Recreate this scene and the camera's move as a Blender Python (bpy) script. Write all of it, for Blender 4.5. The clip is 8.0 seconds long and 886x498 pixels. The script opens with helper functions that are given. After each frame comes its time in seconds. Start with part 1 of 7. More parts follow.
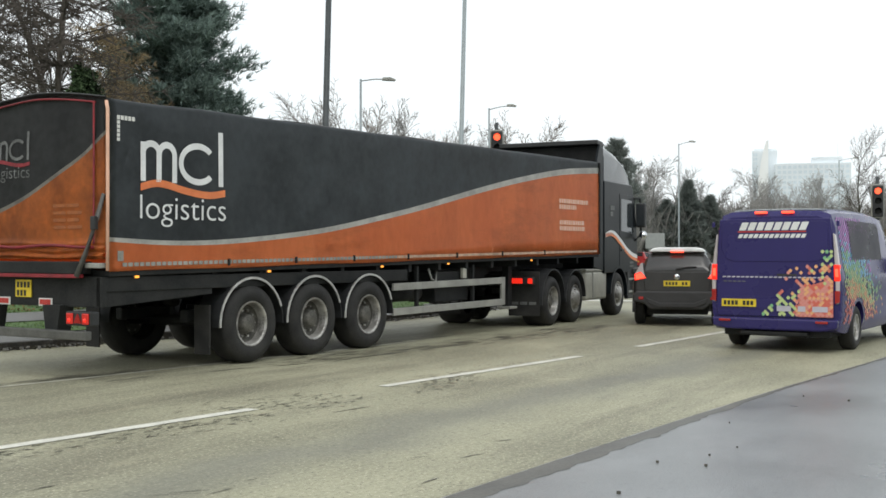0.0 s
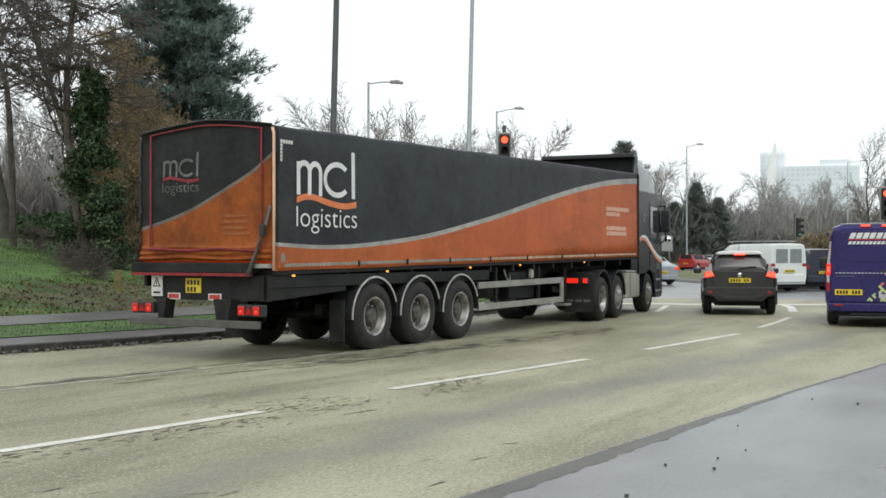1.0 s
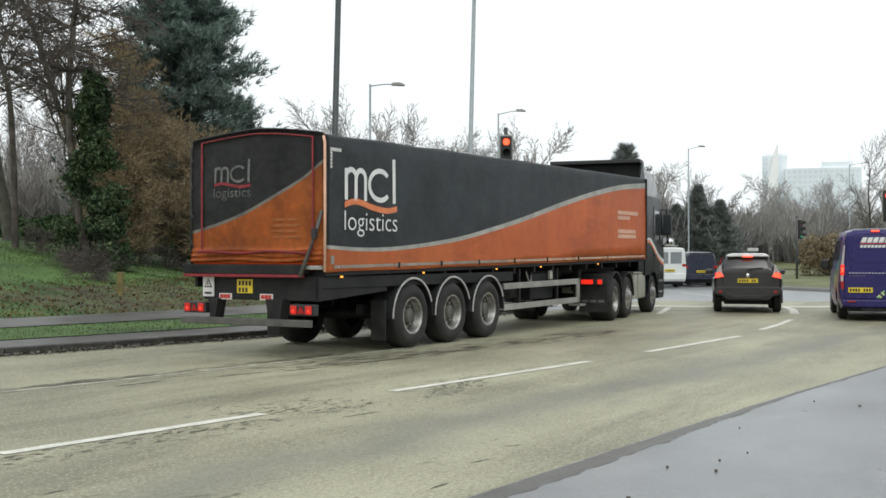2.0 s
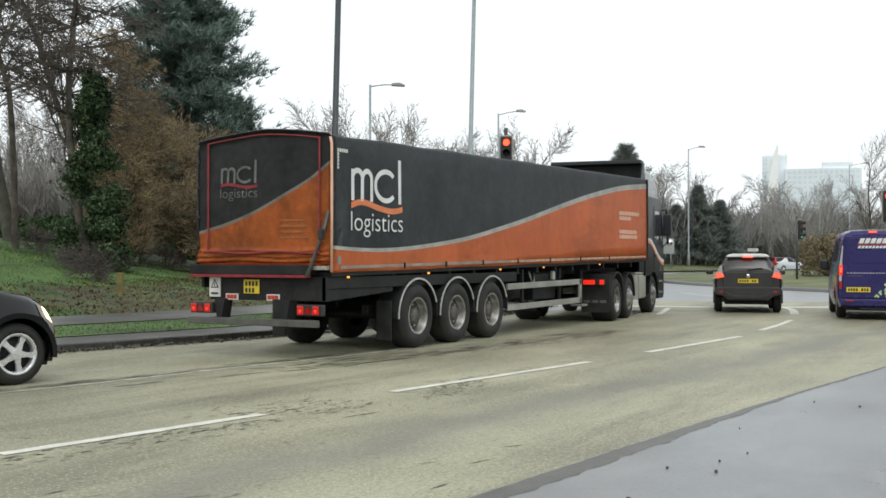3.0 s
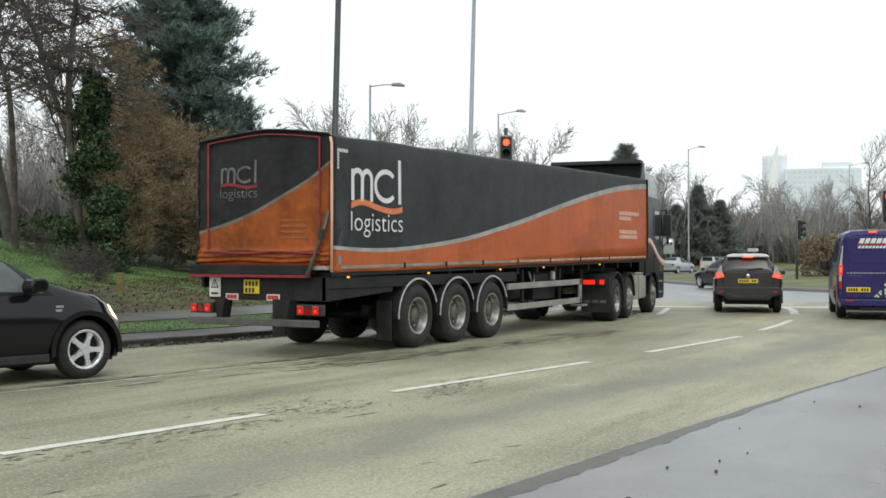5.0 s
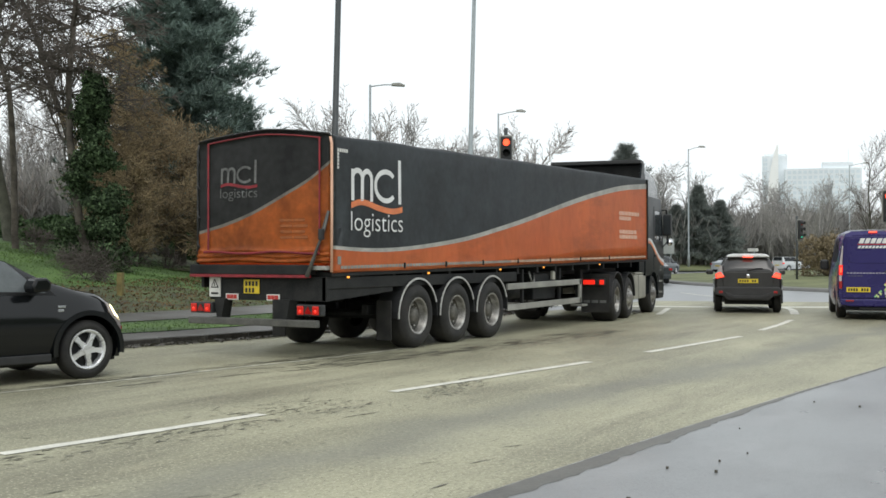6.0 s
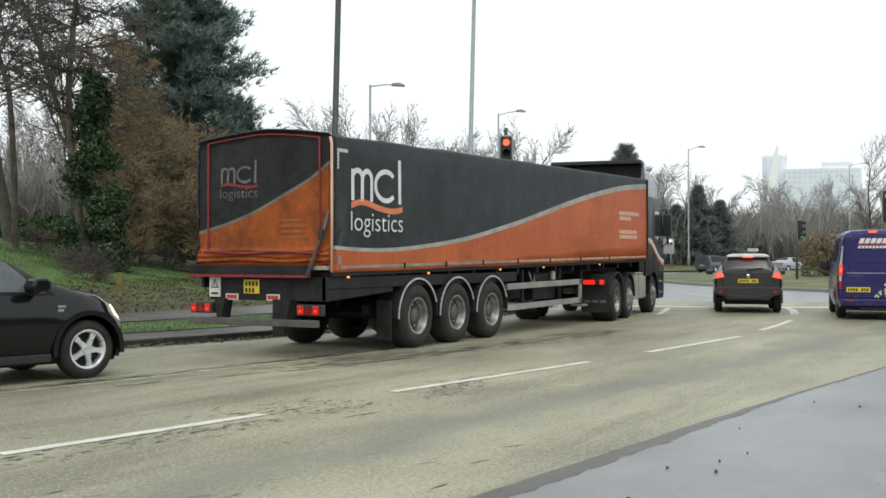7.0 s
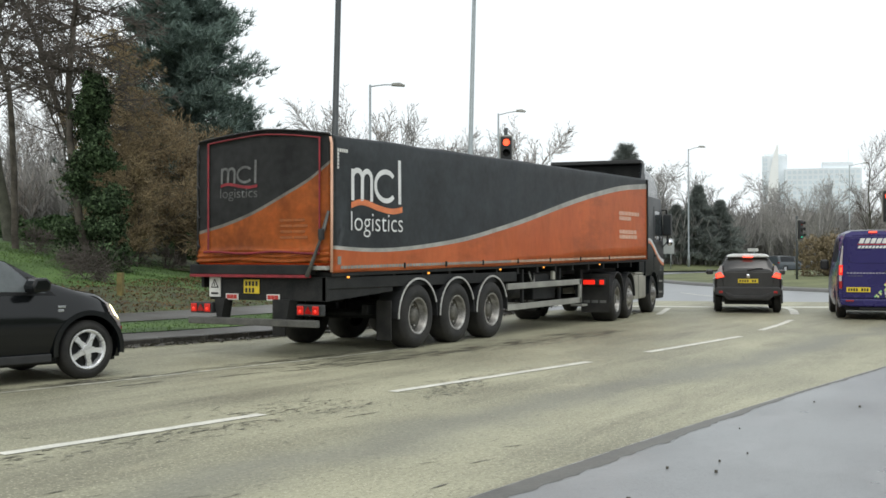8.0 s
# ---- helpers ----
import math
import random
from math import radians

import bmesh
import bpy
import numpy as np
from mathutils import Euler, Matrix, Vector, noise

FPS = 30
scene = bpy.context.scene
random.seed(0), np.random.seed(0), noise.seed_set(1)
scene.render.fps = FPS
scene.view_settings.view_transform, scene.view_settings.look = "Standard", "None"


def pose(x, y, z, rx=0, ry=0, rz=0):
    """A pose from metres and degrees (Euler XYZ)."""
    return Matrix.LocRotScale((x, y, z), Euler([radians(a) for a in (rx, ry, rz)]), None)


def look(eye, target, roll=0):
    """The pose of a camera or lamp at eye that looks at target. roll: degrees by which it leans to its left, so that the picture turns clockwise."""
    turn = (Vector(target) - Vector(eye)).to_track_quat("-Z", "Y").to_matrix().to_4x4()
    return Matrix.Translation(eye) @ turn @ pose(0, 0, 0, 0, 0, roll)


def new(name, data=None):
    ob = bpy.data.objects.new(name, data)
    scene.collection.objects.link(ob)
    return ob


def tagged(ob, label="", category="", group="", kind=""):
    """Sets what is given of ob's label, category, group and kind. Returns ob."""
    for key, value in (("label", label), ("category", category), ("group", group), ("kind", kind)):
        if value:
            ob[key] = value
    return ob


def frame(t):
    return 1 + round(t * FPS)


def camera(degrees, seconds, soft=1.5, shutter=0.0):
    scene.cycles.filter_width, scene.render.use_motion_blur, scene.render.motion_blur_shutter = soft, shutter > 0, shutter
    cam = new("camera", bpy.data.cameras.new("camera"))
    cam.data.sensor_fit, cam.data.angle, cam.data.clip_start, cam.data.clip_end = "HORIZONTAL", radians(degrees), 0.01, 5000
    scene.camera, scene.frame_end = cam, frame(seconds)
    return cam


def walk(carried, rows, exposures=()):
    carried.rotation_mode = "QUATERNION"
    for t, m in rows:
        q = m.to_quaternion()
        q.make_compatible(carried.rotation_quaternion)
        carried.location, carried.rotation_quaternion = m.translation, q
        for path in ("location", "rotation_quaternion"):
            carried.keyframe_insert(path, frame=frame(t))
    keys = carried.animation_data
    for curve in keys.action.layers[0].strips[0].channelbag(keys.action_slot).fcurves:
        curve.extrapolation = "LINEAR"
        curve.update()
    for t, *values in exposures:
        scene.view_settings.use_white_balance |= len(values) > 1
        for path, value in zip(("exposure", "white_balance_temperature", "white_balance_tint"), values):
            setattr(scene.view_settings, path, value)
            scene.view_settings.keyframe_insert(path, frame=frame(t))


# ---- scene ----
# ---------------------------------------------------------------- camera
EYE = (9.348, -13.101, 1.492)
YAW, TILT = 29.777, 0.408
cam = camera(43.66, 8.0, soft=1.6)
PAN = [(0, -0.483, -0.278), (0.1, -0.761, -0.255), (0.2, -1.112, -0.246), (0.3, -1.171, -0.24), (0.4, -1.025, -0.231),
       (0.5, -0.834, -0.22), (0.6, -0.615, -0.193), (0.7, -0.439, -0.176), (0.8, -0.263, -0.158), (0.9, -0.146, -0.146),
       (1.0, -0.088, -0.135), (1.1, -0.029, -0.12), (1.2, 0.0, -0.105), (1.5, 0.0, -0.088), (1.7, 0.0, -0.059),
       (2.8, 0.0, 0.0), (8.0, 0.0, 0.0)]
walk(cam, [(t, pose(*EYE, 90 + TILT + b, 0, YAW + a)) for t, a, b in PAN])

# ---------------------------------------------------------------- light
world = bpy.data.worlds.new("world")
scene.world = world
world.use_nodes = True
wn, wl = world.node_tree.nodes, world.node_tree.links
wn.clear()
sky = wn.new("ShaderNodeTexSky")
sky.sky_type, sky.sun_disc = "NISHITA", False
sky.sun_elevation, sky.sun_rotation, sky.dust_density = radians(35), radians(200), 6.0
veil = wn.new("ShaderNodeMix")
veil.data_type = "RGBA"
veil.inputs["Factor"].default_value = 0.88
veil.inputs["B"].default_value = (11.65, 12.3, 12.55, 1)
bg = wn.new("ShaderNodeBackground")
bg.inputs["Strength"].default_value = 0.098
wo = wn.new("ShaderNodeOutputWorld")
wl.new(sky.outputs["Color"], veil.inputs["A"])
wl.new(veil.outputs["Result"], bg.inputs["Color"])
wl.new(bg.outputs["Background"], wo.inputs["Surface"])
sun_data = bpy.data.lights.new("sun", "SUN")
sun_data.energy, sun_data.angle, sun_data.color = 0.7, radians(25), (1.0, 0.97, 0.92)
sun = new("sun", sun_data)
sun.matrix_world = look((0, 0, 60), (-25, 35, 0))
scene.view_settings.exposure = 0.0


# ---------------------------------------------------------------- materials
def material(name, color, rough=0.6, metal=0.0, vary=0.25, scale=6.0, fine=60.0, bump=0.0, tint=None, coat=0.0, glow=None,
             stretch=(1, 1, 1), island=0.0, spec=0.5, coords="Object", rough_vary=0.1):
    """A node material: base colour broken up at two scales, fine relief, optional second tint in patches."""
    m = bpy.data.materials.new(name)
    m.use_nodes = True
    nt = m.node_tree
    n, l = nt.nodes, nt.links
    b = n["Principled BSDF"]
    b.inputs["Roughness"].default_value, b.inputs["Metallic"].default_value = rough, metal
    b.inputs["Coat Weight"].default_value, b.inputs["Specular IOR Level"].default_value = coat, spec
    b.inputs["Coat Roughness"].default_value = 0.08
    tc, mp = n.new("ShaderNodeTexCoord"), n.new("ShaderNodeMapping")
    mp.inputs["Scale"].default_value = stretch
    l.new(tc.outputs[coords], mp.inputs["Vector"])
    big, small = n.new("ShaderNodeTexNoise"), n.new("ShaderNodeTexNoise")
    big.inputs["Scale"].default_value, small.inputs["Scale"].default_value = scale, fine
    big.inputs["Detail"].default_value, small.inputs["Detail"].default_value = 4, 3
    l.new(mp.outputs["Vector"], big.inputs["Vector"])
    l.new(mp.outputs["Vector"], small.inputs["Vector"])
    c0 = [max(0.0, c * (1 - vary)) for c in color[:3]] + [1]
    c1 = [min(1.0, c * (1 + vary)) for c in (tint or color)[:3]] + [1]
    ramp = n.new("ShaderNodeValToRGB")
    ramp.color_ramp.elements[0].position, ramp.color_ramp.elements[1].position = 0.3, 0.7
    ramp.color_ramp.elements[0].color, ramp.color_ramp.elements[1].color = c0, c1
    add = n.new("ShaderNodeMath")
    add.operation = "MULTIPLY_ADD"
    add.inputs[1].default_value, add.inputs[2].default_value = 0.45, -0.22
    l.new(small.outputs["Fac"], add.inputs[0])
    tot = n.new("ShaderNodeMath")
    l.new(big.outputs["Fac"], tot.inputs[0])
    l.new(add.outputs[0], tot.inputs[1])
    last = tot
    if island:
        geo, mul, tot2 = n.new("ShaderNodeNewGeometry"), n.new("ShaderNodeMath"), n.new("ShaderNodeMath")
        mul.operation = "MULTIPLY_ADD"
        mul.inputs[1].default_value, mul.inputs[2].default_value = island, -island / 2
        l.new(geo.outputs["Random Per Island"], mul.inputs[0])
        l.new(tot.outputs[0], tot2.inputs[0])
        l.new(mul.outputs[0], tot2.inputs[1])
        last = tot2
    l.new(last.outputs[0], ramp.inputs["Fac"])
    l.new(ramp.outputs["Color"], b.inputs["Base Color"])
    if rough_vary:
        rv = n.new("ShaderNodeMath")
        rv.operation = "MULTIPLY_ADD"
        rv.inputs[1].default_value, rv.inputs[2].default_value = rough_vary * 2, rough - rough_vary
        l.new(big.outputs["Fac"], rv.inputs[0])
        l.new(rv.outputs[0], b.inputs["Roughness"])
    if bump:
        bp = n.new("ShaderNodeBump")
        bp.inputs["Strength"].default_value, bp.inputs["Distance"].default_value = min(1.0, bump), 0.01
        l.new(small.outputs["Fac"], bp.inputs["Height"])
        l.new(bp.outputs["Normal"], b.inputs["Normal"])
    if glow:
        b.inputs["Emission Color"].default_value = (*glow[:3], 1)
        b.inputs["Emission Strength"].default_value = glow[3]
    return m


def glass(name, color=(0.036, 0.041, 0.045), rough=0.04):
    m = material(name, color, rough, 0, 0.1, rough_vary=0.0, spec=0.5)
    return m


M = {}
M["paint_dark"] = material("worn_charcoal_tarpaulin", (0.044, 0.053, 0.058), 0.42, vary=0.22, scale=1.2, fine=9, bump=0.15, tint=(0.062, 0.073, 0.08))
# Charcoal of the rear sheet, darker and rougher than the sides.
M["paint_rear"] = material("rear_charcoal_tarpaulin", (0.023, 0.025, 0.026), 0.6, vary=0.3, scale=1.5, fine=9, bump=0.2, tint=(0.038, 0.04, 0.04))
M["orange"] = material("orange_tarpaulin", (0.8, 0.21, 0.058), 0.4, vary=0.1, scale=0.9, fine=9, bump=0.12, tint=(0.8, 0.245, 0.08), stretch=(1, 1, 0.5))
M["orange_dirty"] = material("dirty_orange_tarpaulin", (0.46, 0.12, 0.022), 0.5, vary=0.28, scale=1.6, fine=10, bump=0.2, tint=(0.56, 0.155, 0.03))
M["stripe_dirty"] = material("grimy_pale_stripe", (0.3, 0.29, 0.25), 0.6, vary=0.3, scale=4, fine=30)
M["hem_tape"] = material("scuffed_hem_tape", (0.5, 0.33, 0.23), 0.5, vary=0.35, scale=6, fine=40)
M["print_ghost"] = material("worn_off_print", (0.3, 0.09, 0.022), 0.6, vary=0.3, scale=8, fine=40)
M["tarp_white"] = material("off_white_print", (0.66, 0.66, 0.62), 0.5, vary=0.2, scale=3, fine=30)
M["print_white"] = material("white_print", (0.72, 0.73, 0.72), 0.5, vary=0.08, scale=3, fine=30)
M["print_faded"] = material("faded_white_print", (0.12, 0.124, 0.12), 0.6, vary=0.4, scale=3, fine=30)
M["print_pale"] = material("pale_print_on_orange", (0.8, 0.48, 0.34), 0.5, vary=0.1)
M["red_strap"] = material("red_webbing", (0.22, 0.018, 0.025), 0.65, vary=0.35, scale=5)
M["chassis"] = material("black_chassis_paint", (0.014, 0.016, 0.0175), 0.6, vary=0.4, scale=3, fine=40, bump=0.2, tint=(0.021, 0.0215, 0.021), spec=0.2)
M["rubber"] = material("tyre_rubber", (0.012, 0.012, 0.012), 0.75, vary=0.3, scale=4, fine=50, bump=0.3, tint=(0.024, 0.023, 0.021))
M["rim"] = material("dull_steel_rim", (0.25, 0.24, 0.225), 0.38, 0.6, vary=0.35, scale=6, fine=50, tint=(0.4, 0.39, 0.365))
# Hub centre bands, darker and browner than the outer rim.
M["rim_dark"] = material("dark_hub_steel", (0.07, 0.066, 0.058), 0.6, 0.3, vary=0.4, scale=6, fine=50, tint=(0.12, 0.115, 0.1))
M["alloy"] = material("silver_alloy", (0.72, 0.73, 0.74), 0.28, 0.6, vary=0.1, scale=6)
M["rail_grey"] = material("weathered_aluminium", (0.34, 0.34, 0.31), 0.5, 0.3, vary=0.2, scale=3, fine=40)
M["tank_grey"] = material("pale_grey_box_paint", (0.42, 0.41, 0.35), 0.45, 0.1, vary=0.2, scale=3, fine=30)
M["guard_grey"] = material("black_plastic", (0.02, 0.021, 0.022), 0.5, vary=0.3, scale=5, fine=60, bump=0.1)
M["edge_white"] = material("bare_metal_edging", (0.55, 0.55, 0.53), 0.35, 0.4, vary=0.2)
M["cab_paint"] = material("dark_grey_lorry_paint", (0.007, 0.0095, 0.0115), 0.32, vary=0.2, scale=2, fine=20, coat=0.0, tint=(0.011, 0.014, 0.0165), spec=0.1)
M["cab_pale"] = material("wet_grey_roof_fairing", (0.025, 0.029, 0.032), 0.24, vary=0.2, scale=2, coat=0.3)
M["glass"] = glass("dark_window_glass")
# Pale base colour stands in for sky reflection and view through the glass.
M["glass_pale"] = glass("sky_paled_window_glass", (0.24, 0.265, 0.275))
M["yellow_plate"] = material("yellow_plate", (0.75, 0.56, 0.03), 0.4, vary=0.06)
M["plate_bars"] = material("black_plate_print", (0.02, 0.02, 0.015), 0.5, vary=0.1)
M["lens_red"] = material("red_lamp_lens", (0.35, 0.01, 0.01), 0.15, vary=0.1, coat=0.5)
M["lens_red_lit"] = material("lit_red_lamp", (0.6, 0.02, 0.01), 0.2, vary=0.05, glow=(1.0, 0.03, 0.015, 0.8))
M["lens_red_core"] = material("bright_red_lamp", (0.8, 0.1, 0.05), 0.2, vary=0.05, glow=(1.0, 0.07, 0.035, 2.0))
M["lens_red_dim"] = material("dim_red_lamp", (0.5, 0.02, 0.015), 0.2, vary=0.15, coat=0.4, glow=(1.0, 0.04, 0.02, 0.14))
M["lens_clear"] = material("clear_lamp_lens", (0.5, 0.46, 0.46), 0.1, vary=0.1, coat=0.6)
M["amber_lit"] = material("lit_amber_marker", (0.8, 0.3, 0.02), 0.3, vary=0.05, glow=(1.0, 0.38, 0.05, 1.6))
M["white_lit"] = material("lit_headlamp", (0.8, 0.8, 0.7), 0.2, vary=0.05, glow=(1.0, 0.85, 0.5, 2.2))
M["green_lit"] = material("lit_green_signal", (0.05, 0.5, 0.3), 0.3, vary=0.05, glow=(0.05, 0.8, 0.5, 0.7))
M["chrome"] = material("chrome", (0.75, 0.76, 0.78), 0.12, 1.0, vary=0.05)
M["white_sticker"] = material("white_sign_board", (0.7, 0.7, 0.67), 0.5, vary=0.1)
M["red_print"] = material("red_print", (0.5, 0.04, 0.03), 0.5, vary=0.1)
M["black_print"] = material("black_print", (0.02, 0.02, 0.02), 0.5, vary=0.1)
M["hatch_body"] = material("dark_brown_car_paint", (0.032, 0.0305, 0.03), 0.2, vary=0.15, scale=2, coat=0.4, spec=0.5)
M["hatch_plastic"] = material("grey_bumper_plastic", (0.035, 0.035, 0.036), 0.6, vary=0.2, scale=6, fine=80, bump=0.1)
M["suv_body"] = material("black_car_paint", (0.005, 0.006, 0.007), 0.13, vary=0.15, scale=1.5, coat=0.08, spec=0.38, rough_vary=0.03)
M["van_body"] = material("purple_blue_van_paint", (0.025, 0.0195, 0.115), 0.28, vary=0.1, scale=1.5, coat=0.1, spec=0.35)
M["van_dark"] = material("dark_violet_side_film", (0.014, 0.012, 0.032), 0.3, vary=0.2, scale=2, spec=0.25)
M["van_white"] = material("white_van_paint", (0.72, 0.75, 0.73), 0.4, vary=0.06, scale=1.5, coat=0.3)
M["saloon_body"] = material("black_saloon_paint", (0.02, 0.025, 0.028), 0.3, vary=0.1, coat=0.6)
M["silver_body"] = material("silver_car_paint", (0.4, 0.43, 0.46), 0.35, 0.4, vary=0.08, coat=0.5)
M["pale_body"] = material("pale_car_paint", (0.62, 0.65, 0.66), 0.35, 0.1, vary=0.08, coat=0.5)
M["blue_body"] = material("dark_blue_car_paint", (0.022, 0.026, 0.05), 0.3, vary=0.1, coat=0.4)
M["slate_body"] = material("slate_car_paint", (0.06, 0.075, 0.085), 0.35, vary=0.1, coat=0.5)
# Sky sheen on the hatchback's roof, painted as a pale colour.
M["roof_silver"] = material("roof_sheen_paint", (0.85, 0.87, 0.87), 0.3, 0.0, vary=0.06, coat=0.5)
M["red_body"] = material("red_car_paint", (0.4, 0.03, 0.03), 0.3, vary=0.1, coat=0.6)
M["bar_print"] = material("silver_print", (0.5, 0.48, 0.55), 0.45, vary=0.08)
M["concrete"] = material("worn_buff_concrete", (0.262, 0.255, 0.174), 0.6, vary=0.3, scale=0.5, fine=26, bump=0.7, tint=(0.312, 0.302, 0.21), stretch=(1, 0.5, 1), rough_vary=0.1, spec=0.35)
def streaked(m, dark, amount, scale, stretch, low=0.52, high=0.66):
    """Adds long weathered streaks with a shape of their own to a material's colour."""
    n, l = m.node_tree.nodes, m.node_tree.links
    b = n["Principled BSDF"]
    src = b.inputs["Base Color"].links[0].from_socket
    tc, mp, nz, rp, mx = n.new("ShaderNodeTexCoord"), n.new("ShaderNodeMapping"), n.new("ShaderNodeTexNoise"), n.new("ShaderNodeMapRange"), n.new("ShaderNodeMix")
    mp.inputs["Scale"].default_value, mp.inputs["Rotation"].default_value = stretch, (0, 0, radians(11))
    nz.inputs["Scale"].default_value, nz.inputs["Detail"].default_value, nz.inputs["Roughness"].default_value = scale, 8, 0.68
    rp.inputs["From Min"].default_value, rp.inputs["From Max"].default_value, rp.inputs["To Max"].default_value = low, high, amount
    mx.data_type = "RGBA"
    mx.inputs["B"].default_value = (*dark, 1)
    l.new(tc.outputs["Object"], mp.inputs["Vector"])
    l.new(mp.outputs["Vector"], nz.inputs["Vector"])
    l.new(nz.outputs["Fac"], rp.inputs["Value"])
    l.new(rp.outputs["Result"], mx.inputs["Factor"])
    l.new(src, mx.inputs["A"])
    l.new(mx.outputs["Result"], b.inputs["Base Color"])
    return m


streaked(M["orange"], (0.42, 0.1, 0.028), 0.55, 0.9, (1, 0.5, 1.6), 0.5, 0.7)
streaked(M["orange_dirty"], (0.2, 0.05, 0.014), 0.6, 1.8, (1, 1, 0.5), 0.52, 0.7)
streaked(M["concrete"], (0.13, 0.122, 0.088), 0.75, 0.9, (1, 0.14, 1), 0.5, 0.7)
streaked(M["concrete"], (0.42, 0.39, 0.27), 0.5, 3.0, (1, 0.3, 1), 0.56, 0.7)
streaked(M["concrete"], (0.1, 0.095, 0.07), 0.6, 9.0, (1, 0.4, 1), 0.6, 0.68)
streaked(M["concrete"], (0.58, 0.55, 0.41), 0.9, 42.0, (1, 0.8, 1), 0.54, 0.64)
streaked(M["concrete"], (0.075, 0.07, 0.052), 0.9, 34.0, (1, 0.8, 1), 0.56, 0.66)
def tracked(m, dark, amount, at, lean, half):
    """Adds a worn wheel track to a material: a long grey band at x = at + lean * y, broken up by noise."""
    n, l = m.node_tree.nodes, m.node_tree.links
    b = n["Principled BSDF"]
    src = b.inputs["Base Color"].links[0].from_socket
    tc, xyz, nz, mx = n.new("ShaderNodeTexCoord"), n.new("ShaderNodeSeparateXYZ"), n.new("ShaderNodeTexNoise"), n.new("ShaderNodeMix")
    nz.inputs["Scale"].default_value, nz.inputs["Detail"].default_value = 0.55, 5
    off, add, wob, size, fade = (n.new("ShaderNodeMath") for _ in range(5))
    off.operation, off.inputs[1].default_value = "MULTIPLY_ADD", -lean
    add.operation, add.inputs[1].default_value = "SUBTRACT", at
    wob.operation, wob.inputs[1].default_value = "MULTIPLY_ADD", 1.6
    size.operation = "ABSOLUTE"
    rp = n.new("ShaderNodeMapRange")
    rp.interpolation_type = "SMOOTHSTEP"
    rp.inputs["From Min"].default_value, rp.inputs["From Max"].default_value = half, 0.0
    rp.inputs["To Max"].default_value = amount
    mx.data_type = "RGBA"
    mx.inputs["B"].default_value = (*dark, 1)
    l.new(tc.outputs["Object"], xyz.inputs[0])
    l.new(tc.outputs["Object"], nz.inputs["Vector"])
    l.new(xyz.outputs["Y"], off.inputs[0])
    l.new(xyz.outputs["X"], off.inputs[2])
    l.new(off.outputs[0], add.inputs[0])
    fade.operation, fade.inputs[1].default_value = "SUBTRACT", 0.8
    l.new(add.outputs[0], fade.inputs[0])
    l.new(nz.outputs["Fac"], wob.inputs[0])
    l.new(fade.outputs[0], wob.inputs[2])
    l.new(wob.outputs[0], size.inputs[0])
    l.new(size.outputs[0], rp.inputs["Value"])
    l.new(rp.outputs["Result"], mx.inputs["Factor"])
    l.new(src, mx.inputs["A"])
    l.new(mx.outputs["Result"], b.inputs["Base Color"])


tracked(M["concrete"], (0.155, 0.158, 0.14), 0.5, 5.0, 0.08, 0.75)
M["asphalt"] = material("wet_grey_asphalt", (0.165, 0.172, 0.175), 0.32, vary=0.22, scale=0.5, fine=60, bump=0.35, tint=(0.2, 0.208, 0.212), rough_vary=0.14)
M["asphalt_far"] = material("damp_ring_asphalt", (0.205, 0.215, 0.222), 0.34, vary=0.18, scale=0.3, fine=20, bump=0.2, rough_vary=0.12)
streaked(M["asphalt"], (0.1, 0.105, 0.11), 0.6, 14.0, (1, 1, 1), 0.58, 0.66)
streaked(M["asphalt"], (0.3, 0.31, 0.315), 0.5, 0.8, (1, 0.5, 1), 0.5, 0.7)
M["paver"] = material("wet_pavement", (0.13, 0.128, 0.122), 0.35, vary=0.3, scale=0.8, fine=30, bump=0.3, rough_vary=0.15)
M["patch"] = material("dark_worn_bitumen", (0.075, 0.07, 0.055), 0.5, vary=0.35, scale=3, fine=30, bump=0.4)
M["joint"] = material("dark_joint_filler", (0.098, 0.096, 0.084), 0.5, vary=0.3, scale=3, fine=30, bump=0.3)
M["line"] = material("worn_white_line_paint", (0.66, 0.65, 0.57), 0.55, vary=0.2, scale=3, fine=25, bump=0.15)
M["line_faint"] = material("scuffed_lane_paint", (0.5, 0.49, 0.4), 0.55, vary=0.35, scale=5, fine=25, bump=0.15)
M["kerb"] = material("grimy_kerb_stone", (0.045, 0.043, 0.039), 0.6, vary=0.4, scale=2, fine=20, bump=0.4, tint=(0.085, 0.082, 0.073))
M["kerb_pale"] = material("grey_kerb_stone", (0.12, 0.118, 0.112), 0.6, vary=0.25, scale=2, fine=20, bump=0.3)
M["soil"] = material("brown_leaf_litter", (0.06, 0.05, 0.026), 0.9, vary=0.45, scale=1.2, fine=14, bump=0.6, tint=(0.055, 0.075, 0.024))
M["litter"] = material("brown_fallen_leaves", (0.085, 0.055, 0.03), 0.9, vary=0.4, scale=1.5, tint=(0.13, 0.088, 0.045), spec=0.1)
M["bumper_steel"] = material("weathered_dark_steel", (0.1, 0.1, 0.092), 0.5, 0.2, vary=0.3, scale=4, fine=30)
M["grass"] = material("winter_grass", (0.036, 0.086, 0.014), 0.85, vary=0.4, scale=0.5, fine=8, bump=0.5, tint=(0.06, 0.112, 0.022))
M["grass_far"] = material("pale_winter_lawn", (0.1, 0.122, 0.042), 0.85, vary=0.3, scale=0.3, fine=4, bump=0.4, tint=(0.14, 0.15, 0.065))
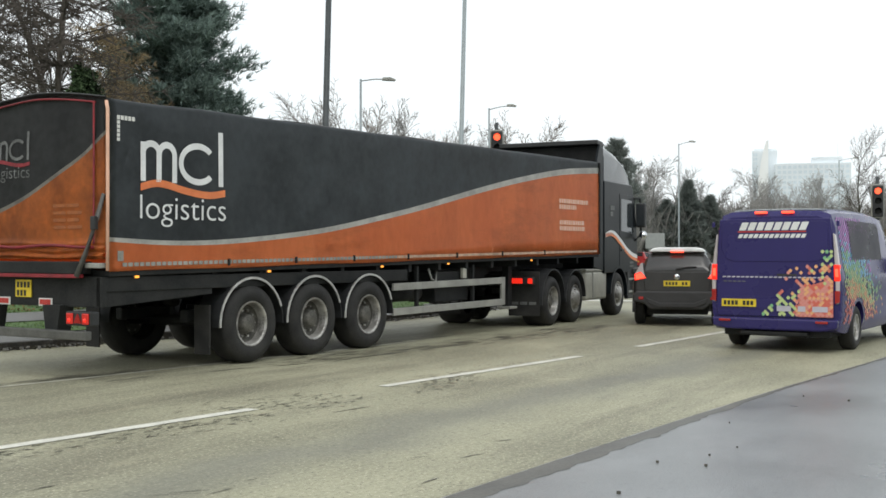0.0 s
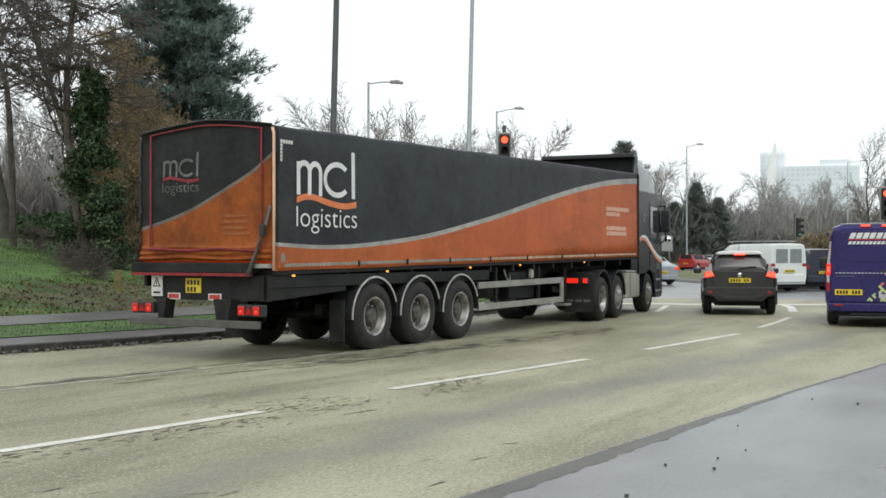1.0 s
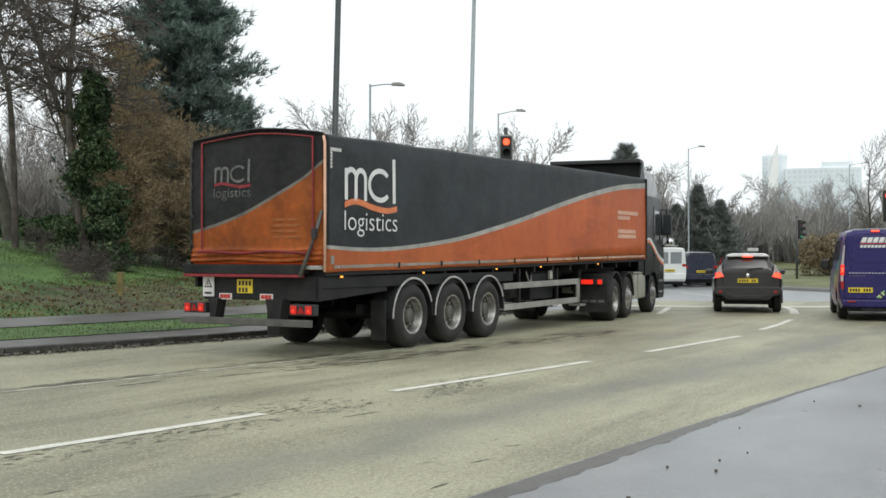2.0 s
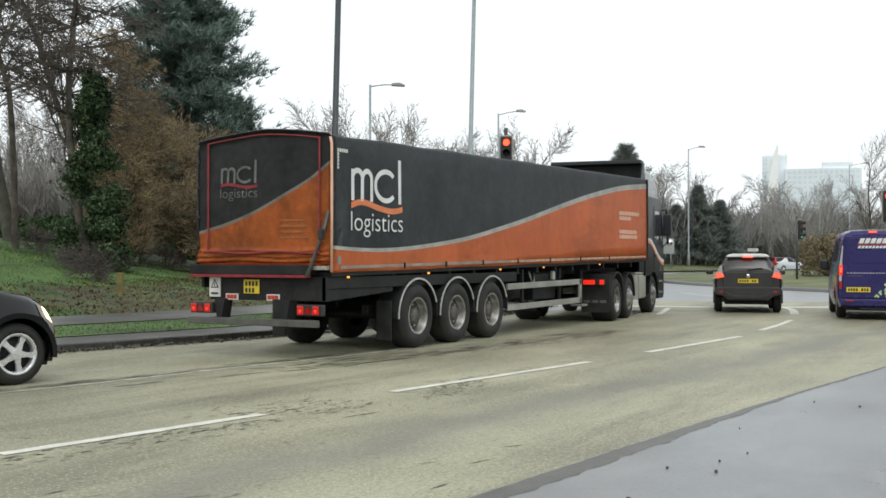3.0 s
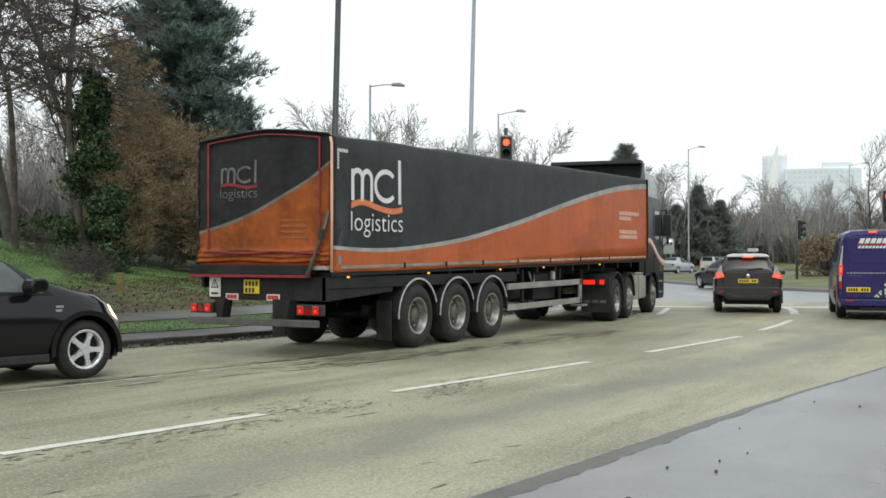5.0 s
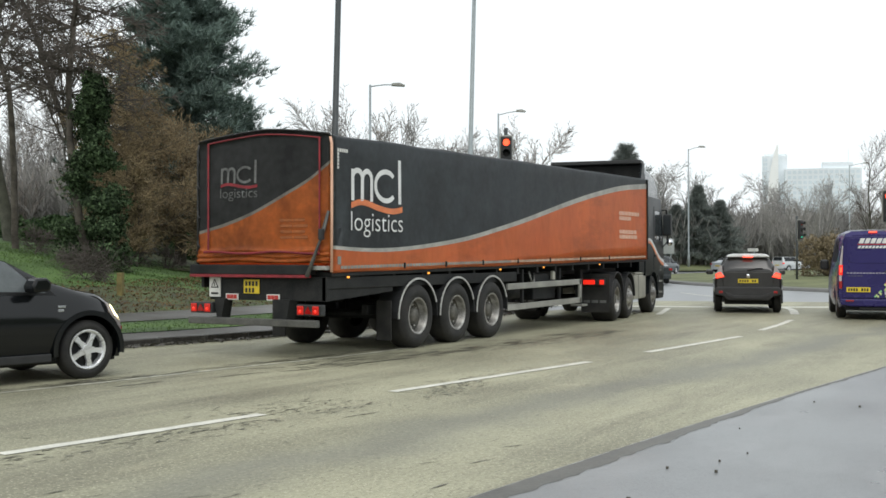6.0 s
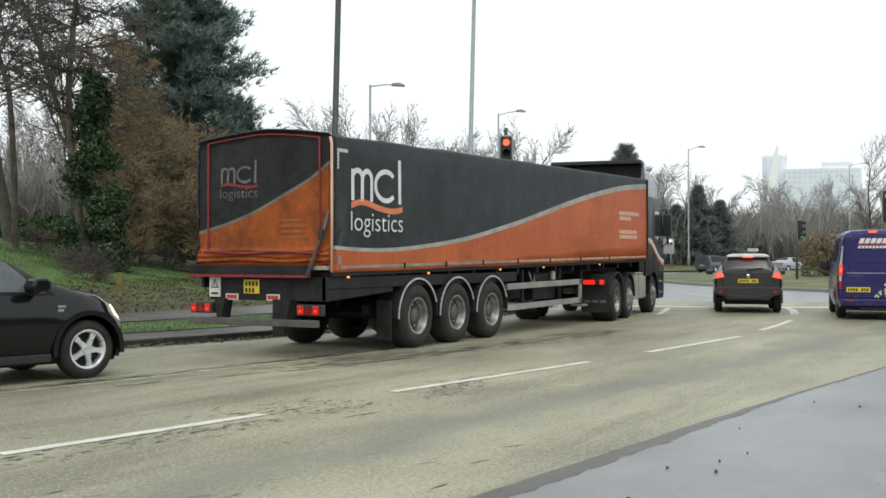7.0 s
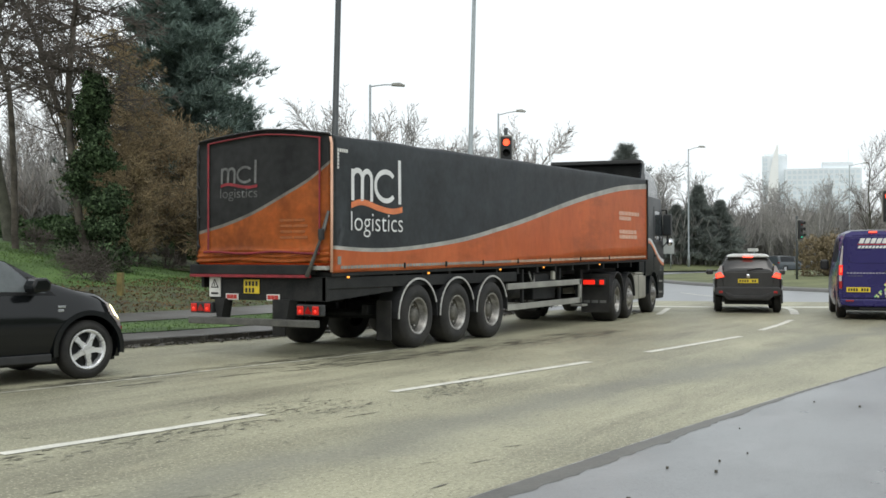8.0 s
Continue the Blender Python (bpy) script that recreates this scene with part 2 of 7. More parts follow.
M["hedge"] = material("dull_evergreen_leaves", (0.04, 0.075, 0.032), 0.9, vary=0.4, scale=0.8, fine=8, island=0.6, tint=(0.07, 0.11, 0.05), spec=0.1)
M["grass_blade"] = material("grass_blades", (0.045, 0.1, 0.017), 0.9, vary=0.4, scale=0.8, fine=8, tint=(0.068, 0.11, 0.026), island=0.5)
M["bark"] = material("dark_bark", (0.06, 0.05, 0.04), 0.9, vary=0.4, scale=3, fine=20, bump=0.6, tint=(0.085, 0.075, 0.06))
M["bark_grey"] = material("grey_green_bark", (0.085, 0.085, 0.065), 0.9, vary=0.35, scale=3, fine=20, bump=0.6)
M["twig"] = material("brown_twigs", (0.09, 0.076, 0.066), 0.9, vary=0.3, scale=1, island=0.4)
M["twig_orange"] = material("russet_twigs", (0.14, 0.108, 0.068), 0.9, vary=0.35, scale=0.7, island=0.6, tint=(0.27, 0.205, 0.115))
# Air haze is put into these twig and needle colours.
M["twig_mid"] = material("haze_paled_twigs", (0.15, 0.138, 0.122), 0.95, vary=0.25, scale=0.3, island=0.5, tint=(0.27, 0.24, 0.21))
M["twig_far"] = material("haze_paled_far_twigs", (0.225, 0.224, 0.215), 0.95, vary=0.22, scale=0.12, island=0.5, tint=(0.3, 0.29, 0.272))
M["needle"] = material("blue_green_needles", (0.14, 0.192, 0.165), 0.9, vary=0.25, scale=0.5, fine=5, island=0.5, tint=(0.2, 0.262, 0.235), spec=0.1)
M["needle_far"] = material("haze_paled_needles", (0.19, 0.215, 0.2), 0.9, vary=0.2, scale=0.3, island=0.5, spec=0.1)
M["ivy"] = material("ivy_leaves", (0.042, 0.066, 0.036), 0.9, vary=0.5, scale=0.8, fine=8, island=0.8, tint=(0.06, 0.09, 0.045), spec=0.1)
M["beech"] = material("brown_beech_leaves", (0.24, 0.195, 0.125), 0.9, vary=0.25, scale=0.6, island=0.5, spec=0.1)
M["pole_dark"] = material("weathered_dark_column", (0.06, 0.068, 0.07), 0.5, 0.2, vary=0.2, scale=2, fine=12)
M["pole_pale"] = material("galvanised_column", (0.32, 0.36, 0.37), 0.5, 0.2, vary=0.1, scale=2, fine=20)
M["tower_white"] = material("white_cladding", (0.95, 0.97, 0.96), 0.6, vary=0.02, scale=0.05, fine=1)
# Distance haze is mixed into the cladding and glazing colours below.
M["tower_grey"] = material("haze_paled_grey_cladding", (0.84, 0.9, 0.94), 0.6, vary=0.06, scale=0.05, fine=1)
M["tower_glass"] = material("haze_paled_glazing", (0.74, 0.83, 0.89), 0.4, vary=0.1, scale=0.05, fine=1)
M["sign_grey"] = material("grey_sign_back", (0.33, 0.35, 0.34), 0.5, vary=0.1)
M["post_yellow"] = material("mossy_yellow_post", (0.17, 0.14, 0.05), 0.8, vary=0.3, scale=5, fine=30)


# ---------------------------------------------------------------- shape helpers
def part(name, bm, mat, parent=None, label="", smooth=False, auto=None):
    """Links a bmesh as one mesh object under a thing or under a part."""
    me = bpy.data.meshes.new(name)
    if smooth:
        for f in bm.faces:
            f.smooth = True
    bm.to_mesh(me)
    bm.free()
    for one in (mat if isinstance(mat, (list, tuple)) else [mat]):
        me.materials.append(M[one] if isinstance(one, str) else one)
    ob = new(name, me)
    if parent is not None:
        ob.parent = parent
    if label:
        ob["label"] = label
    return ob


def again(ob, m, parent=None):
    """The same mesh once more, at another pose."""
    o = new(ob.name.split(".")[0], ob.data)
    o.parent = parent or ob.parent
    o.matrix_basis = m
    for key in ("label",):
        if key in ob:
            o[key] = ob[key]
    return o


def empty(name, m, label, category, group=""):
    ob = new(name)
    ob.empty_display_size = 0.3
    ob.matrix_basis = m
    return tagged(ob, label, category, group)


def add_box(bm, lo, hi, bevel=0.0, mat=0, m=None):
    v = [bm.verts.new((x, y, z)) for x in (lo[0], hi[0]) for y in (lo[1], hi[1]) for z in (lo[2], hi[2])]
    fs = [bm.faces.new([v[i] for i in q]) for q in ((0, 1, 3, 2), (4, 6, 7, 5), (0, 4, 5, 1), (2, 3, 7, 6), (0, 2, 6, 4), (1, 5, 7, 3))]
    for f in fs:
        f.material_index = mat
    geom = v
    if bevel:
        es = list({e for f in fs for e in f.edges})
        r = bmesh.ops.bevel(bm, geom=es, offset=bevel, segments=2, affect="EDGES", profile=0.5)
        geom = list({w for f in r["faces"] for w in f.verts} | {w for w in v if w.is_valid})
        for f in r["faces"]:
            f.material_index = mat
    if m is not None:
        bmesh.ops.transform(bm, matrix=m, verts=[w for w in geom if w.is_valid])
    return bm


def box(lo, hi, bevel=0.0, m=None):
    return add_box(bmesh.new(), lo, hi, bevel, 0, m)


def add_tube(bm, pts, radii, sides=8, cap=True, mat=0):
    pts = [Vector(p) for p in pts]
    rings = []
    up = Vector((0, 0, 1))
    for i, p in enumerate(pts):
        d = (pts[min(i + 1, len(pts) - 1)] - pts[max(i - 1, 0)]).normalized()
        a = d.cross(up if abs(d.z) < 0.95 else Vector((1, 0, 0))).normalized()
        b = d.cross(a)
        r = radii[i] if isinstance(radii, (list, tuple)) else radii
        rings.append([bm.verts.new(p + (a * math.cos(k * math.tau / sides) + b * math.sin(k * math.tau / sides)) * r) for k in range(sides)])
    for q0, q1 in zip(rings, rings[1:]):
        for k in range(sides):
            f = bm.faces.new((q0[k], q0[(k + 1) % sides], q1[(k + 1) % sides], q1[k]))
            f.smooth, f.material_index = sides > 5, mat
    if cap:
        for q in (rings[0][::-1], rings[-1]):
            f = bm.faces.new(q)
            f.material_index = mat
    return bm


def tube(pts, radii, sides=8, cap=True):
    return add_tube(bmesh.new(), pts, radii, sides, cap)


def lathe(profile, sides=32, axis="X", mats=None):
    """Turns (r, a) pairs about the given axis; mats names the material of each band."""
    bm = bmesh.new()
    rings = []
    for r, a in profile:
        ring = []
        for k in range(sides):
            c, s = r * math.cos(k * math.tau / sides), r * math.sin(k * math.tau / sides)
            ring.append(bm.verts.new((a, c, s) if axis == "X" else (c, s, a)))
        rings.append(ring)
    for i, (q0, q1) in enumerate(zip(rings, rings[1:])):
        for k in range(sides):
            f = bm.faces.new((q0[k], q0[(k + 1) % sides], q1[(k + 1) % sides], q1[k]))
            f.smooth = True
            f.material_index = mats[i] if mats else 0
    bmesh.ops.recalc_face_normals(bm, faces=bm.faces)
    return bm


def prism(poly, a0, a1, axis="X", bevel=0.0):
    """A polygon of (u, v) pulled from a0 to a1 along an axis: X -> (a, u, v), Y -> (u, a, v), Z -> (u, v, a)."""
    bm = bmesh.new()
    at = {"X": lambda a, u, v: (a, u, v), "Y": lambda a, u, v: (u, a, v), "Z": lambda a, u, v: (u, v, a)}[axis]
    lo = [bm.verts.new(at(a0, *q)) for q in poly]
    hi = [bm.verts.new(at(a1, *q)) for q in poly]
    bm.faces.new(lo)
    bm.faces.new(hi[::-1])
    for i in range(len(poly)):
        j = (i + 1) % len(poly)
        bm.faces.new((lo[j], lo[i], hi[i], hi[j]))
    bmesh.ops.recalc_face_normals(bm, faces=bm.faces)
    if bevel:
        bmesh.ops.bevel(bm, geom=list(bm.edges), offset=bevel, segments=2, affect="EDGES", profile=0.5)
    return bm


def smooth_curve(knots, x):
    """A smooth curve through (x, y) knots."""
    k = np.array(knots, float)
    xs, ys = k[:, 0], k[:, 1]
    i = int(min(max(np.searchsorted(xs, x) - 1, 0), len(xs) - 2))
    h = xs[i + 1] - xs[i]
    m0 = (ys[i + 1] - ys[max(i - 1, 0)]) / (xs[i + 1] - xs[max(i - 1, 0)])
    m1 = (ys[min(i + 2, len(xs) - 1)] - ys[i]) / (xs[min(i + 2, len(xs) - 1)] - xs[i])
    t = (x - xs[i]) / h
    if t < 0 or t > 1:
        return ys[i] + (m0 * (x - xs[i]) if t < 0 else h * m1 * (t - 1) + ys[i + 1] - ys[i])
    return (2 * t**3 - 3 * t**2 + 1) * ys[i] + (t**3 - 2 * t**2 + t) * h * m0 + (-2 * t**3 + 3 * t**2) * ys[i + 1] + (t**3 - t**2) * h * m1


class Loft:
    """A skin through rings of equal point counts; patches of it serve for panes and panels."""

    def __init__(self, rings):
        self.r = np.array(rings, float)

    def at(self, u, v):
        n, m = self.r.shape[:2]
        i, j = int(min(max(u, 0), n - 1.000001)), int(min(max(v, 0), m - 1.000001))
        a, b = u - i, v - j
        return (self.r[i, j] * (1 - a) * (1 - b) + self.r[i + 1, j] * a * (1 - b) + self.r[i, j + 1] * (1 - a) * b + self.r[i + 1, j + 1] * a * b)

    def skin(self, caps=True):
        bm = bmesh.new()
        vs = [[bm.verts.new(p) for p in ring] for ring in self.r]
        for q0, q1 in zip(vs, vs[1:]):
            for k in range(len(q0)):
                j = (k + 1) % len(q0)
                bm.faces.new((q0[k], q0[j], q1[j], q1[k]))
        if caps:
            bm.faces.new(vs[0])
            bm.faces.new(vs[-1][::-1])
        bmesh.ops.remove_doubles(bm, verts=bm.verts, dist=1e-4)
        bmesh.ops.recalc_face_normals(bm, faces=bm.faces)
        return bm

    def patch(self, u0, u1, v0, v1, lift=0.006, n=5):
        """A pane over part of the skin. Each bound may be a pair: its value at the two ends of the other."""
        bm = bmesh.new()
        pair = lambda q: q if isinstance(q, (tuple, list)) else (q, q)
        u0, u1, v0, v1 = pair(u0), pair(u1), pair(v0), pair(v1)
        grid = []
        for a in range(n + 1):
            row = []
            for b in range(n + 1):
                s, t = a / n, b / n
                uu = (u0[0] * (1 - t) + u0[1] * t) * (1 - s) + (u1[0] * (1 - t) + u1[1] * t) * s
                vv = (v0[0] * (1 - s) + v0[1] * s) * (1 - t) + (v1[0] * (1 - s) + v1[1] * s) * t
                p = self.at(uu, vv)
                e = 0.02
                du, dv = self.at(uu + e, vv) - self.at(uu - e, vv), self.at(uu, vv + e) - self.at(uu, vv - e)
                nn = np.cross(du, dv)
                nn = nn / (np.linalg.norm(nn) + 1e-9)
                c = self.r.reshape(-1, 3).mean(0)
                if np.dot(nn, p - c) < 0:
                    nn = -nn
                row.append(bm.verts.new(p + nn * lift))
            grid.append(row)
        for a in range(n):
            for b in range(n):
                bm.faces.new((grid[a][b], grid[a + 1][b], grid[a + 1][b + 1], grid[a][b + 1]))
        bmesh.ops.recalc_face_normals(bm, faces=bm.faces)
        r = bmesh.ops.extrude_face_region(bm, geom=list(bm.faces))
        return bm


def carve(ob, cutters):
    """Cuts the cutters' forms out of a mesh object."""
    tools = []
    for c in cutters:
        me = bpy.data.meshes.new("cutter")
        bmesh.ops.recalc_face_normals(c, faces=c.faces)
        c.to_mesh(me)
        c.free()
        tools.append(new("cutter", me))
        tools[-1].parent = ob.parent
    for tool in tools:
        md = ob.modifiers.new("cut", "BOOLEAN")
        md.operation, md.solver, md.object = "DIFFERENCE", "EXACT", tool
    bpy.context.view_layer.update()
    me = bpy.data.meshes.new_from_object(ob.evaluated_get(bpy.context.evaluated_depsgraph_get()))
    ob.modifiers.clear()
    ob.data = me
    for tool in tools:
        bpy.data.objects.remove(tool)


def soften(ob, width=0.02, segments=2, angle=30):
    """Rounds the sharp edges and shades the rest smooth."""
    md = ob.modifiers.new("round", "BEVEL")
    md.width, md.segments, md.limit_method, md.angle_limit = width, segments, "ANGLE", radians(angle)
    md.use_clamp_overlap = True
    for p in ob.data.polygons:
        p.use_smooth = True
    wn_ = ob.modifiers.new("normals", "WEIGHTED_NORMAL")
    wn_.keep_sharp = True
    return ob


# ---------------------------------------------------------------- ground plan
KERB = [(-22, -80), (-13.5, -50), (-8.2, -22), (-6.4, -12), (-4.59, -2.05), (-4.1, 0.5), (-3.64, 3.0), (-3.3, 8), (-3.6, 13), (-4.8, 18),
        (-6.2, 21), (-8.5, 25), (-12.5, 31), (-17, 39), (-21.5, 49), (-25, 60), (-27, 72), (-26.9, 82), (-24, 95), (-17, 110),
        (-5, 122), (10, 131), (33, 136), (60, 130), (85, 112), (97, 90)]
RIGHT = [(-80, 0.5), (-40, 2.6), (-12, 5.62), (-9, 5.93), (-7.06, 6.1), (-5.0, 6.27), (-3.1, 6.44), (-0.9, 6.66), (1.3, 6.91), (2.9, 7.1), (8, 7.5), (14, 7.2), (20, 6.0), (26, 4.0)]
ISLAND, ISLAND_R = (33.0, 76.0), 50.7


def along(points, step):
    """Points at even steps on a smooth line through the given ones, with the unit normal to their left."""
    p = np.array(points, float)
    s = np.concatenate([[0], np.cumsum(np.hypot(*np.diff(p, axis=0).T))])
    n = int(s[-1] / step)
    q = np.array([[smooth_curve(np.c_[s, p[:, k]], d) for k in (0, 1)] for d in np.linspace(0, s[-1], n + 1)])
    t = np.gradient(q, axis=0)
    t /= np.linalg.norm(t, axis=1)[:, None]
    return q, np.c_[-t[:, 1], t[:, 0]]


KERB_LINE, KERB_LEFT = along(KERB, 1.5)
KERB_Y0 = KERB_LINE[:, 1]


def kerb_gap(x, y):
    """How far (x, y) lies outside the kerb (negative: on the road)."""
    d = np.hypot(KERB_LINE[:, 0] - x, KERB_LINE[:, 1] - y)
    i = int(d.argmin())
    side = (x - KERB_LINE[i, 0]) * KERB_LEFT[i, 0] + (y - KERB_LINE[i, 1]) * KERB_LEFT[i, 1]
    return d[i] if side > 0 else -d[i]


def bank(d, y=0.0):
    """Height of the verge at d metres behind the kerb."""
    top = smooth_curve([(0, 0.12), (5.8, 0.19), (8, 0.3), (10, 0.45), (14, 0.95), (24, 2.55), (40, 3.3), (80, 3.6), (3000, 3.6)], max(d, 0))
    far = smooth_curve([(0, 0.12), (6, 0.5), (20, 1.4), (60, 2.0), (3000, 2.0)], max(d, 0))
    w = min(max((y - 18) / 25, 0), 1)
    return top * (1 - w) + far * w


def ground_z(x, y):
    d = kerb_gap(x, y)
    return bank(d, y) if d > 0 else 0.0


def sheet(name, quads_rows, mat, kind="structure", label="", category="", parent=None):
    bm = bmesh.new()
    rows = [[bm.verts.new(p) for p in row] for row in quads_rows]
    for a, b in zip(rows, rows[1:]):
        for k in range(len(a) - 1):
            bm.faces.new((a[k], a[k + 1], b[k + 1], b[k]))
    bmesh.ops.recalc_face_normals(bm, faces=bm.faces)
    if sum(f.normal.z for f in bm.faces) < 0:
        bmesh.ops.reverse_faces(bm, faces=bm.faces)
    ob = part(name, bm, mat, parent, smooth=True)
    return tagged(ob, label, category, kind=kind)


def build_ground():
    ax = np.concatenate([[-2500, -1200, -600, -320, -200, -130, -95, -75], np.arange(-60, 30, 1.25), [35, 45, 55, 70, 90, 120, 180, 320, 700, 1400, 2500]])
    ay = np.concatenate([[-1500, -600, -250, -120], np.arange(-80, -20, 4), np.arange(-20, 50, 1.25), np.arange(50, 160, 3), [175, 200, 260, 400, 800, 1500, 2500]])
    rows = []
    for y in ay:
        row = []
        for x in ax:
            d = kerb_gap(x, y)
            z = bank(d, y) - (0.0 if d > 6.6 else 0.06) if d > 2.0 else -0.35
            # Added bank, unseen to the right, to darken reflections in the vehicles.
            if d <= 0 and x > 18 and y < 22:
                z = 0.03 + min(6.0, max(0.0, x - 21) * 0.35) * min(1.0, (22 - y) / 8)
            # Added bank, unseen behind the camera, to close the horizon.
            if y < -95:
                z = max(z, min(11.0, (-95 - y) * 0.3))
            if d <= 0 and math.hypot(x - 33, y - 76) > 66 and y > 40:
                z = 0.03
            row.append((x, y, z))
        rows.append(row)
    ground = sheet("ground", rows, ["soil", "grass"], label="grass banks and leaf-strewn winter ground, with added banks out of view", category="ground")
    for f in ground.data.polygons:
        x, y, z = f.center
        d = kerb_gap(x, y)
        if d > 2 and y < 26 and d < 29 + 3 * noise.noise((x * 0.2, y * 0.2, 0)) and not (5.5 < d < 11.5 + 1.8 * noise.noise((x * 0.5, y * 0.5, 2)) and 5.5 < y < 13):
            f.material_index = 1
    # strips behind the kerb: footway, grass, path, grass bank
    def strip(name, d0, d1, lift, mat, n, label, cat, y_max=1e9):
        rows = []
        for p, nn in zip(KERB_LINE, KERB_LEFT):
            if p[1] > y_max:
                break
            rows.append([(p[0] + nn[0] * d, p[1] + nn[1] * d, bank(d, p[1]) + lift) for d in np.linspace(d0, d1, n)])
        return sheet(name, rows, mat, label=label, category=cat)
    strip("pavement", 0.14, 1.25, 0.0, "paver", 3, "wet grey asphalt footway behind the kerb", "pavement", 28)
    strip("grass_verge", 1.25, 3.65, 0.015, "grass", 6, "short green grass verge beside the footway", "grass", 28)
    strip("path", 3.65, 5.85, 0.03, "paver", 4, "wet grey path between grass strips", "path", 28)
    far = [(p, nn) for p, nn in zip(KERB_LINE, KERB_LEFT) if p[1] > 27]
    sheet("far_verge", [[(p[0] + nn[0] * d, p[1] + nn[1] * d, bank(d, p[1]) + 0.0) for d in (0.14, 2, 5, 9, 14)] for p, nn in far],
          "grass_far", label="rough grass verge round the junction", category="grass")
    # carriageway under everything
    road = bmesh.new()
    for quad in (((-60, -90), (20, -90), (20, 24), (-60, 24)), ((-60, 24), (140, 24), (140, 150), (-60, 150))):
        road.faces.new([road.verts.new((x, y, -0.012)) for x, y in quad])
    bmesh.ops.remove_doubles(road, verts=road.verts, dist=0.001)
    bmesh.ops.subdivide_edges(road, edges=road.edges, cuts=30, use_grid_fill=True)
    dead = [f for f in road.faces if kerb_gap(*f.calc_center_median().xy) > 6]
    bmesh.ops.delete(road, geom=dead, context="FACES")
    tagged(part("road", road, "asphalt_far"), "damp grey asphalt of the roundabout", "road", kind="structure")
    rows = []
    for y in np.concatenate([np.arange(-80, -16, 4), np.arange(-16, 25, 0.5)]):
        xl = float(np.interp(y, KERB_LINE[:60, 1], KERB_LINE[:60, 0])) + 0.02
        xr = smooth_curve(RIGHT, y)
        tilt = 0.36 * min(max((y - 8) / 12, 0), 1)
        rows.append([(xl + (xr - xl) * t, y + tilt * ((xl + (xr - xl) * t) - 1.0), 0.0) for t in np.linspace(0, 1, 9)])
    rows = [r for r in rows if r[0][1] < 23.2]
    sheet("carriageway", rows, "concrete", label="worn buff concrete carriageway with stains", category="road")
    rows = []
    for y in np.concatenate([np.arange(-80, -16, 4), np.arange(-16, 23, 0.5)]):
        xr = smooth_curve(RIGHT, y)
        rows.append([(xr - 0.02, y, 0.002), (xr + 4, y, 0.012), (xr + 9, y, 0.03), (xr + 14, y, 0.03)])
    sheet("hardstanding", rows, "asphalt", label="wet grey asphalt margin beside the carriageway", category="pavement")
    rows = []
    for y in np.concatenate([np.arange(-40, -10, 0.5), np.arange(-10, 5, 0.07), np.arange(5, 23, 0.25)]):
        xr = smooth_curve(RIGHT, y)
        e = 0.02 * noise.noise((0, y * 1.7, 0)) + 0.015 * noise.noise((3, y * 9, 0))
        wide = float(np.interp(y, [-6, -4, -2.5, -0.8, 4], [0.2, 0.15, 0.1, 0.05, 0.04]))
        rows.append([(xr - 0.01 + e, y, 0.0032), (xr + wide + e * 1.8 + 0.25 * wide * noise.noise((8, y * 5, 0)), y, 0.0045)])
    sheet("joint", rows, "joint", label="dark ragged joint along the carriageway edge", category="joint")


def build_kerbs():
    """Kerb stones along the left edge, each one a piece."""
    kerb = empty("kerb", pose(0, 0, 0), "grimy wet concrete kerb beside the road", "kerb")
    kerb["kind"] = "structure"
    me = None
    q, nn = along([k for k in KERB if -24 < k[1] < 56], 0.92)
    for i in range(len(q) - 1):
        a, b = q[i], q[i + 1]
        mid, ang = (a + b) / 2, math.degrees(math.atan2(b[1] - a[1], b[0] - a[0]))
        if me is None:
            ob = part("kerb_stone", box((-0.45, 0.0, -0.2), (0.45, 0.15, 0.125), 0.015), "kerb", kerb)
            me = ob.data
            ob.matrix_basis = pose(mid[0], mid[1], 0, 0, 0, ang)
        else:
            o = new("kerb_stone", me)
            o.parent = kerb
            o.matrix_basis = pose(mid[0], mid[1], 0.006 * math.sin(i * 7.3), 0, 0.4 * math.sin(i * 3.1), ang)


def build_island():
    cx, cy = ISLAND
    island = empty("traffic_island", pose(0, 0, 0), "grassed roundabout island with concrete kerb", "roundabout")
    island["kind"] = "structure"
    rows = []
    for k in range(181):
        a = k * math.tau / 180
        rows.append([(cx + r * math.cos(a), cy + r * math.sin(a), z) for r, z in ((51.45, 0.13), (49.5, 0.17), (47, 0.3), (43, 0.42), (36, 0.5), (24, 0.55), (10, 0.6), (0.2, 0.6))])
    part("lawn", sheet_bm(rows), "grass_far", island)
    rows = []
    for k in range(181):
        a = k * math.tau / 180
        rows.append([(cx + r * math.cos(a), cy + r * math.sin(a), z) for r, z in ((52.1, -0.012), (52.05, 0.1), (51.95, 0.125), (51.4, 0.14))])
    part("kerb_ring", sheet_bm(rows), "kerb_pale", island, "sloped concrete kerb and rim paving")


def sheet_bm(rows_in):
    bm = bmesh.new()
    rows = [[bm.verts.new(p) for p in row] for row in rows_in]
    for a, b in zip(rows, rows[1:]):
        for k in range(len(a) - 1):
            f = bm.faces.new((a[k], a[k + 1], b[k + 1], b[k]))
            f.smooth = True
    bmesh.ops.recalc_face_normals(bm, faces=bm.faces)
    if sum(f.normal.z for f in bm.faces) < 0:
        bmesh.ops.reverse_faces(bm, faces=bm.faces)
    return bm


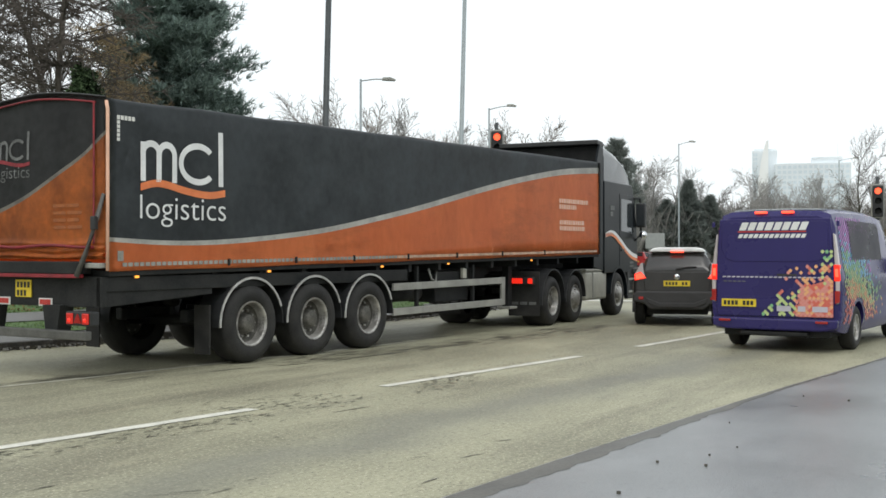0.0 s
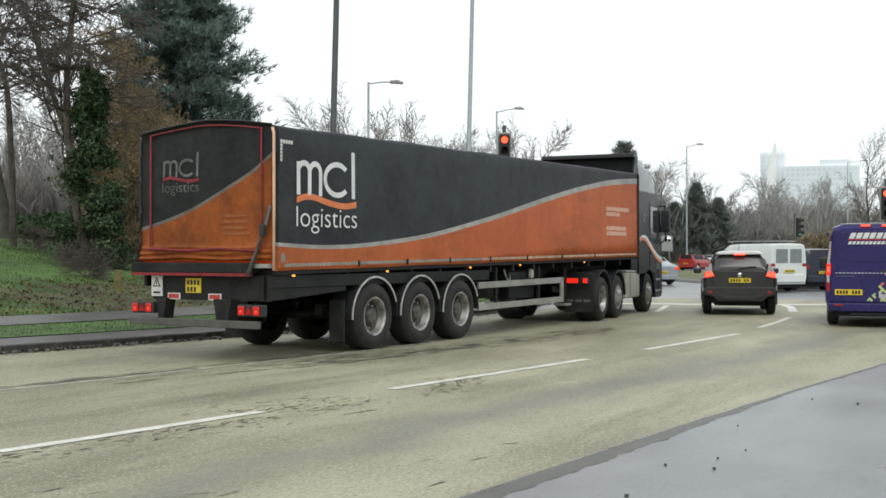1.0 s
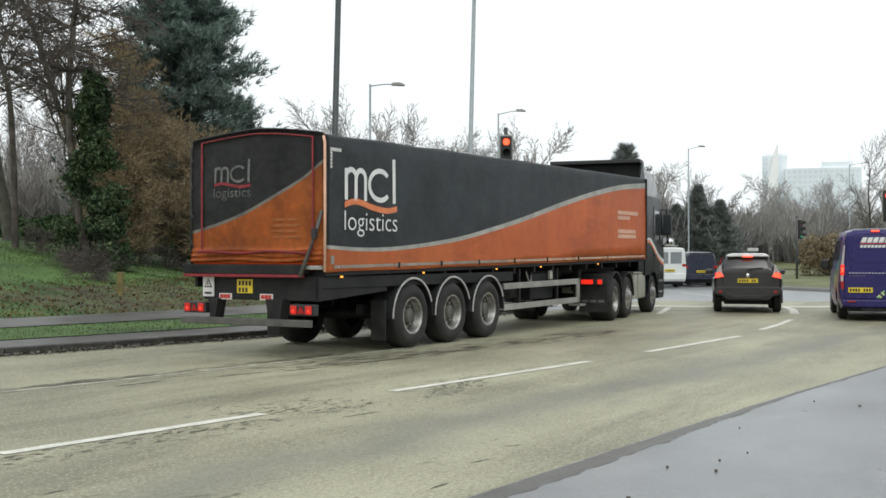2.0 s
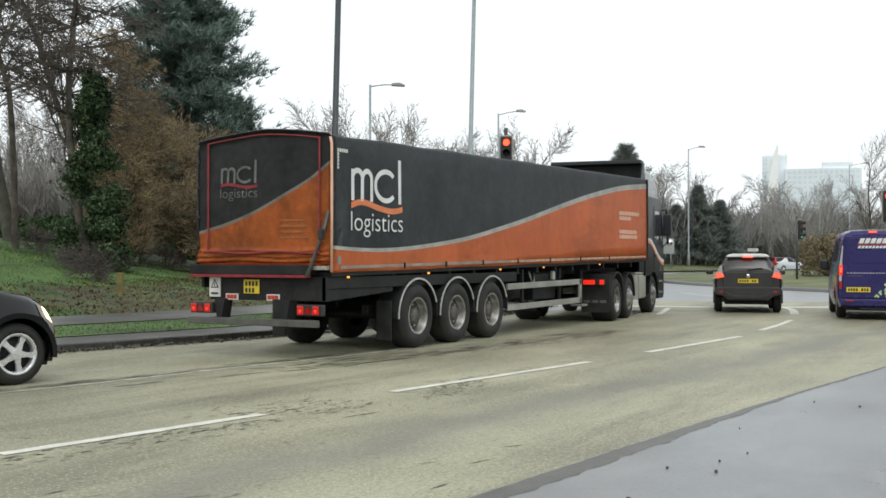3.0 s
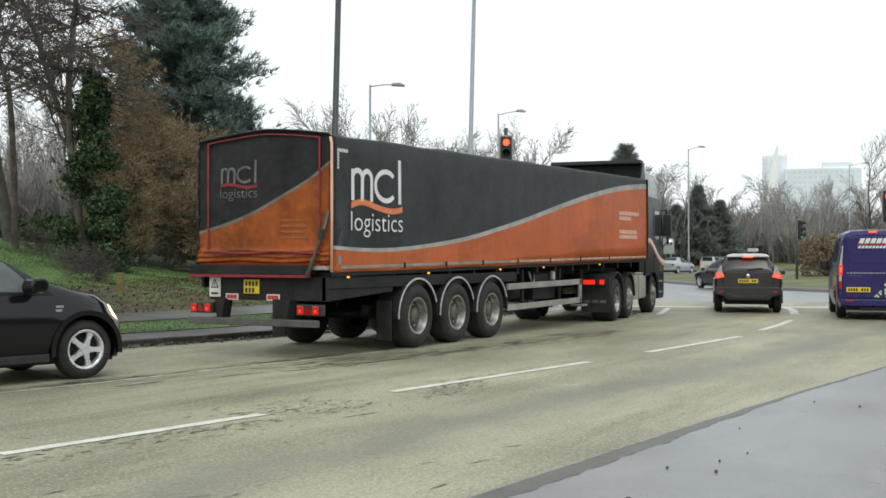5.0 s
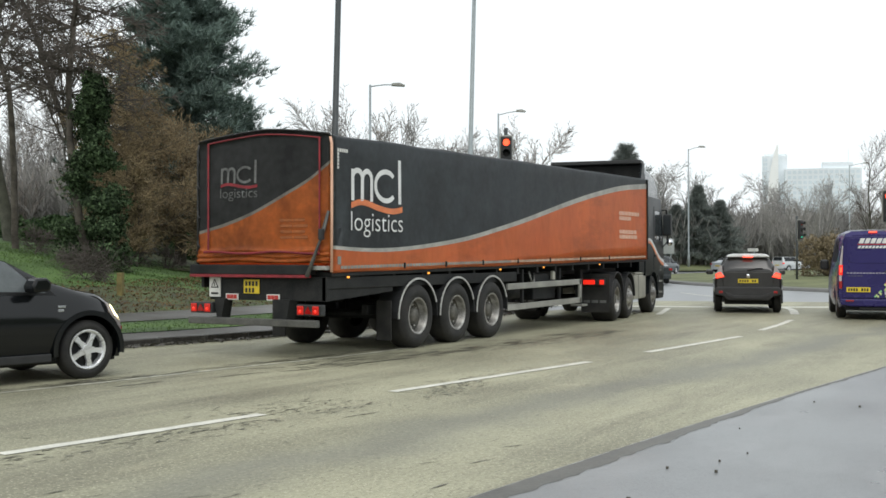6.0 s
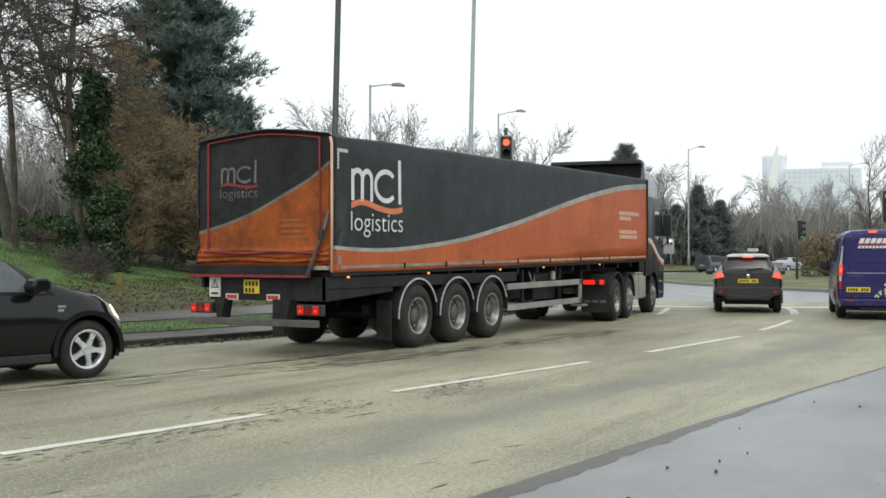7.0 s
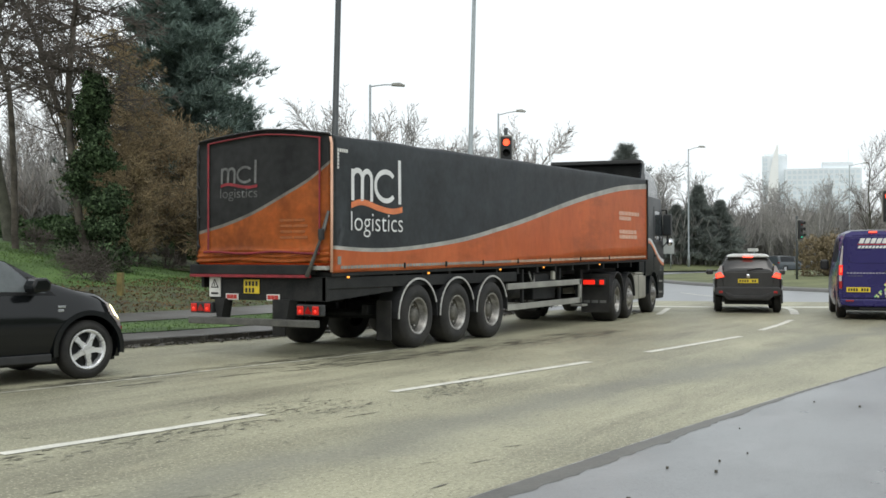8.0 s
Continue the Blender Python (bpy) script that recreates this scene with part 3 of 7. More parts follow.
def ribbon(points, width, z, ragged=0.0, step=0.15):
    """A painted line through points."""
    q, nn = along(points, step)
    rows = []
    for i, (p, n) in enumerate(zip(q, nn)):
        e = [ragged * noise.noise((p[0] * 5, p[1] * 5, k * 9.0)) for k in (0, 1)]
        rows.append([(p[0] + n[0] * (width / 2 + e[0]), p[1] + n[1] * (width / 2 + e[0]), z), (p[0] - n[0] * (width / 2 + e[1]), p[1] - n[1] * (width / 2 + e[1]), z)])
    return sheet_bm(rows)


def build_markings():
    dashes = [[(2.30, -7.51), (2.66, -4.86)], [(2.79, -2.77), (3.35, 1.56)], [(3.53, 3.48), (3.89, 7.63)], [(3.8, 9.6), (3.69, 11.7), (3.52, 13.6)],
              [(3.04, 16.27), (2.43, 18.72), (1.95, 20.04)], [(1.5, -14.6), (2.05, -9.9)]]
    for d in dashes:
        a, b = d[0], d[-1]
        pts = d if len(d) > 2 else [a, ((a[0] + b[0]) / 2 + 0.01, (a[1] + b[1]) / 2), b]
        tagged(part("lane_dash", ribbon(pts, 0.22 if d[0][1] > 15 else 0.14, 0.006, 0.02), "line"), "worn white lane dash painted on the carriageway", "road marking", "lane dashes", kind="structure")
    tagged(part("lane_line", ribbon([(-2.6, -14), (-1.6, -9.0), (-0.88, -5.05), (-0.68, -3.7), (-0.53, -2.3), (-0.4, -1.2), (-0.25, -0.1), (-0.15, 1.1), (-0.1, 2.8)], 0.075, 0.006, 0.03), "line_faint"), "long worn white lane line", "road marking", kind="structure")
    tagged(part("lane_dash", ribbon([(-0.02, 14.5), (-0.45, 16.2), (-0.91, 18.0)], 0.16, 0.006, 0.01), "line"), "worn white lane dash painted on the carriageway", "road marking", "lane dashes", kind="structure")
    tagged(part("stop_line", ribbon([(-5.4, 17.6), (-1.37, 18.96), (0, 19.35), (3.0, 21.0), (5.2, 22.2)], 0.62, 0.0065, 0.03), "line"), "faint white stop line across the lanes", "road marking", kind="structure")
    tagged(part("lane_dash", ribbon([(-5.0, 32.0), (-3.6, 29.8), (-2.6, 28.3)], 0.13, -0.004, 0.01), "line"), "thin white guide dash on the roundabout", "road marking", "lane dashes", kind="structure")


# ---------------------------------------------------------------- wheels
def wheel_meshes(r, w, rim_r, style, rim_mat, spokes=5):
    """Meshes of a tyre and of its rim, axle along x, outer face at x = 0, inner at -w."""
    b = w * 0.12
    tyre = lathe([(rim_r, -0.02), (rim_r + 0.02, 0.004), (r - 0.09 * r / 0.5, 0.006), (r - 0.02, -b * 0.6), (r, -b * 1.5), (r, -w / 2), (r, -w + b * 1.5),
                  (r - 0.02, -w + b * 0.6), (r - 0.09, -w), (rim_r, -w + 0.02)], 40)
    if style == "truck":
        rim = lathe([(rim_r + 0.005, -0.004), (rim_r - 0.02, 0.0), (rim_r - 0.03, -0.03), (rim_r - 0.045, -0.13), (rim_r * 0.8, -0.15), (rim_r * 0.74, -0.17),
                     (rim_r * 0.5, -0.175), (rim_r * 0.44, -0.16), (rim_r * 0.4, -0.06), (rim_r * 0.32, -0.045), (0.001, -0.04)], 32, mats=[0, 0, 0, 1, 1, 1, 1, 1, 1, 1])
        for k in range(10):
            a = k * math.tau / 10
            add_tube(rim, [(-0.175, rim_r * 0.6 * math.cos(a), rim_r * 0.6 * math.sin(a)), (-0.12, rim_r * 0.6 * math.cos(a), rim_r * 0.6 * math.sin(a))], 0.018, 6)
    elif style == "front":
        rim = lathe([(rim_r + 0.005, -0.004), (rim_r - 0.02, 0.0), (rim_r - 0.04, -0.04), (rim_r * 0.8, -0.02), (rim_r * 0.62, 0.02), (rim_r * 0.5, 0.05),
                     (rim_r * 0.3, 0.07), (0.001, 0.075)], 32)
        for k in range(10):
            a = k * math.tau / 10
            add_tube(rim, [(-0.0, rim_r * 0.7 * math.cos(a), rim_r * 0.7 * math.sin(a)), (0.03, rim_r * 0.7 * math.cos(a), rim_r * 0.7 * math.sin(a))], 0.016, 6)
    else:
        rim = lathe([(rim_r + 0.004, -0.004), (rim_r - 0.012, 0.0), (rim_r - 0.03, -0.02), (rim_r - 0.035, -0.1), (rim_r - 0.03, -w + 0.03)], 36)
        for k in range(spokes):
            a0 = k * math.tau / spokes
            bmk = bmesh.new()
            poly = [(0.0, 0.05), (rim_r * 0.55, 0.026), (rim_r - 0.02, 0.04), (rim_r - 0.02, -0.04), (rim_r * 0.55, -0.026), (0.0, -0.05)]
            for (u, v), x in [(q, x) for x in (-0.012, -0.05) for q in poly]:
                bmk.verts.new((x - 0.015 * (u / rim_r), u * math.cos(a0) - v * math.sin(a0), u * math.sin(a0) + v * math.cos(a0)))
            vs = list(bmk.verts)
            bmk.faces.new(vs[:6])
            bmk.faces.new(vs[6:][::-1])
            for i in range(6):
                j = (i + 1) % 6
                bmk.faces.new((vs[j], vs[i], vs[6 + i], vs[6 + j]))
            bmesh.ops.recalc_face_normals(bmk, faces=bmk.faces)
            tmp = bpy.data.meshes.new("tmp")
            bmk.to_mesh(tmp)
            bmk.free()
            rim.from_mesh(tmp)
            bpy.data.meshes.remove(tmp)
        add_tube(rim, [(-0.06, 0, 0), (0.0, 0, 0)], 0.06, 12)
    return tyre, rim


def wheel_set(parent, homes, r, w, rim_r, style, rim_mat, dark_disc=True, mid=0.0):
    """Wheels at (x, y); x > 0 faces right. Returns rows of (wheel, home, radius)."""
    tyre_bm, rim_bm = wheel_meshes(r, w, rim_r, style, rim_mat)
    disc_bm = lathe([(0.001, -0.085), (rim_r - 0.01, -0.085), (rim_r - 0.01, -0.11), (0.001, -0.11)], 28) if dark_disc else None
    first, out = None, []
    for x, y in homes:
        side = 1 if x > mid else -1
        home = (x, y, r, 0, 0, 0 if side > 0 else 180)
        if first is None:
            a = part("wheel", rim_bm, [rim_mat, "rim_dark"], parent)
            b = part("tyre", tyre_bm, "rubber", a)
            c = part("brake_disc", disc_bm, "chassis", a) if dark_disc else None
            first = (a, b, c)
            o = a
        else:
            o = new("wheel", first[0].data)
            o.parent = parent
            t = new("tyre", first[1].data)
            t.parent = o
            if first[2]:
                c = new("brake_disc", first[2].data)
                c.parent = o
        o.matrix_basis = pose(*home)
        out.append((o, home, r * (1 if side > 0 else -1)))
    return out


def arc_guard(y, z, r0, r1, x0, x1, a0, a1, n=18):
    """A curved mudguard shell about an axle."""
    bm = bmesh.new()
    prev = None
    for k in range(n + 1):
        a = radians(a0 + (a1 - a0) * k / n)
        c, s = math.cos(a), math.sin(a)
        ring = [bm.verts.new((x, y + r * c, z + r * s)) for x, r in ((x0, r0), (x1, r0), (x1, r1), (x0, r1))]
        if prev:
            for i in range(4):
                j = (i + 1) % 4
                bm.faces.new((prev[i], prev[j], ring[j], ring[i]))
        else:
            bm.faces.new(ring)
        prev = ring
    bm.faces.new(prev[::-1])
    bmesh.ops.recalc_face_normals(bm, faces=bm.faces)
    return bm


# ---------------------------------------------------------------- semi-trailer
T_LEN, T_HALF, T_RISE = 13.56, 1.271, 0.013
WAVE_SIDE = [(-0.2, 1.64), (0.03, 1.63), (0.92, 1.598), (1.72, 1.61), (2.78, 1.68), (3.96, 1.80), (5.27, 2.0), (6.75, 2.26), (8.42, 2.59), (10.0, 2.87), (11.77, 3.12), (13.39, 3.25), (13.8, 3.27)]
WAVE_REAR = [(-1.3, 1.85), (-1.18, 1.88), (-0.72, 1.98), (-0.17, 2.15), (0.37, 2.38), (0.89, 2.63), (1.21, 2.84), (1.3, 2.9)]


def ripple(y, z):
    return 0.012 * noise.noise((y * 0.8, z * 0.6, 1.0)) + 0.006 * noise.noise((y * 3.0, z * 0.7, 5.0))


def eave(y):
    return 3.24 + T_RISE * y + 0.012 * noise.noise((y * 0.9, 0, 9))


def roof_z(x, y):
    a = abs(x) / T_HALF
    hump = 0.115 * (1 - a ** 1.35)
    sag = 0.012 * math.cos(y * math.tau / 0.85) * (1 - a * a) + 0.018 * noise.noise((x * 0.8, y * 0.7, 3))
    return eave(y) + 0.03 + hump + sag


def build_trailer():
    t = empty("semi_trailer", pose(-T_HALF, 0, 0), "articulated lorry trailer with charcoal and orange tarpaulin cover", "trailer")
    ys = np.linspace(0, T_LEN, 110)
    for side in (1, -1):
        bm = bmesh.new()
        cols = []
        for y in ys:
            zb, zw, zt = 1.258 + T_RISE * y + 0.006 * math.sin(y * 2.1), smooth_curve(WAVE_SIDE, y), eave(y)
            th = 0.026 + 0.0028 * y
            zs = list(np.linspace(zb, zw - th, 6)) + list(np.linspace(zw + th, max(zt - 0.02, zw + th + 0.02), 7))
            col = [bm.verts.new((side * (T_HALF + ripple(y, z) + (0.012 if i == 0 else 0)), y, z)) for i, z in enumerate(zs)]
            # the sheet rolls over the eave
            for a in (30, 60, 90):
                col.append(bm.verts.new((side * (T_HALF - 0.09 * (1 - math.cos(radians(a))) + ripple(y, zt)), y, zt - 0.02 + 0.06 * math.sin(radians(a)))))
            cols.append(col)
        for a, b in zip(cols, cols[1:]):
            for k in range(len(a) - 1):
                f = bm.faces.new((a[k], b[k], b[k + 1], a[k + 1]))
                f.material_index = 0 if k < 5 else (1 if k == 5 else 2)
                f.smooth = True
        bmesh.ops.solidify(bm, geom=list(bm.faces), thickness=0.004 * side)
        part("side_curtain", bm, ["orange", "tarp_white", "paint_dark"], t, "charcoal tarpaulin side with rising orange wave")
    # roof sheet
    rows = []
    for y in np.linspace(-0.01, T_LEN + 0.02, 140):
        rows.append([(x, y, roof_z(x, y)) for x in np.linspace(-1.19, 1.19, 17)])
    part("roof_sheet", sheet_bm(rows), "paint_dark", t)
    # rear sheet, slack at the foot
    bm = bmesh.new()
    cols = []
    for x in np.linspace(-1.262, 1.262, 60):
        zw = smooth_curve(WAVE_REAR, x)
        top = roof_z(x, 0) - 0.012
        zs = list(np.linspace(1.4, 1.62, 16)) + list(np.linspace(1.66, zw - 0.024, 7)) + list(np.linspace(zw + 0.024, top, 10))
        col = []
        for z in zs:
            fold = 0.06 * math.sin((z - 1.4) * 42 + 1.2 * noise.noise((x * 1.2, 0, 0))) * max(0, (1.66 - z) / 0.26)
            belly = -0.03 * math.sin(max(0, min(1, (z - 1.4) / 1.8)) * math.pi) * (1 - (x / 1.27) ** 2)
            col.append(bm.verts.new((x, -0.02 + belly - abs(fold) + 0.012 * noise.noise((x * 2.2, z * 1.4, 7)), z)))
        cols.append(col)
    for a, b in zip(cols, cols[1:]):
        for k in range(len(a) - 1):
            f = bm.faces.new((a[k], b[k], b[k + 1], a[k + 1]))
            f.material_index = 0 if k < 22 else (1 if k == 22 else 2)
            f.smooth = True
    bmesh.ops.solidify(bm, geom=list(bm.faces), thickness=0.004)
    part("rear_curtain", bm, ["orange_dirty", "stripe_dirty", "paint_rear"], t, "charcoal and dirty orange tarpaulin rear sheet with slack folds")
    # front wall
    part("front_wall", box((-1.24, T_LEN - 0.08, 1.3 + T_RISE * T_LEN), (1.24, T_LEN - 0.01, roof_z(0, T_LEN) - 0.12), 0.01), "chassis", t)
    # bindings round the rear edge and the front post
    edge = [(1.272, -0.012, 1.27), (1.276, -0.012, 2.2), (1.274, -0.012, 3.14), (1.25, -0.012, 3.235)]
    part("corner_binding", tube(edge, 0.02, 8), "print_pale", t, "pale orange corner binding")
    part("corner_binding", tube([(-x, y, z) for x, y, z in edge], 0.02, 8), "guard_grey", t, "grimy black corner binding")
    hoop = [(x, -0.015, roof_z(x, 0) + 0.006) for x in np.linspace(-1.24, 1.24, 24)]
    part("roof_binding", tube(hoop, 0.013, 6), "guard_grey", t)
    part("corner_post", box((1.262, T_LEN - 0.03, 1.44), (1.296, T_LEN + 0.03, 3.43), 0.008), "chassis", t)
    part("corner_post", box((-1.296, T_LEN - 0.03, 1.44), (-1.262, T_LEN + 0.03, 3.43), 0.008), "chassis", t)
    # red webbing on the rear sheet
    for x0, x1, z0, z1 in ((-1.05, -1.015, 1.6, 3.24), (1.07, 1.1, 1.58, 3.24)):
        part("webbing", box((x0, -0.056, z0), (x1, -0.05, z1), 0.002), "red_strap", t, "red webbing strap")
    top = [(x, -0.045, roof_z(x, 0) - 0.07) for x in np.linspace(-1.05, 1.1, 14)]
    part("webbing", tube(top, 0.012, 6), "red_strap", t, "red webbing strap")
    part("hem_cord", tube([(x, -0.075 + 0.01 * math.sin(x * 9), 1.555 + 0.014 * math.sin(x * 5)) for x in np.linspace(-1.1, 1.1, 20)], 0.02, 6), "red_strap", t, "dark red cord along the slack hem")
    part("tie_strap", tube([(1.24, -0.04, 2.16), (1.16, -0.09, 1.82), (1.04, -0.13, 1.47), (0.98, -0.215, 1.2)], [0.022, 0.03, 0.03, 0.034], 6), "bumper_steel", t, "grimy grey ratchet strap with buckle")
    part("buckle", box((1.12, -0.14, 1.74), (1.2, -0.08, 1.9), 0.012), "guard_grey", t)
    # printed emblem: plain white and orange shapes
    def decal(name, quads, mat, label="", lift=0.009, rear=False):
        bm = bmesh.new()
        for quad in quads:
            n = 3
            g = []
            for i in range(n + 1):
                row = []
                for j in range(n + 1):
                    s, u = i / n, j / n
                    a = (1 - s) * (1 - u), s * (1 - u), s * u, (1 - s) * u
                    p, z = sum(a[k] * quad[k][0] for k in range(4)), sum(a[k] * quad[k][1] for k in range(4))
                    if rear:
                        belly = -0.03 * math.sin(max(0, min(1, (z - 1.4) / 1.8)) * math.pi) * (1 - (p / 1.27) ** 2)
                        row.append(bm.verts.new((p, -0.02 + belly + 0.012 * noise.noise((p * 2.2, z * 1.4, 7)) - lift, z)))
                    else:
                        row.append(bm.verts.new((T_HALF + ripple(p, z) + lift, p, z)))
                g.append(row)
            for i in range(n):
                for j in range(n):
                    bm.faces.new((g[i][j], g[i + 1][j], g[i + 1][j + 1], g[i][j + 1]))
        bmesh.ops.remove_doubles(bm, verts=bm.verts, dist=1e-4)
        bmesh.ops.recalc_face_normals(bm, faces=bm.faces)
        return part(name, bm, mat, t, label)

    def rect(y0, y1, z0, z1):
        return [(y0, z0), (y1, z0), (y1, z1), (y0, z1)]

    def ring_quads(cy, cz, ry, rz, wd, a0, a1, n=14):
        out = []
        for k in range(n):
            a, b = radians(a0 + (a1 - a0) * k / n), radians(a0 + (a1 - a0) * (k + 1) / n)
            out.append([(cy + ry * math.cos(a), cz + rz * math.sin(a)), (cy + ry * math.cos(b), cz + rz * math.sin(b)),
                        (cy + (ry - wd) * math.cos(b), cz + (rz - wd) * math.sin(b)), (cy + (ry - wd) * math.cos(a), cz + (rz - wd) * math.sin(a))])
        return out

    def word(text, y0, y1, z0, high, rear, mat):
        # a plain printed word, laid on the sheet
        cu = bpy.data.curves.new("word", "FONT")
        cu.body = text
        cu.offset = -0.008
        tmp = new("word", cu)
        bpy.context.view_layer.update()
        me = bpy.data.meshes.new_from_object(tmp.evaluated_get(bpy.context.evaluated_depsgraph_get()))
        bpy.data.objects.remove(tmp)
        xs, ys = [v.co.x for v in me.vertices], [v.co.y for v in me.vertices]
        kx, kz = (y1 - y0) / (max(xs) - min(xs)), high / max(ys)
        for v in me.vertices:
            p, z = y0 + (v.co.x - min(xs)) * kx, z0 + v.co.y * kz
            if rear:
                belly = -0.03 * math.sin(max(0, min(1, (z - 1.4) / 1.8)) * math.pi) * (1 - (p / 1.27) ** 2)
                v.co = (p, -0.02 + belly + 0.012 * noise.noise((p * 2.2, z * 1.4, 7)) - 0.012, z)
            else:
                v.co = (T_HALF + ripple(p, z) + 0.012, p, z)
        bm = bmesh.new()
        bm.from_mesh(me)
        part("printed_word", bm, mat, t)

    def emblem(y0, s, zc, zw, rear, mat, mat2):
        # plain uprights joined by arches, an open ring and a tall upright; a wave stripe
        for a, b, top in ((0.0, 0.08, 0.47), (0.245, 0.325, 0.33), (0.5, 0.58, 0.33)):
            decal("emblem_bar", [rect(y0 + a * s, y0 + b * s, zc, zc + top * s)], mat, rear=rear)
        for mid in (0.163, 0.4125):
            decal("emblem_arch", ring_quads(y0 + mid * s, zc + 0.33 * s, 0.167 * s, 0.165 * s, 0.08 * s, 0, 180, 14), mat, rear=rear)
        decal("emblem_ring", ring_quads(y0 + 0.94 * s, zc + 0.255 * s, 0.33 * s, 0.265 * s, 0.078 * s, 42, 318, 22), mat, rear=rear)
        decal("emblem_bar", [rect(y0 + 1.3 * s, y0 + 1.385 * s, zc - 0.01 * s, zc + 0.69 * s)], mat, rear=rear)
        shape = [(0, -0.075), (0.22, -0.02), (0.42, -0.03), (0.7, -0.085), (1.0, -0.125), (1.2, -0.125), (1.42, -0.09)]
        wave = [(y0 + 1.42 * s * k / 16, zc + s * smooth_curve(shape, 1.42 * k / 16)) for k in range(17)]
        decal("emblem_wave", [[(a[0], a[1] - 0.045 * s), (b[0], b[1] - 0.045 * s), (b[0], b[1] + 0.045 * s), (a[0], a[1] + 0.045 * s)] for a, b in zip(wave, wave[1:])], mat2, "orange wave stripe", rear=rear)
        word("logistics", y0 - 0.01 * s, y0 + 1.43 * s, zw, 0.285 * s, rear, mat)

    emblem(0.48, 1.0, 2.335, 1.885, False, "print_white", "orange")
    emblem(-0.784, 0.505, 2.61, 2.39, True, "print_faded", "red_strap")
    # worn-off rows of old print on the rear sheet
    for k in range(4):
        for x0, x1 in ((0.36, 0.58), (0.6, 0.86 - 0.05 * (k % 2))):
            decal("old_print", [rect(x0, x1, 1.76 + k * 0.085, 1.8 + k * 0.085)], "print_ghost", rear=True)
    corner = [rect(0.12 + k * 0.056, 0.165 + k * 0.056, 3.03, 3.08) for k in range(5)] + [rect(0.12, 0.165, 2.78 + k * 0.05, 2.82 + k * 0.05) for k in range(5)]
    decal("corner_mark", corner, "tarp_white", "dashed reflective corner mark")
    tape = []
    for k in range(150):
        y = 0.2 + k * 0.088
        if y < 13.4:
            z = 1.335 + T_RISE * y * 0.95
            tape.append(rect(y, y + (0.07 if y < 6 else 0.084), z - 0.022, z + 0.024))
    bm = bmesh.new()
    for q in tape:
        vs = [bm.verts.new((T_HALF + ripple(p, z) + 0.016, p, z)) for p, z in q]
        bm.faces.new(vs)
    for f in bm.faces:
        f.material_index = 0 if f.calc_center_median().y < 5.8 else 1
    part("reflective_tape", bm, ["stripe_dirty", "hem_tape"], t, "row of dull silver reflective tape")
    for y in (1.95, 3.3, 4.65, 6.1, 7.6, 9.2, 10.9):
        z = 1.335 + T_RISE * y
        part("hem_hook", box((T_HALF + 0.012, y, z - 0.05), (T_HALF + 0.034, y + 0.035, z + 0.04), 0.004), "chassis", t, "small black hem hook")
    decal("corner_patch", [rect(0.13, 0.22, 1.38, 1.5)], "stripe_dirty")
    # loose lashings down the far rear edge
    for z0 in (1.7, 2.15, 2.6, 3.0):
        part("lashing", tube([(-1.275, 0.0, z0 + 0.08), (-1.25, -0.045, z0), (-1.2, -0.06, z0 - 0.05), (-1.255, -0.05, z0 - 0.12)], 0.011, 5), "guard_grey", t)
    words = []
    for (z, y0, y1) in ((2.53, 11.6, 12.95), (2.41, 11.6, 12.4), (2.09, 11.62, 12.75), (1.97, 11.62, 12.8)):
        y = y0
        k = 0
        while y < y1:
            wd = (0.09, 0.06, 0.11, 0.07)[k % 4]
            words.append(rect(y, min(y + wd, y1), z - 0.045, z + 0.045))
            y += wd + 0.022
            k += 1
    for q in words:
        decal("small_print", [q], "print_pale")
    # floor, frame and rails
    bm = box((-1.26, 0.02, 1.2), (1.26, T_LEN, 1.275), 0.01)
    bmesh.ops.transform(bm, matrix=Matrix(((1, 0, 0, 0), (0, 1, 0, 0), (0, T_RISE, 1, 0), (0, 0, 0, 1))), verts=bm.verts)
    part("deck", bm, "chassis", t)
    for x in (-0.5, 0.5):
        bm = prism([(0.1, 0.86), (9.3, 0.86), (10.0, 1.1), (13.2, 1.14), (13.2, 1.36), (0.1, 1.2)], x - 0.07, x + 0.07, "X")
        part("frame_rail", bm, "chassis", t)
    for y in np.arange(0.9, 13, 0.9):
        part("crossbearer", box((-1.2, y - 0.04, 1.08 + T_RISE * y), (1.2, y + 0.04, 1.2 + T_RISE * y), 0.0), "chassis", t)
    for s in (1, -1):
        x0, x1 = sorted((s * 1.16, s * 1.22))
        bm = box((x0, 0.0, 1.02), (x1, 6.2, 1.2), 0.01)
        part("side_rail", bm, "chassis", t)
    # tail: beam, panel, plates, lamps
    part("tail_beam", box((-1.275, -0.2, 1.23), (1.0, 0.0, 1.375), 0.012), "chassis", t)
    part("tail_stripe", box((-1.275, -0.205, 1.185), (0.99, -0.12, 1.228), 0.005), "red_strap", t, "dark red stripe along the tail beam")
    part("tail_step", box((1.0, -0.12, 1.3), (1.25, 0.0, 1.36), 0.008), "rail_grey", t)
    part("tail_panel", box((-0.98, -0.06, 0.84), (1.22, 0.02, 1.2), 0.01), "chassis", t)
    part("tail_gusset", prism([(-0.06, 0.84), (1.75, 0.95), (1.75, 1.2), (-0.06, 1.2)], 1.14, 1.2, "X"), "chassis", t)
    plate = part("number_plate", box((-0.31, -0.075, 0.94), (-0.01, -0.062, 1.15), 0.004), "yellow_plate", t, "yellow two-line plate with plain dark bars")
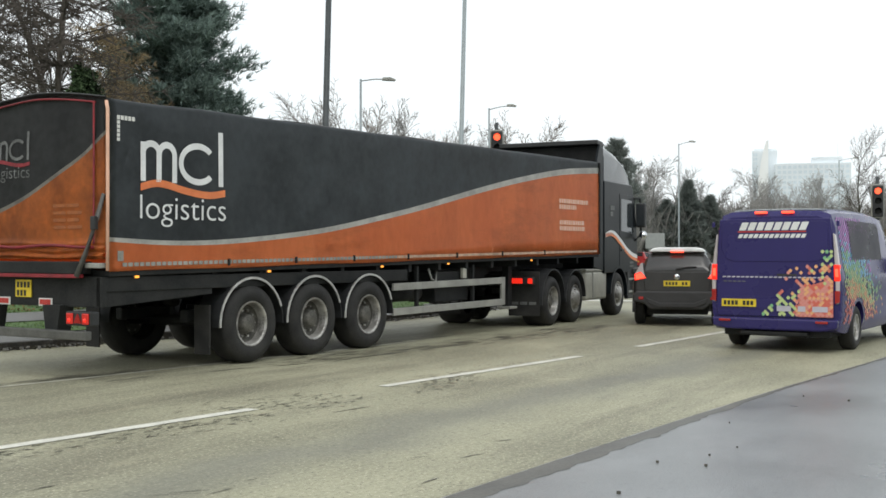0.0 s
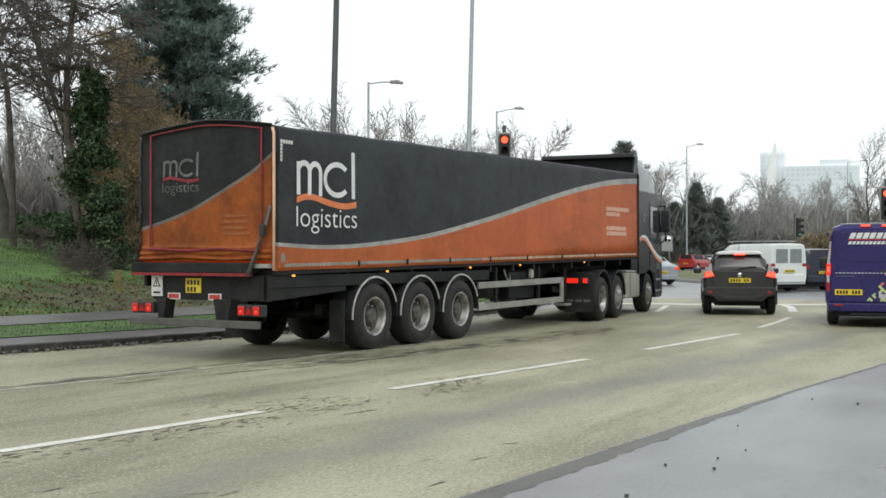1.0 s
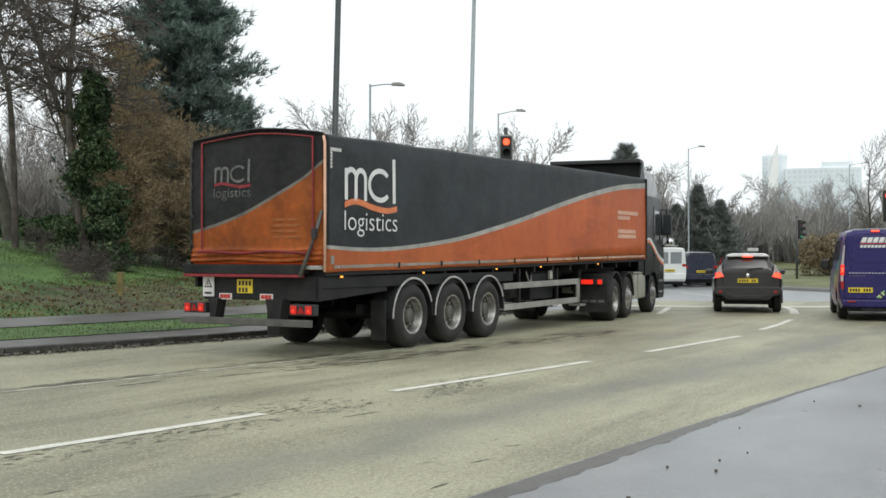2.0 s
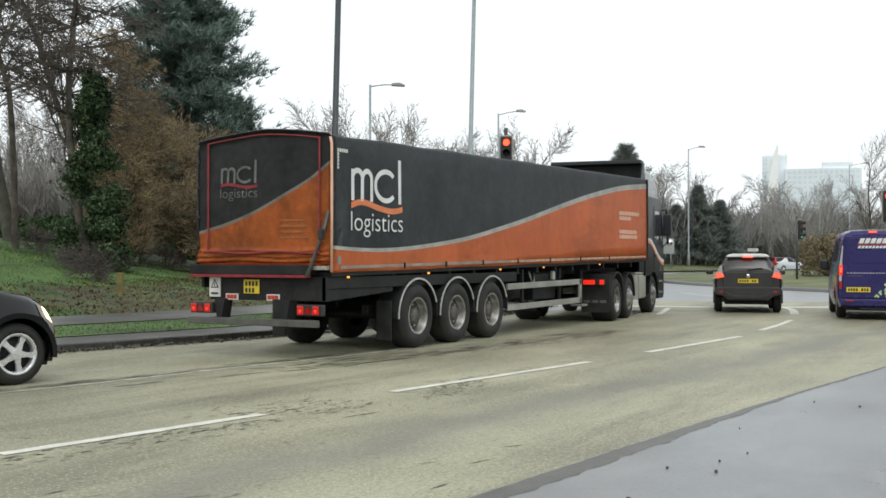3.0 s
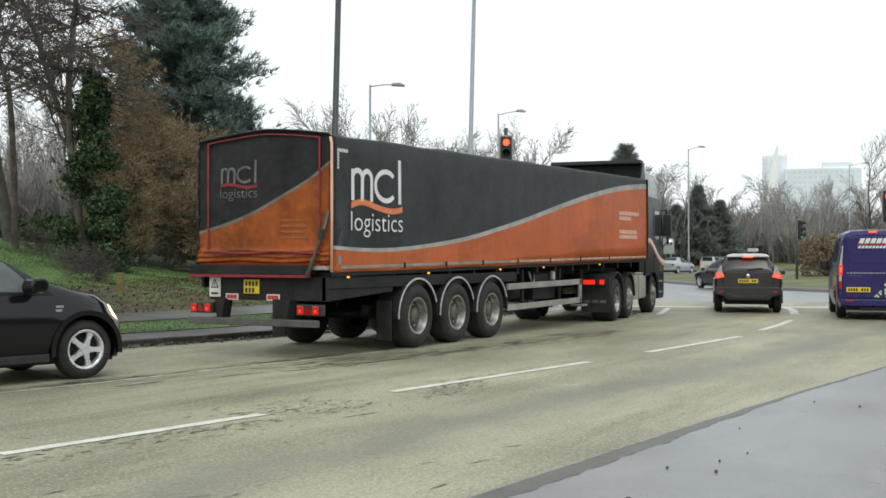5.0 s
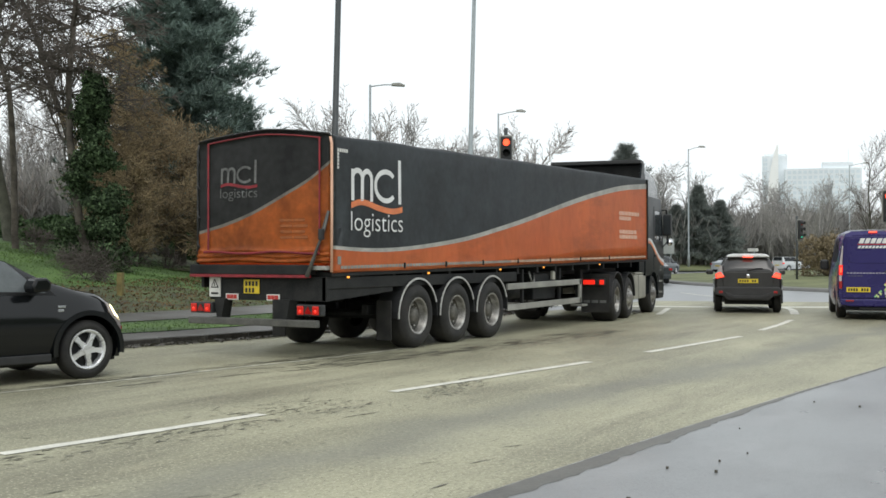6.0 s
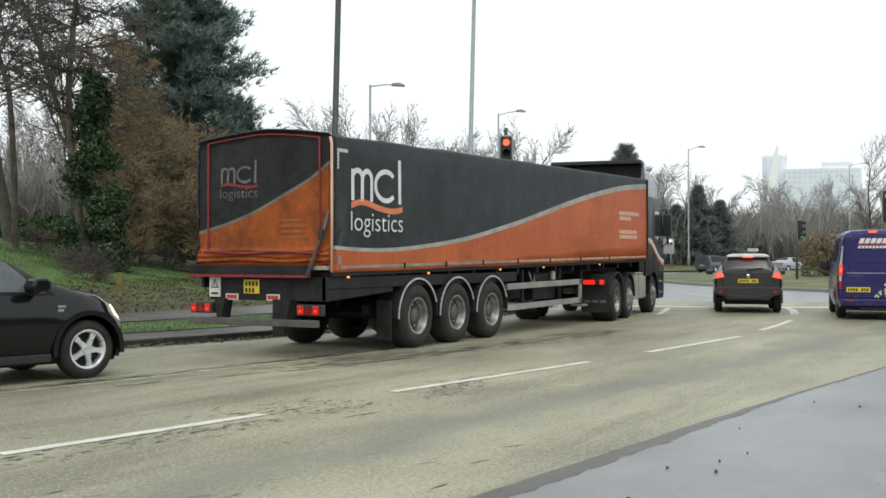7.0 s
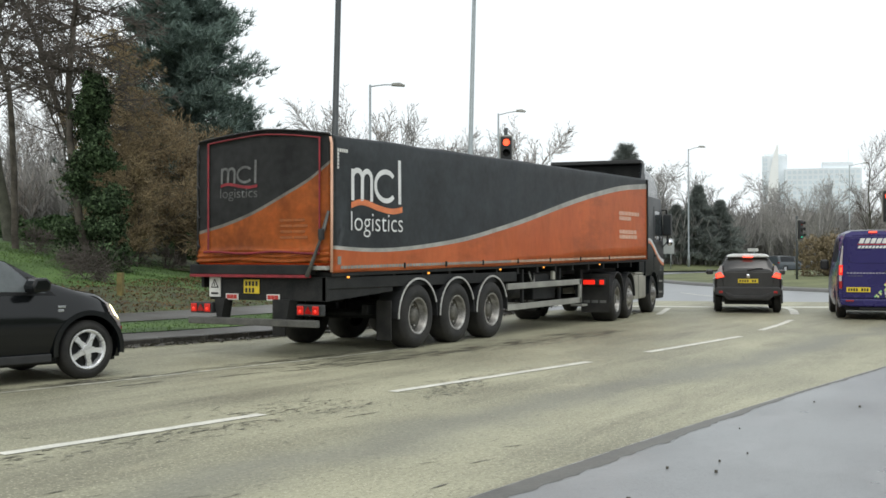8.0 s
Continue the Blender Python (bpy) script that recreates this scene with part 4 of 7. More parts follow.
    for z in (1.09, 0.99):
        for k in range(4 if z > 1.05 else 3):
            part("plate_bar", box((-0.275 + k * 0.065, -0.079, z - 0.035), (-0.235 + k * 0.065, -0.0755, z + 0.035)), "plate_bars", plate)
    sign = part("warning_sign", box((-0.98, -0.085, 0.88), (-0.76, -0.065, 1.19), 0.004), "white_sticker", t, "white warning board with black triangle")
    tri = prism([(-0.95, 1.02), (-0.79, 1.02), (-0.87, 1.16)], -0.089, -0.0855, "Y")
    part("triangle", tri, "black_print", sign)
    part("triangle_face", prism([(-0.922, 1.036), (-0.818, 1.036), (-0.87, 1.13)], -0.092, -0.0895, "Y"), "white_sticker", sign)
    part("exclamation", box((-0.878, -0.095, 1.045), (-0.862, -0.0922, 1.1)), "black_print", sign)
    part("print_row", box((-0.94, -0.089, 0.92), (-0.8, -0.0855, 0.95)), "black_print", sign)
    for x in (-0.66, 0.13):
        b = part("maker_badge", box((x, -0.075, 0.84), (x + 0.245, -0.062, 0.935), 0.004), "white_sticker", t, "white badge with plain red blocks")
        for k in range(3):
            part("badge_block", box((x + 0.022 + k * 0.068, -0.079, 0.858), (x + 0.084 + k * 0.068, -0.0755, 0.92)), "red_print", b)
    for x0, x1 in ((-0.82, -0.62), (0.3, 0.62)):
        part("bumper_bracket", prism([(x0, 0.86), (x1, 0.86), (x1 - 0.06, 0.55), (x0 + 0.05, 0.55)], -0.15, 0.05, "Y"), "chassis", t)
    part("rear_bumper", box((-1.27, -0.24, 0.47), (1.16, -0.14, 0.575), 0.012), "bumper_steel", t, "dark rear underrun bumper")
    for x0 in (-1.24, 0.8):
        lamp = part("rear_lamp", box((x0 - 0.02, -0.2, 0.635), (x0 + 0.42, -0.08, 0.8), 0.015), "guard_grey", t)
        part("lens", box((x0 + 0.0, -0.215, 0.655), (x0 + 0.115, -0.2, 0.78), 0.01), "lens_red_dim", lamp, "lit red lens")
        part("lens", prism([(x0 + 0.125, 0.665), (x0 + 0.26, 0.665), (x0 + 0.19, 0.775)], -0.212, -0.2, "Y"), "lens_red", lamp, "red reflector triangle")
        part("lens", box((x0 + 0.27, -0.215, 0.655), (x0 + 0.385, -0.2, 0.78), 0.01), "lens_red_dim", lamp, "lit red lens")
        for xx in (x0 + 0.057, x0 + 0.327):
            part("bulb", lathe([(0.001, 0.012), (0.02, 0.008), (0.026, 0.0)], 12, "Z"), "lens_red_lit", lamp).matrix_basis = pose(xx, -0.216, 0.7, 90)
    # axles, wheels, guards
    homes = [(s * 1.25, y) for y in (2.458, 3.782, 5.106) for s in (1, -1)]
    rows = wheel_set(t, homes, 0.525, 0.385, 0.3, "truck", "rim", False)
    for y in (2.458, 3.782, 5.106):
        part("axle", tube([(-1.1, y, 0.525), (1.1, y, 0.525)], 0.075, 10), "chassis", t)
        for s in (1, -1):
            x0, x1 = sorted((s * 0.84, s * 1.255))
            g = part("mudguard", arc_guard(y, 0.525, 0.615, 0.63, x0, x1, -2, 182), "guard_grey", t)
            xa, xb = sorted((s * 1.25, s * 1.266))
            part("guard_edge", arc_guard(y, 0.525, 0.6, 0.63, xa, xb, 20, 182), "edge_white", g, "bright metal edging")
            part("suspension_arm", box((s * 0.62 - 0.06, y - 0.65, 0.55), (s * 0.62 + 0.06, y + 0.25, 0.72), 0.02), "chassis", t)
            part("air_bag", lathe([(0.001, 0.7), (0.12, 0.7), (0.15, 0.76), (0.13, 0.82), (0.15, 0.88), (0.12, 0.95), (0.001, 0.95)], 14, "Z"), "rubber", t).matrix_basis = pose(s * 0.62, y + 0.3, 0)
    for s in (1, -1):
        x0, x1 = sorted((s * 0.86, s * 1.24))
        part("mudflap", box((x0 + 0.05, 1.72, 0.16), (x1 - 0.05, 1.74, 0.8), 0.006), "rubber", t, "black rubber mudflap")
        x0, x1 = sorted((s * 1.19, s * 1.235))
        for z0, z1, y0 in ((0.865, 0.98, 5.79), (0.465, 0.58, 5.79)):
            bm = prism([(y0, z0), (9.4, z0 + 0.03), (9.4, z1 + 0.03), (y0, z1)], x0, x1, "X", 0.006)
            part("side_guard_rail", bm, "rail_grey", t, "weathered aluminium side guard rail")
        part("side_guard_post", box((x0, 9.3, 0.5), (x1, 9.42, 1.01), 0.006), "rail_grey", t)
        for y in (6.5, 8.3):
            part("side_guard_hanger", box((s * 1.17 - 0.03, y, 0.5), (s * 1.17 + 0.03, y + 0.06, 1.25), 0.005), "chassis", t)
        part("landing_leg", box((s * 0.85 - 0.07, 10.1, 0.42), (s * 0.85 + 0.07, 10.25, 1.3), 0.01), "chassis", t)
        part("landing_foot", box((s * 0.85 - 0.15, 10.03, 0.38), (s * 0.85 + 0.15, 10.32, 0.43), 0.01), "rail_grey", t)
        for y in (0.4, 2.75, 5.4, 7.35, 10.4):
            lamp = part("marker_lamp", box((s * 1.215 - 0.02, y, 1.17 + T_RISE * y), (s * 1.215 + 0.02, y + 0.12, 1.21 + T_RISE * y), 0.006), "guard_grey", t)
            xa, xb = sorted((s * 1.233, s * 1.245))
            part("lens", box((xa, y + 0.03, 1.172 + T_RISE * y), (xb, y + 0.09, 1.208 + T_RISE * y), 0.004), "amber_lit", lamp, "lit amber marker lens")
    part("tool_box", box((0.55, 7.2, 0.62), (1.1, 8.3, 1.15), 0.02), "chassis", t)
    part("air_tank", tube([(0.9, 5.95, 0.8), (0.9, 6.9, 0.8)], 0.14, 14), "chassis", t)
    part("cable_loop", tube([(1.1, 7.0, 1.2), (1.13, 7.05, 1.02), (1.12, 7.2, 0.98), (1.1, 7.25, 1.2)], 0.018, 6), "rail_grey", t)
    part("document_tube", box((1.12, 8.0, 1.02), (1.18, 8.12, 1.2), 0.008), "tank_grey", t)
    return t, rows


# ---------------------------------------------------------------- tractor unit
def build_tractor():
    c = empty("lorry_tractor", pose(-1.271, 12, 0, 0, 0, 8), "dark grey tractor unit with high roof cab coupled to the trailer", "lorry")
    side = [(2.3, 1.0), (2.3, 3.1), (4.42, 3.1), (4.62, 2.72), (4.86, 1.75), (4.88, 0.95), (4.88, 0.42), (4.2, 0.42), (4.2, 1.0)]
    cab = part("cab", prism(side, -1.245, 1.245, "X"), "cab_paint", c, "dark grey painted sleeper cab")
    carve(cab, [tube([(-2, 3.4, 0.5), (2, 3.4, 0.5)], 0.62, 32)])
    soften(cab, 0.05, 3)
    roof = Loft([[(sx * w, y, z) for sx, z in ((-1, z0), (-1, z0 + (z1 - z0) * 0.7), (-0.86, z1 - 0.03), (-0.5, z1), (0.5, z1), (0.86, z1 - 0.03), (1, z0 + (z1 - z0) * 0.7), (1, z0))]
                 for y, w, z0, z1 in ((2.28, 1.235, 3.08, 3.88), (2.9, 1.235, 3.08, 3.9), (3.4, 1.23, 3.08, 3.84), (3.8, 1.22, 3.08, 3.7), (4.15, 1.2, 3.07, 3.47), (4.4, 1.17, 3.06, 3.22), (4.5, 1.14, 3.05, 3.1))])
    soften(part("roof_fairing", roof.skin(), "cab_pale", c, "rounded grey roof air fairing"), 0.03, 2, 40)
    part("roof_spoiler", prism([(1.95, 3.9), (2.3, 3.87), (2.5, 3.9), (2.3, 3.98), (1.95, 4.0)], -1.2, 1.2, "X", 0.015), "guard_grey", c, "black roof spoiler lip")
    part("spoiler_wall", box((-1.15, 2.2, 3.0), (1.15, 2.28, 3.9), 0.02), "chassis", c)
    for s in (1, -1):
        x0, x1 = sorted((s * 1.17, s * 1.225))
        part("side_deflector", prism([(1.62, 1.15), (2.29, 1.05), (2.29, 3.88), (2.05, 3.9), (1.68, 3.2)], x0, x1, "X", 0.012), "cab_paint", c)
        xa, xb = sorted((s * 1.24, s * 1.252))
        door = part("door", prism([(3.42, 1.12), (4.62, 1.12), (4.66, 1.9), (4.42, 2.85), (3.42, 2.85)], xa, xb, "X", 0.004), "cab_paint", c)
        xg, xh = sorted((s * 1.2525, s * 1.257))
        part("pane", prism([(3.52, 1.98), (4.5, 1.92), (4.36, 2.72), (3.52, 2.74)], xg, xh, "X"), "glass", door, "dark side window")
        part("handle", box((s * 1.265 - 0.012, 3.5, 1.5), (s * 1.265 + 0.012, 3.72, 1.55), 0.006), "guard_grey", door)
        # rising white and orange stripe
        for off, wd, mat, nm in ((0.0, 0.05, "print_white", "white_stripe"), (-0.075, 0.04, "orange", "orange_stripe")):
            bm = bmesh.new()
            pts = [(2.35, 1.86), (2.7, 1.93), (3.05, 1.9), (3.5, 1.74), (3.95, 1.55), (4.4, 1.42), (4.8, 1.36)]
            prev = None
            for k in range(25):
                y = 2.35 + 2.45 * k / 24
                z = smooth_curve(pts, y) + off * min(1, (y - 2.2) / 1.0)
                ring = [bm.verts.new((s * 1.2585, y, z - wd)), bm.verts.new((s * 1.2585, y, z + wd))]
                if prev:
                    bm.faces.new((prev[0], ring[0], ring[1], prev[1]))
                prev = ring
            part(nm, bm, mat, c)
        for z, w in ((2.5, 0.3), (2.36, 0.2)):
            part("door_print", box((s * 1.249 - 0.005, 2.72, z - 0.05), (s * 1.249 + 0.005, 2.72 + w, z + 0.05)), "print_faded", c)
        # mirrors
        arm = part("mirror_arm", tube([(s * 1.24, 4.55, 2.78), (s * 1.34, 4.75, 2.8), (s * 1.37, 4.78, 2.4), (s * 1.36, 4.76, 1.9), (s * 1.24, 4.62, 1.75)], 0.025, 8), "guard_grey", c)
        part("mirror", box((s * 1.37 - 0.12, 4.68, 2.08), (s * 1.37 + 0.12, 4.84, 2.68), 0.04), "guard_grey", arm, "black mirror housing")
        part("mirror_glass", box((s * 1.37 - 0.1, 4.672, 2.13), (s * 1.37 + 0.1, 4.679, 2.63), 0.002), "glass", arm)
        part("round_mirror", lathe([(0.001, -0.04), (0.07, -0.03), (0.1, 0.0), (0.08, 0.06), (0.001, 0.09)], 20, "Z"), "chrome", arm, "small bright convex mirror").matrix_basis = pose(s * 1.44, 4.7, 1.9, 90)
        # skirt, steps, fenders
        part("front_fender", arc_guard(3.4, 0.5, 0.6, 0.66, min(s * 0.9, s * 1.25), max(s * 0.9, s * 1.25), -5, 178), "cab_paint", c)
        part("step_panel", box((s * 1.19 - 0.055, 4.08, 0.35), (s * 1.19 + 0.055, 4.82, 1.08), 0.03), "guard_grey", c)
        for z in (0.5, 0.8):
            part("step", box((s * 1.235 - 0.02, 4.15, z), (s * 1.235 + 0.02, 4.6, z + 0.05), 0.008), "rail_grey", c)
        part("bumper_print", box((s * 1.252 - 0.004, 4.2, 1.2), (s * 1.252 + 0.004, 4.5, 1.25)), "print_faded", c)
        part("bumper_print", box((s * 1.252 - 0.004, 4.2, 1.12), (s * 1.252 + 0.004, 4.5, 1.16)), "print_faded", c)
        tank = part("fuel_tank", prism([(1.16, 0.42), (2.6, 0.42), (2.6, 1.05), (1.16, 1.05)], min(s * 0.7, s * 1.2), max(s * 0.7, s * 1.2), "X", 0.05), "tank_grey", c, "pale grey side tank")
        part("tank_lid", box((s * 0.95 - 0.27, 1.14, 1.055), (s * 0.95 + 0.27, 2.63, 1.1), 0.015), "tank_grey", tank)
        part("tank_band", box((s * 1.207 - 0.005, 1.6, 0.44), (s * 1.207 + 0.005, 1.66, 1.04), 0.003), "rail_grey", tank)
        for y, r in ((-0.85, 0.62), (0.45, 0.59)):
            part("mudguard", arc_guard(y, 0.5, r, r + 0.03, min(s * 0.62, s * 1.24), max(s * 0.62, s * 1.24), 2, 185), "guard_grey", c)
        lamp = part("rear_lamp", box((s * 0.86 - 0.26, -1.66, 0.84), (s * 0.86 + 0.26, -1.56, 0.99), 0.02), "guard_grey", c)
        part("lens", box((s * 0.86 - 0.24, -1.675, 0.865), (s * 0.86 + 0.03, -1.66, 0.965), 0.01), "lens_red_lit", lamp, "lit red lens")
        part("lens", box((s * 0.86 + 0.14, -1.675, 0.865), (s * 0.86 + 0.24, -1.66, 0.965), 0.01), "lens_red_lit", lamp, "lit red lens")
        flap = part("mudflap", box((s * 0.86 - 0.33, -1.52, 0.22), (s * 0.86 + 0.33, -1.5, 1.1), 0.008), "rubber", c, "black mudflap with plain grey blocks")
        for k in range(3):
            part("flap_block", box((s * 0.86 - 0.27 + k * 0.19, -1.528, 0.44), (s * 0.86 - 0.12 + k * 0.19, -1.5225, 0.5)), "print_faded", flap)
    part("windscreen", prism([(4.66, 2.66), (4.68, 2.67), (4.885, 1.82), (4.865, 1.8)], -1.1, 1.1, "X"), "glass", c)
    part("front_grille", box((-1.0, 4.86, 0.6), (1.0, 4.9, 1.6), 0.015), "guard_grey", c)
    for x in (-0.42, 0.42):
        part("frame_rail", box((x - 0.05, -1.6, 0.72), (x + 0.05, 4.0, 1.0), 0.01), "chassis", c)
    part("fifth_wheel", box((-0.5, -0.5, 1.02), (0.5, 0.4, 1.2), 0.03), "chassis", c)
    rows = wheel_set(c, [(1.22, -0.85), (-1.22, -0.85)], 0.5, 0.56, 0.29, "truck", "rim", False)
    rows += wheel_set(c, [(1.22, 0.45), (-1.22, 0.45), (1.22, 3.4), (-1.22, 3.4)], 0.5, 0.32, 0.29, "front", "rim", False)
    for y in (-0.85, 0.45, 3.4):
        part("axle", tube([(-1.0, y, 0.5), (1.0, y, 0.5)], 0.08, 10), "chassis", c)
    return c, rows


# ---------------------------------------------------------------- cars and vans
def hull(stations):
    """Body rings from (y, half, z_sill, z_belt, half_belt, z_roof, half_roof): a shape from sill over belt to roof and down again."""
    rings = []
    for y, w, zs, zb, wb, zr, wr in stations:
        half = [(w * 0.93, zs), (w * 0.99, zs + (zb - zs) * 0.25), (w, zs + (zb - zs) * 0.55), (w * 0.995, zs + (zb - zs) * 0.8), (wb, zb),
                (wb + (wr - wb) * 0.35, zb + (zr - zb) * 0.35), (wb + (wr - wb) * 0.7, zb + (zr - zb) * 0.72), (wr * 0.97, zb + (zr - zb) * 0.93), (wr * 0.8, zr - 0.01), (wr * 0.4, zr)]
        ring = [(-x, y, z) for x, z in half] + [(x, y, z) for x, z in half[::-1]]
        rings.append(ring)
    return Loft(rings)


def car(name, label, category, group, length, width, height, paint, shape, wheelbase, axle, wheel_r, lit=False, roof_mat=None, rim_mat="alloy"):
    """A car of the traffic round the island: body, panes, lamps, bumpers, wheels. The nose points along +y, the origin is its middle on the road."""
    c = empty(name, pose(0, 0, 0), label, category, group)
    h, w, L = height, width / 2, length
    s = {"hatch": [(0, .88, .35, .62, .84, .70, .7), (.02, .94, .27, .66, .9, .99, .68), (.1, .97, .2, .68, .93, .985, .7), (.25, 1, .17, .68, .95, 1.0, .73), (.5, 1, .17, .66, .95, .99, .73), (.62, 1, .17, .65, .94, .9, .7), (.76, 1, .17, .64, .93, .69, .8), (.9, .97, .18, .58, .88, .61, .72), (.985, .85, .25, .48, .75, .52, .6), (1, .7, .3, .44, .6, .46, .5)],
         "saloon": [(0, .84, .35, .6, .8, .64, .68), (.02, .92, .27, .66, .88, .7, .72), (.1, .97, .2, .68, .92, .72, .78), (.18, .98, .18, .68, .93, .78, .74), (.3, 1, .17, .68, .94, .98, .68), (.5, 1, .17, .66, .94, 1.0, .7), (.6, 1, .17, .65, .93, .92, .68), (.74, 1, .17, .64, .92, .68, .8), (.9, .97, .18, .58, .88, .6, .72), (.985, .85, .25, .48, .75, .52, .6), (1, .7, .3, .44, .6, .46, .5)],
         "mpv": [(0, .9, .3, .6, .87, .93, .72), (.015, .95, .22, .6, .92, .98, .78), (.1, .98, .16, .6, .94, 1.0, .8), (.4, 1, .15, .6, .95, 1.0, .8), (.6, 1, .15, .59, .94, .97, .78), (.72, 1, .15, .58, .93, .82, .74), (.82, 1, .15, .57, .92, .63, .8), (.93, .97, .17, .5, .88, .53, .74), (.99, .86, .22, .42, .76, .45, .6), (1, .72, .28, .4, .62, .42, .5)],
         "van": [(0, .94, .2, .58, .93, .97, .86), (.01, .97, .16, .58, .96, .99, .88), (.1, 1, .14, .58, .98, 1.0, .88), (.5, 1, .14, .58, .98, 1.0, .88), (.62, 1, .14, .6, .97, .985, .87), (.72, 1, .14, .6, .95, .87, .8), (.81, .99, .14, .58, .93, .72, .78), (.9, .98, .14, .53, .9, .62, .74), (.97, .94, .16, .46, .84, .52, .68), (1, .85, .22, .4, .74, .44, .6)]}[shape]
    body = hull([(-L / 2 + u * L, a * w, z0 * h, zb * h, wb * w, zr * h, wr * w) for u, a, z0, zb, wb, zr, wr in s])
    ob = part("body", body.skin(), paint, c)
    y0 = -L / 2 + axle * L
    axles = (y0, y0 + wheelbase)
    carve(ob, [tube([(-w * 1.3, y, wheel_r), (w * 1.3, y, wheel_r)], wheel_r * 1.13, 24) for y in axles])
    soften(ob, 0.03, 2, 35)
    n = {"hatch": (1.05, 6.6), "saloon": (4, 7.4), "mpv": (1.2, 6.0), "van": (4.3, 6.0)}[shape]
    # side panes, split by a pillar
    mid = (n[0] + n[1]) / 2
    for v0, v1 in ((4.15, 7.0), (12.0, 14.85)):
        lo, hi = (v0, v1)
        if shape == "van":
            xa, xb = sorted((w * 0.82 * (1 if v0 > 9 else -1), w * 0.94 * (1 if v0 > 9 else -1)))
            part("door_pane", prism([(0.14 * L, 0.62 * h), (0.285 * L, 0.62 * h), (0.27 * L, 0.7 * h), (0.19 * L, 0.85 * h), (0.14 * L, 0.86 * h)], xa, xb, "X", 0.01), "glass", c)
        else:
            part("pane", body.patch(n[0] + 0.35, mid - 0.06, lo, hi), "glass", c)
            part("pane", body.patch(mid + 0.06, n[1] - 0.2, lo, hi), "glass", c)
    if shape == "van":
        part("roof_rack", box((-w * 0.7, -L * 0.42, h + 0.06), (w * 0.7, L * 0.18, h + 0.1), 0.01), "rail_grey", c)
        for y in (-L * 0.35, 0.1 * L):
            part("rack_foot", box((-w * 0.72, y, h - 0.06), (w * 0.72, y + 0.04, h + 0.07), 0.005), "rail_grey", c)
        for x in (-1, 1):
            part("rear_pane", box((min(x * 0.06, x * 0.68 * w * 1.0), -L / 2 - 0.02, h * 0.6), (max(x * 0.06, x * 0.68 * w), -L / 2 - 0.005, h * 0.88), 0.004), "glass_pale", c)
        part("windscreen", body.patch(4.15, 5.9, 8.2, 10.8, 0.02), "glass", c)
    else:
        k = {"hatch": (0.15, 0.95), "saloon": (3.2, 3.95), "mpv": (0.1, 0.9)}[shape]
        part("rear_window", body.patch(k[0], k[1], 7.4, 11.6, 0.012), "glass", c)
        k = {"hatch": (5.1, 5.95), "saloon": (6.1, 6.95), "mpv": (4.2, 5.9)}[shape]
        part("windscreen", body.patch(k[0], k[1], 7.6, 11.4, 0.012), "glass", c)
    zb = h * 0.52
    for x in (-1, 1):
        part("tail_lamp", box((x * w * 0.83 - 0.1, -L / 2 - 0.012, zb), (x * w * 0.83 + 0.1, -L / 2 + 0.12, zb + 0.13), 0.02), "lens_red_lit" if lit else "lens_red", c)
        part("head_lamp", box((x * w * 0.7 - 0.13, L / 2 - 0.22, h * 0.4), (x * w * 0.7 + 0.13, L / 2 - 0.02, h * 0.48), 0.02), "lens_clear", c)
        part("door_mirror", box((x * (w + 0.07) - 0.08, L * 0.2, h * 0.6), (x * (w + 0.07) + 0.08, L * 0.2 + 0.1, h * 0.69), 0.03), paint, c)
    part("rear_bumper", box((-w * 0.86, -L / 2 - 0.05, h * 0.2), (w * 0.86, -L / 2 + 0.1, h * 0.36), 0.03), paint, c)
    part("front_bumper", box((-w * 0.7, L / 2 - 0.1, h * 0.16), (w * 0.7, L / 2 + 0.04, h * 0.3), 0.03), "guard_grey" if shape == "van" else paint, c)
    plate = part("number_plate", box((-0.26, -L / 2 - 0.065, h * 0.4), (0.26, -L / 2 - 0.052, h * 0.4 + 0.11), 0.003), "yellow_plate", c, "yellow plate with plain dark bars")
    for k in range(6):
        part("plate_bar", box((-0.2 + k * 0.07, -L / 2 - 0.069, h * 0.4 + 0.025), (-0.16 + k * 0.07, -L / 2 - 0.066, h * 0.4 + 0.085)), "plate_bars", plate)
    part("underbody", box((-w * 0.8, -L * 0.46, 0.16), (w * 0.8, L * 0.46, h * 0.34), 0.02), "chassis", c)
    rows = wheel_set(c, [(x * w * 0.96, y) for y in axles for x in (1, -1)], wheel_r, 0.2, wheel_r * 0.64, "car", rim_mat)
    return c, rows


def bars(parent, name, x0, x1, y, z0, z1, mat, n, gap=0.25, slant=0.0):
    """A row of plain upright blocks on a rear face."""
    step = (x1 - x0) / n
    for k in range(n):
        a = x0 + k * step
        poly = [(a, z0), (a + step * (1 - gap), z0), (a + step * (1 - gap) + slant, z1), (a + slant, z1)]
        part(name, prism(poly, y - 0.004, y, "Y"), mat, parent)


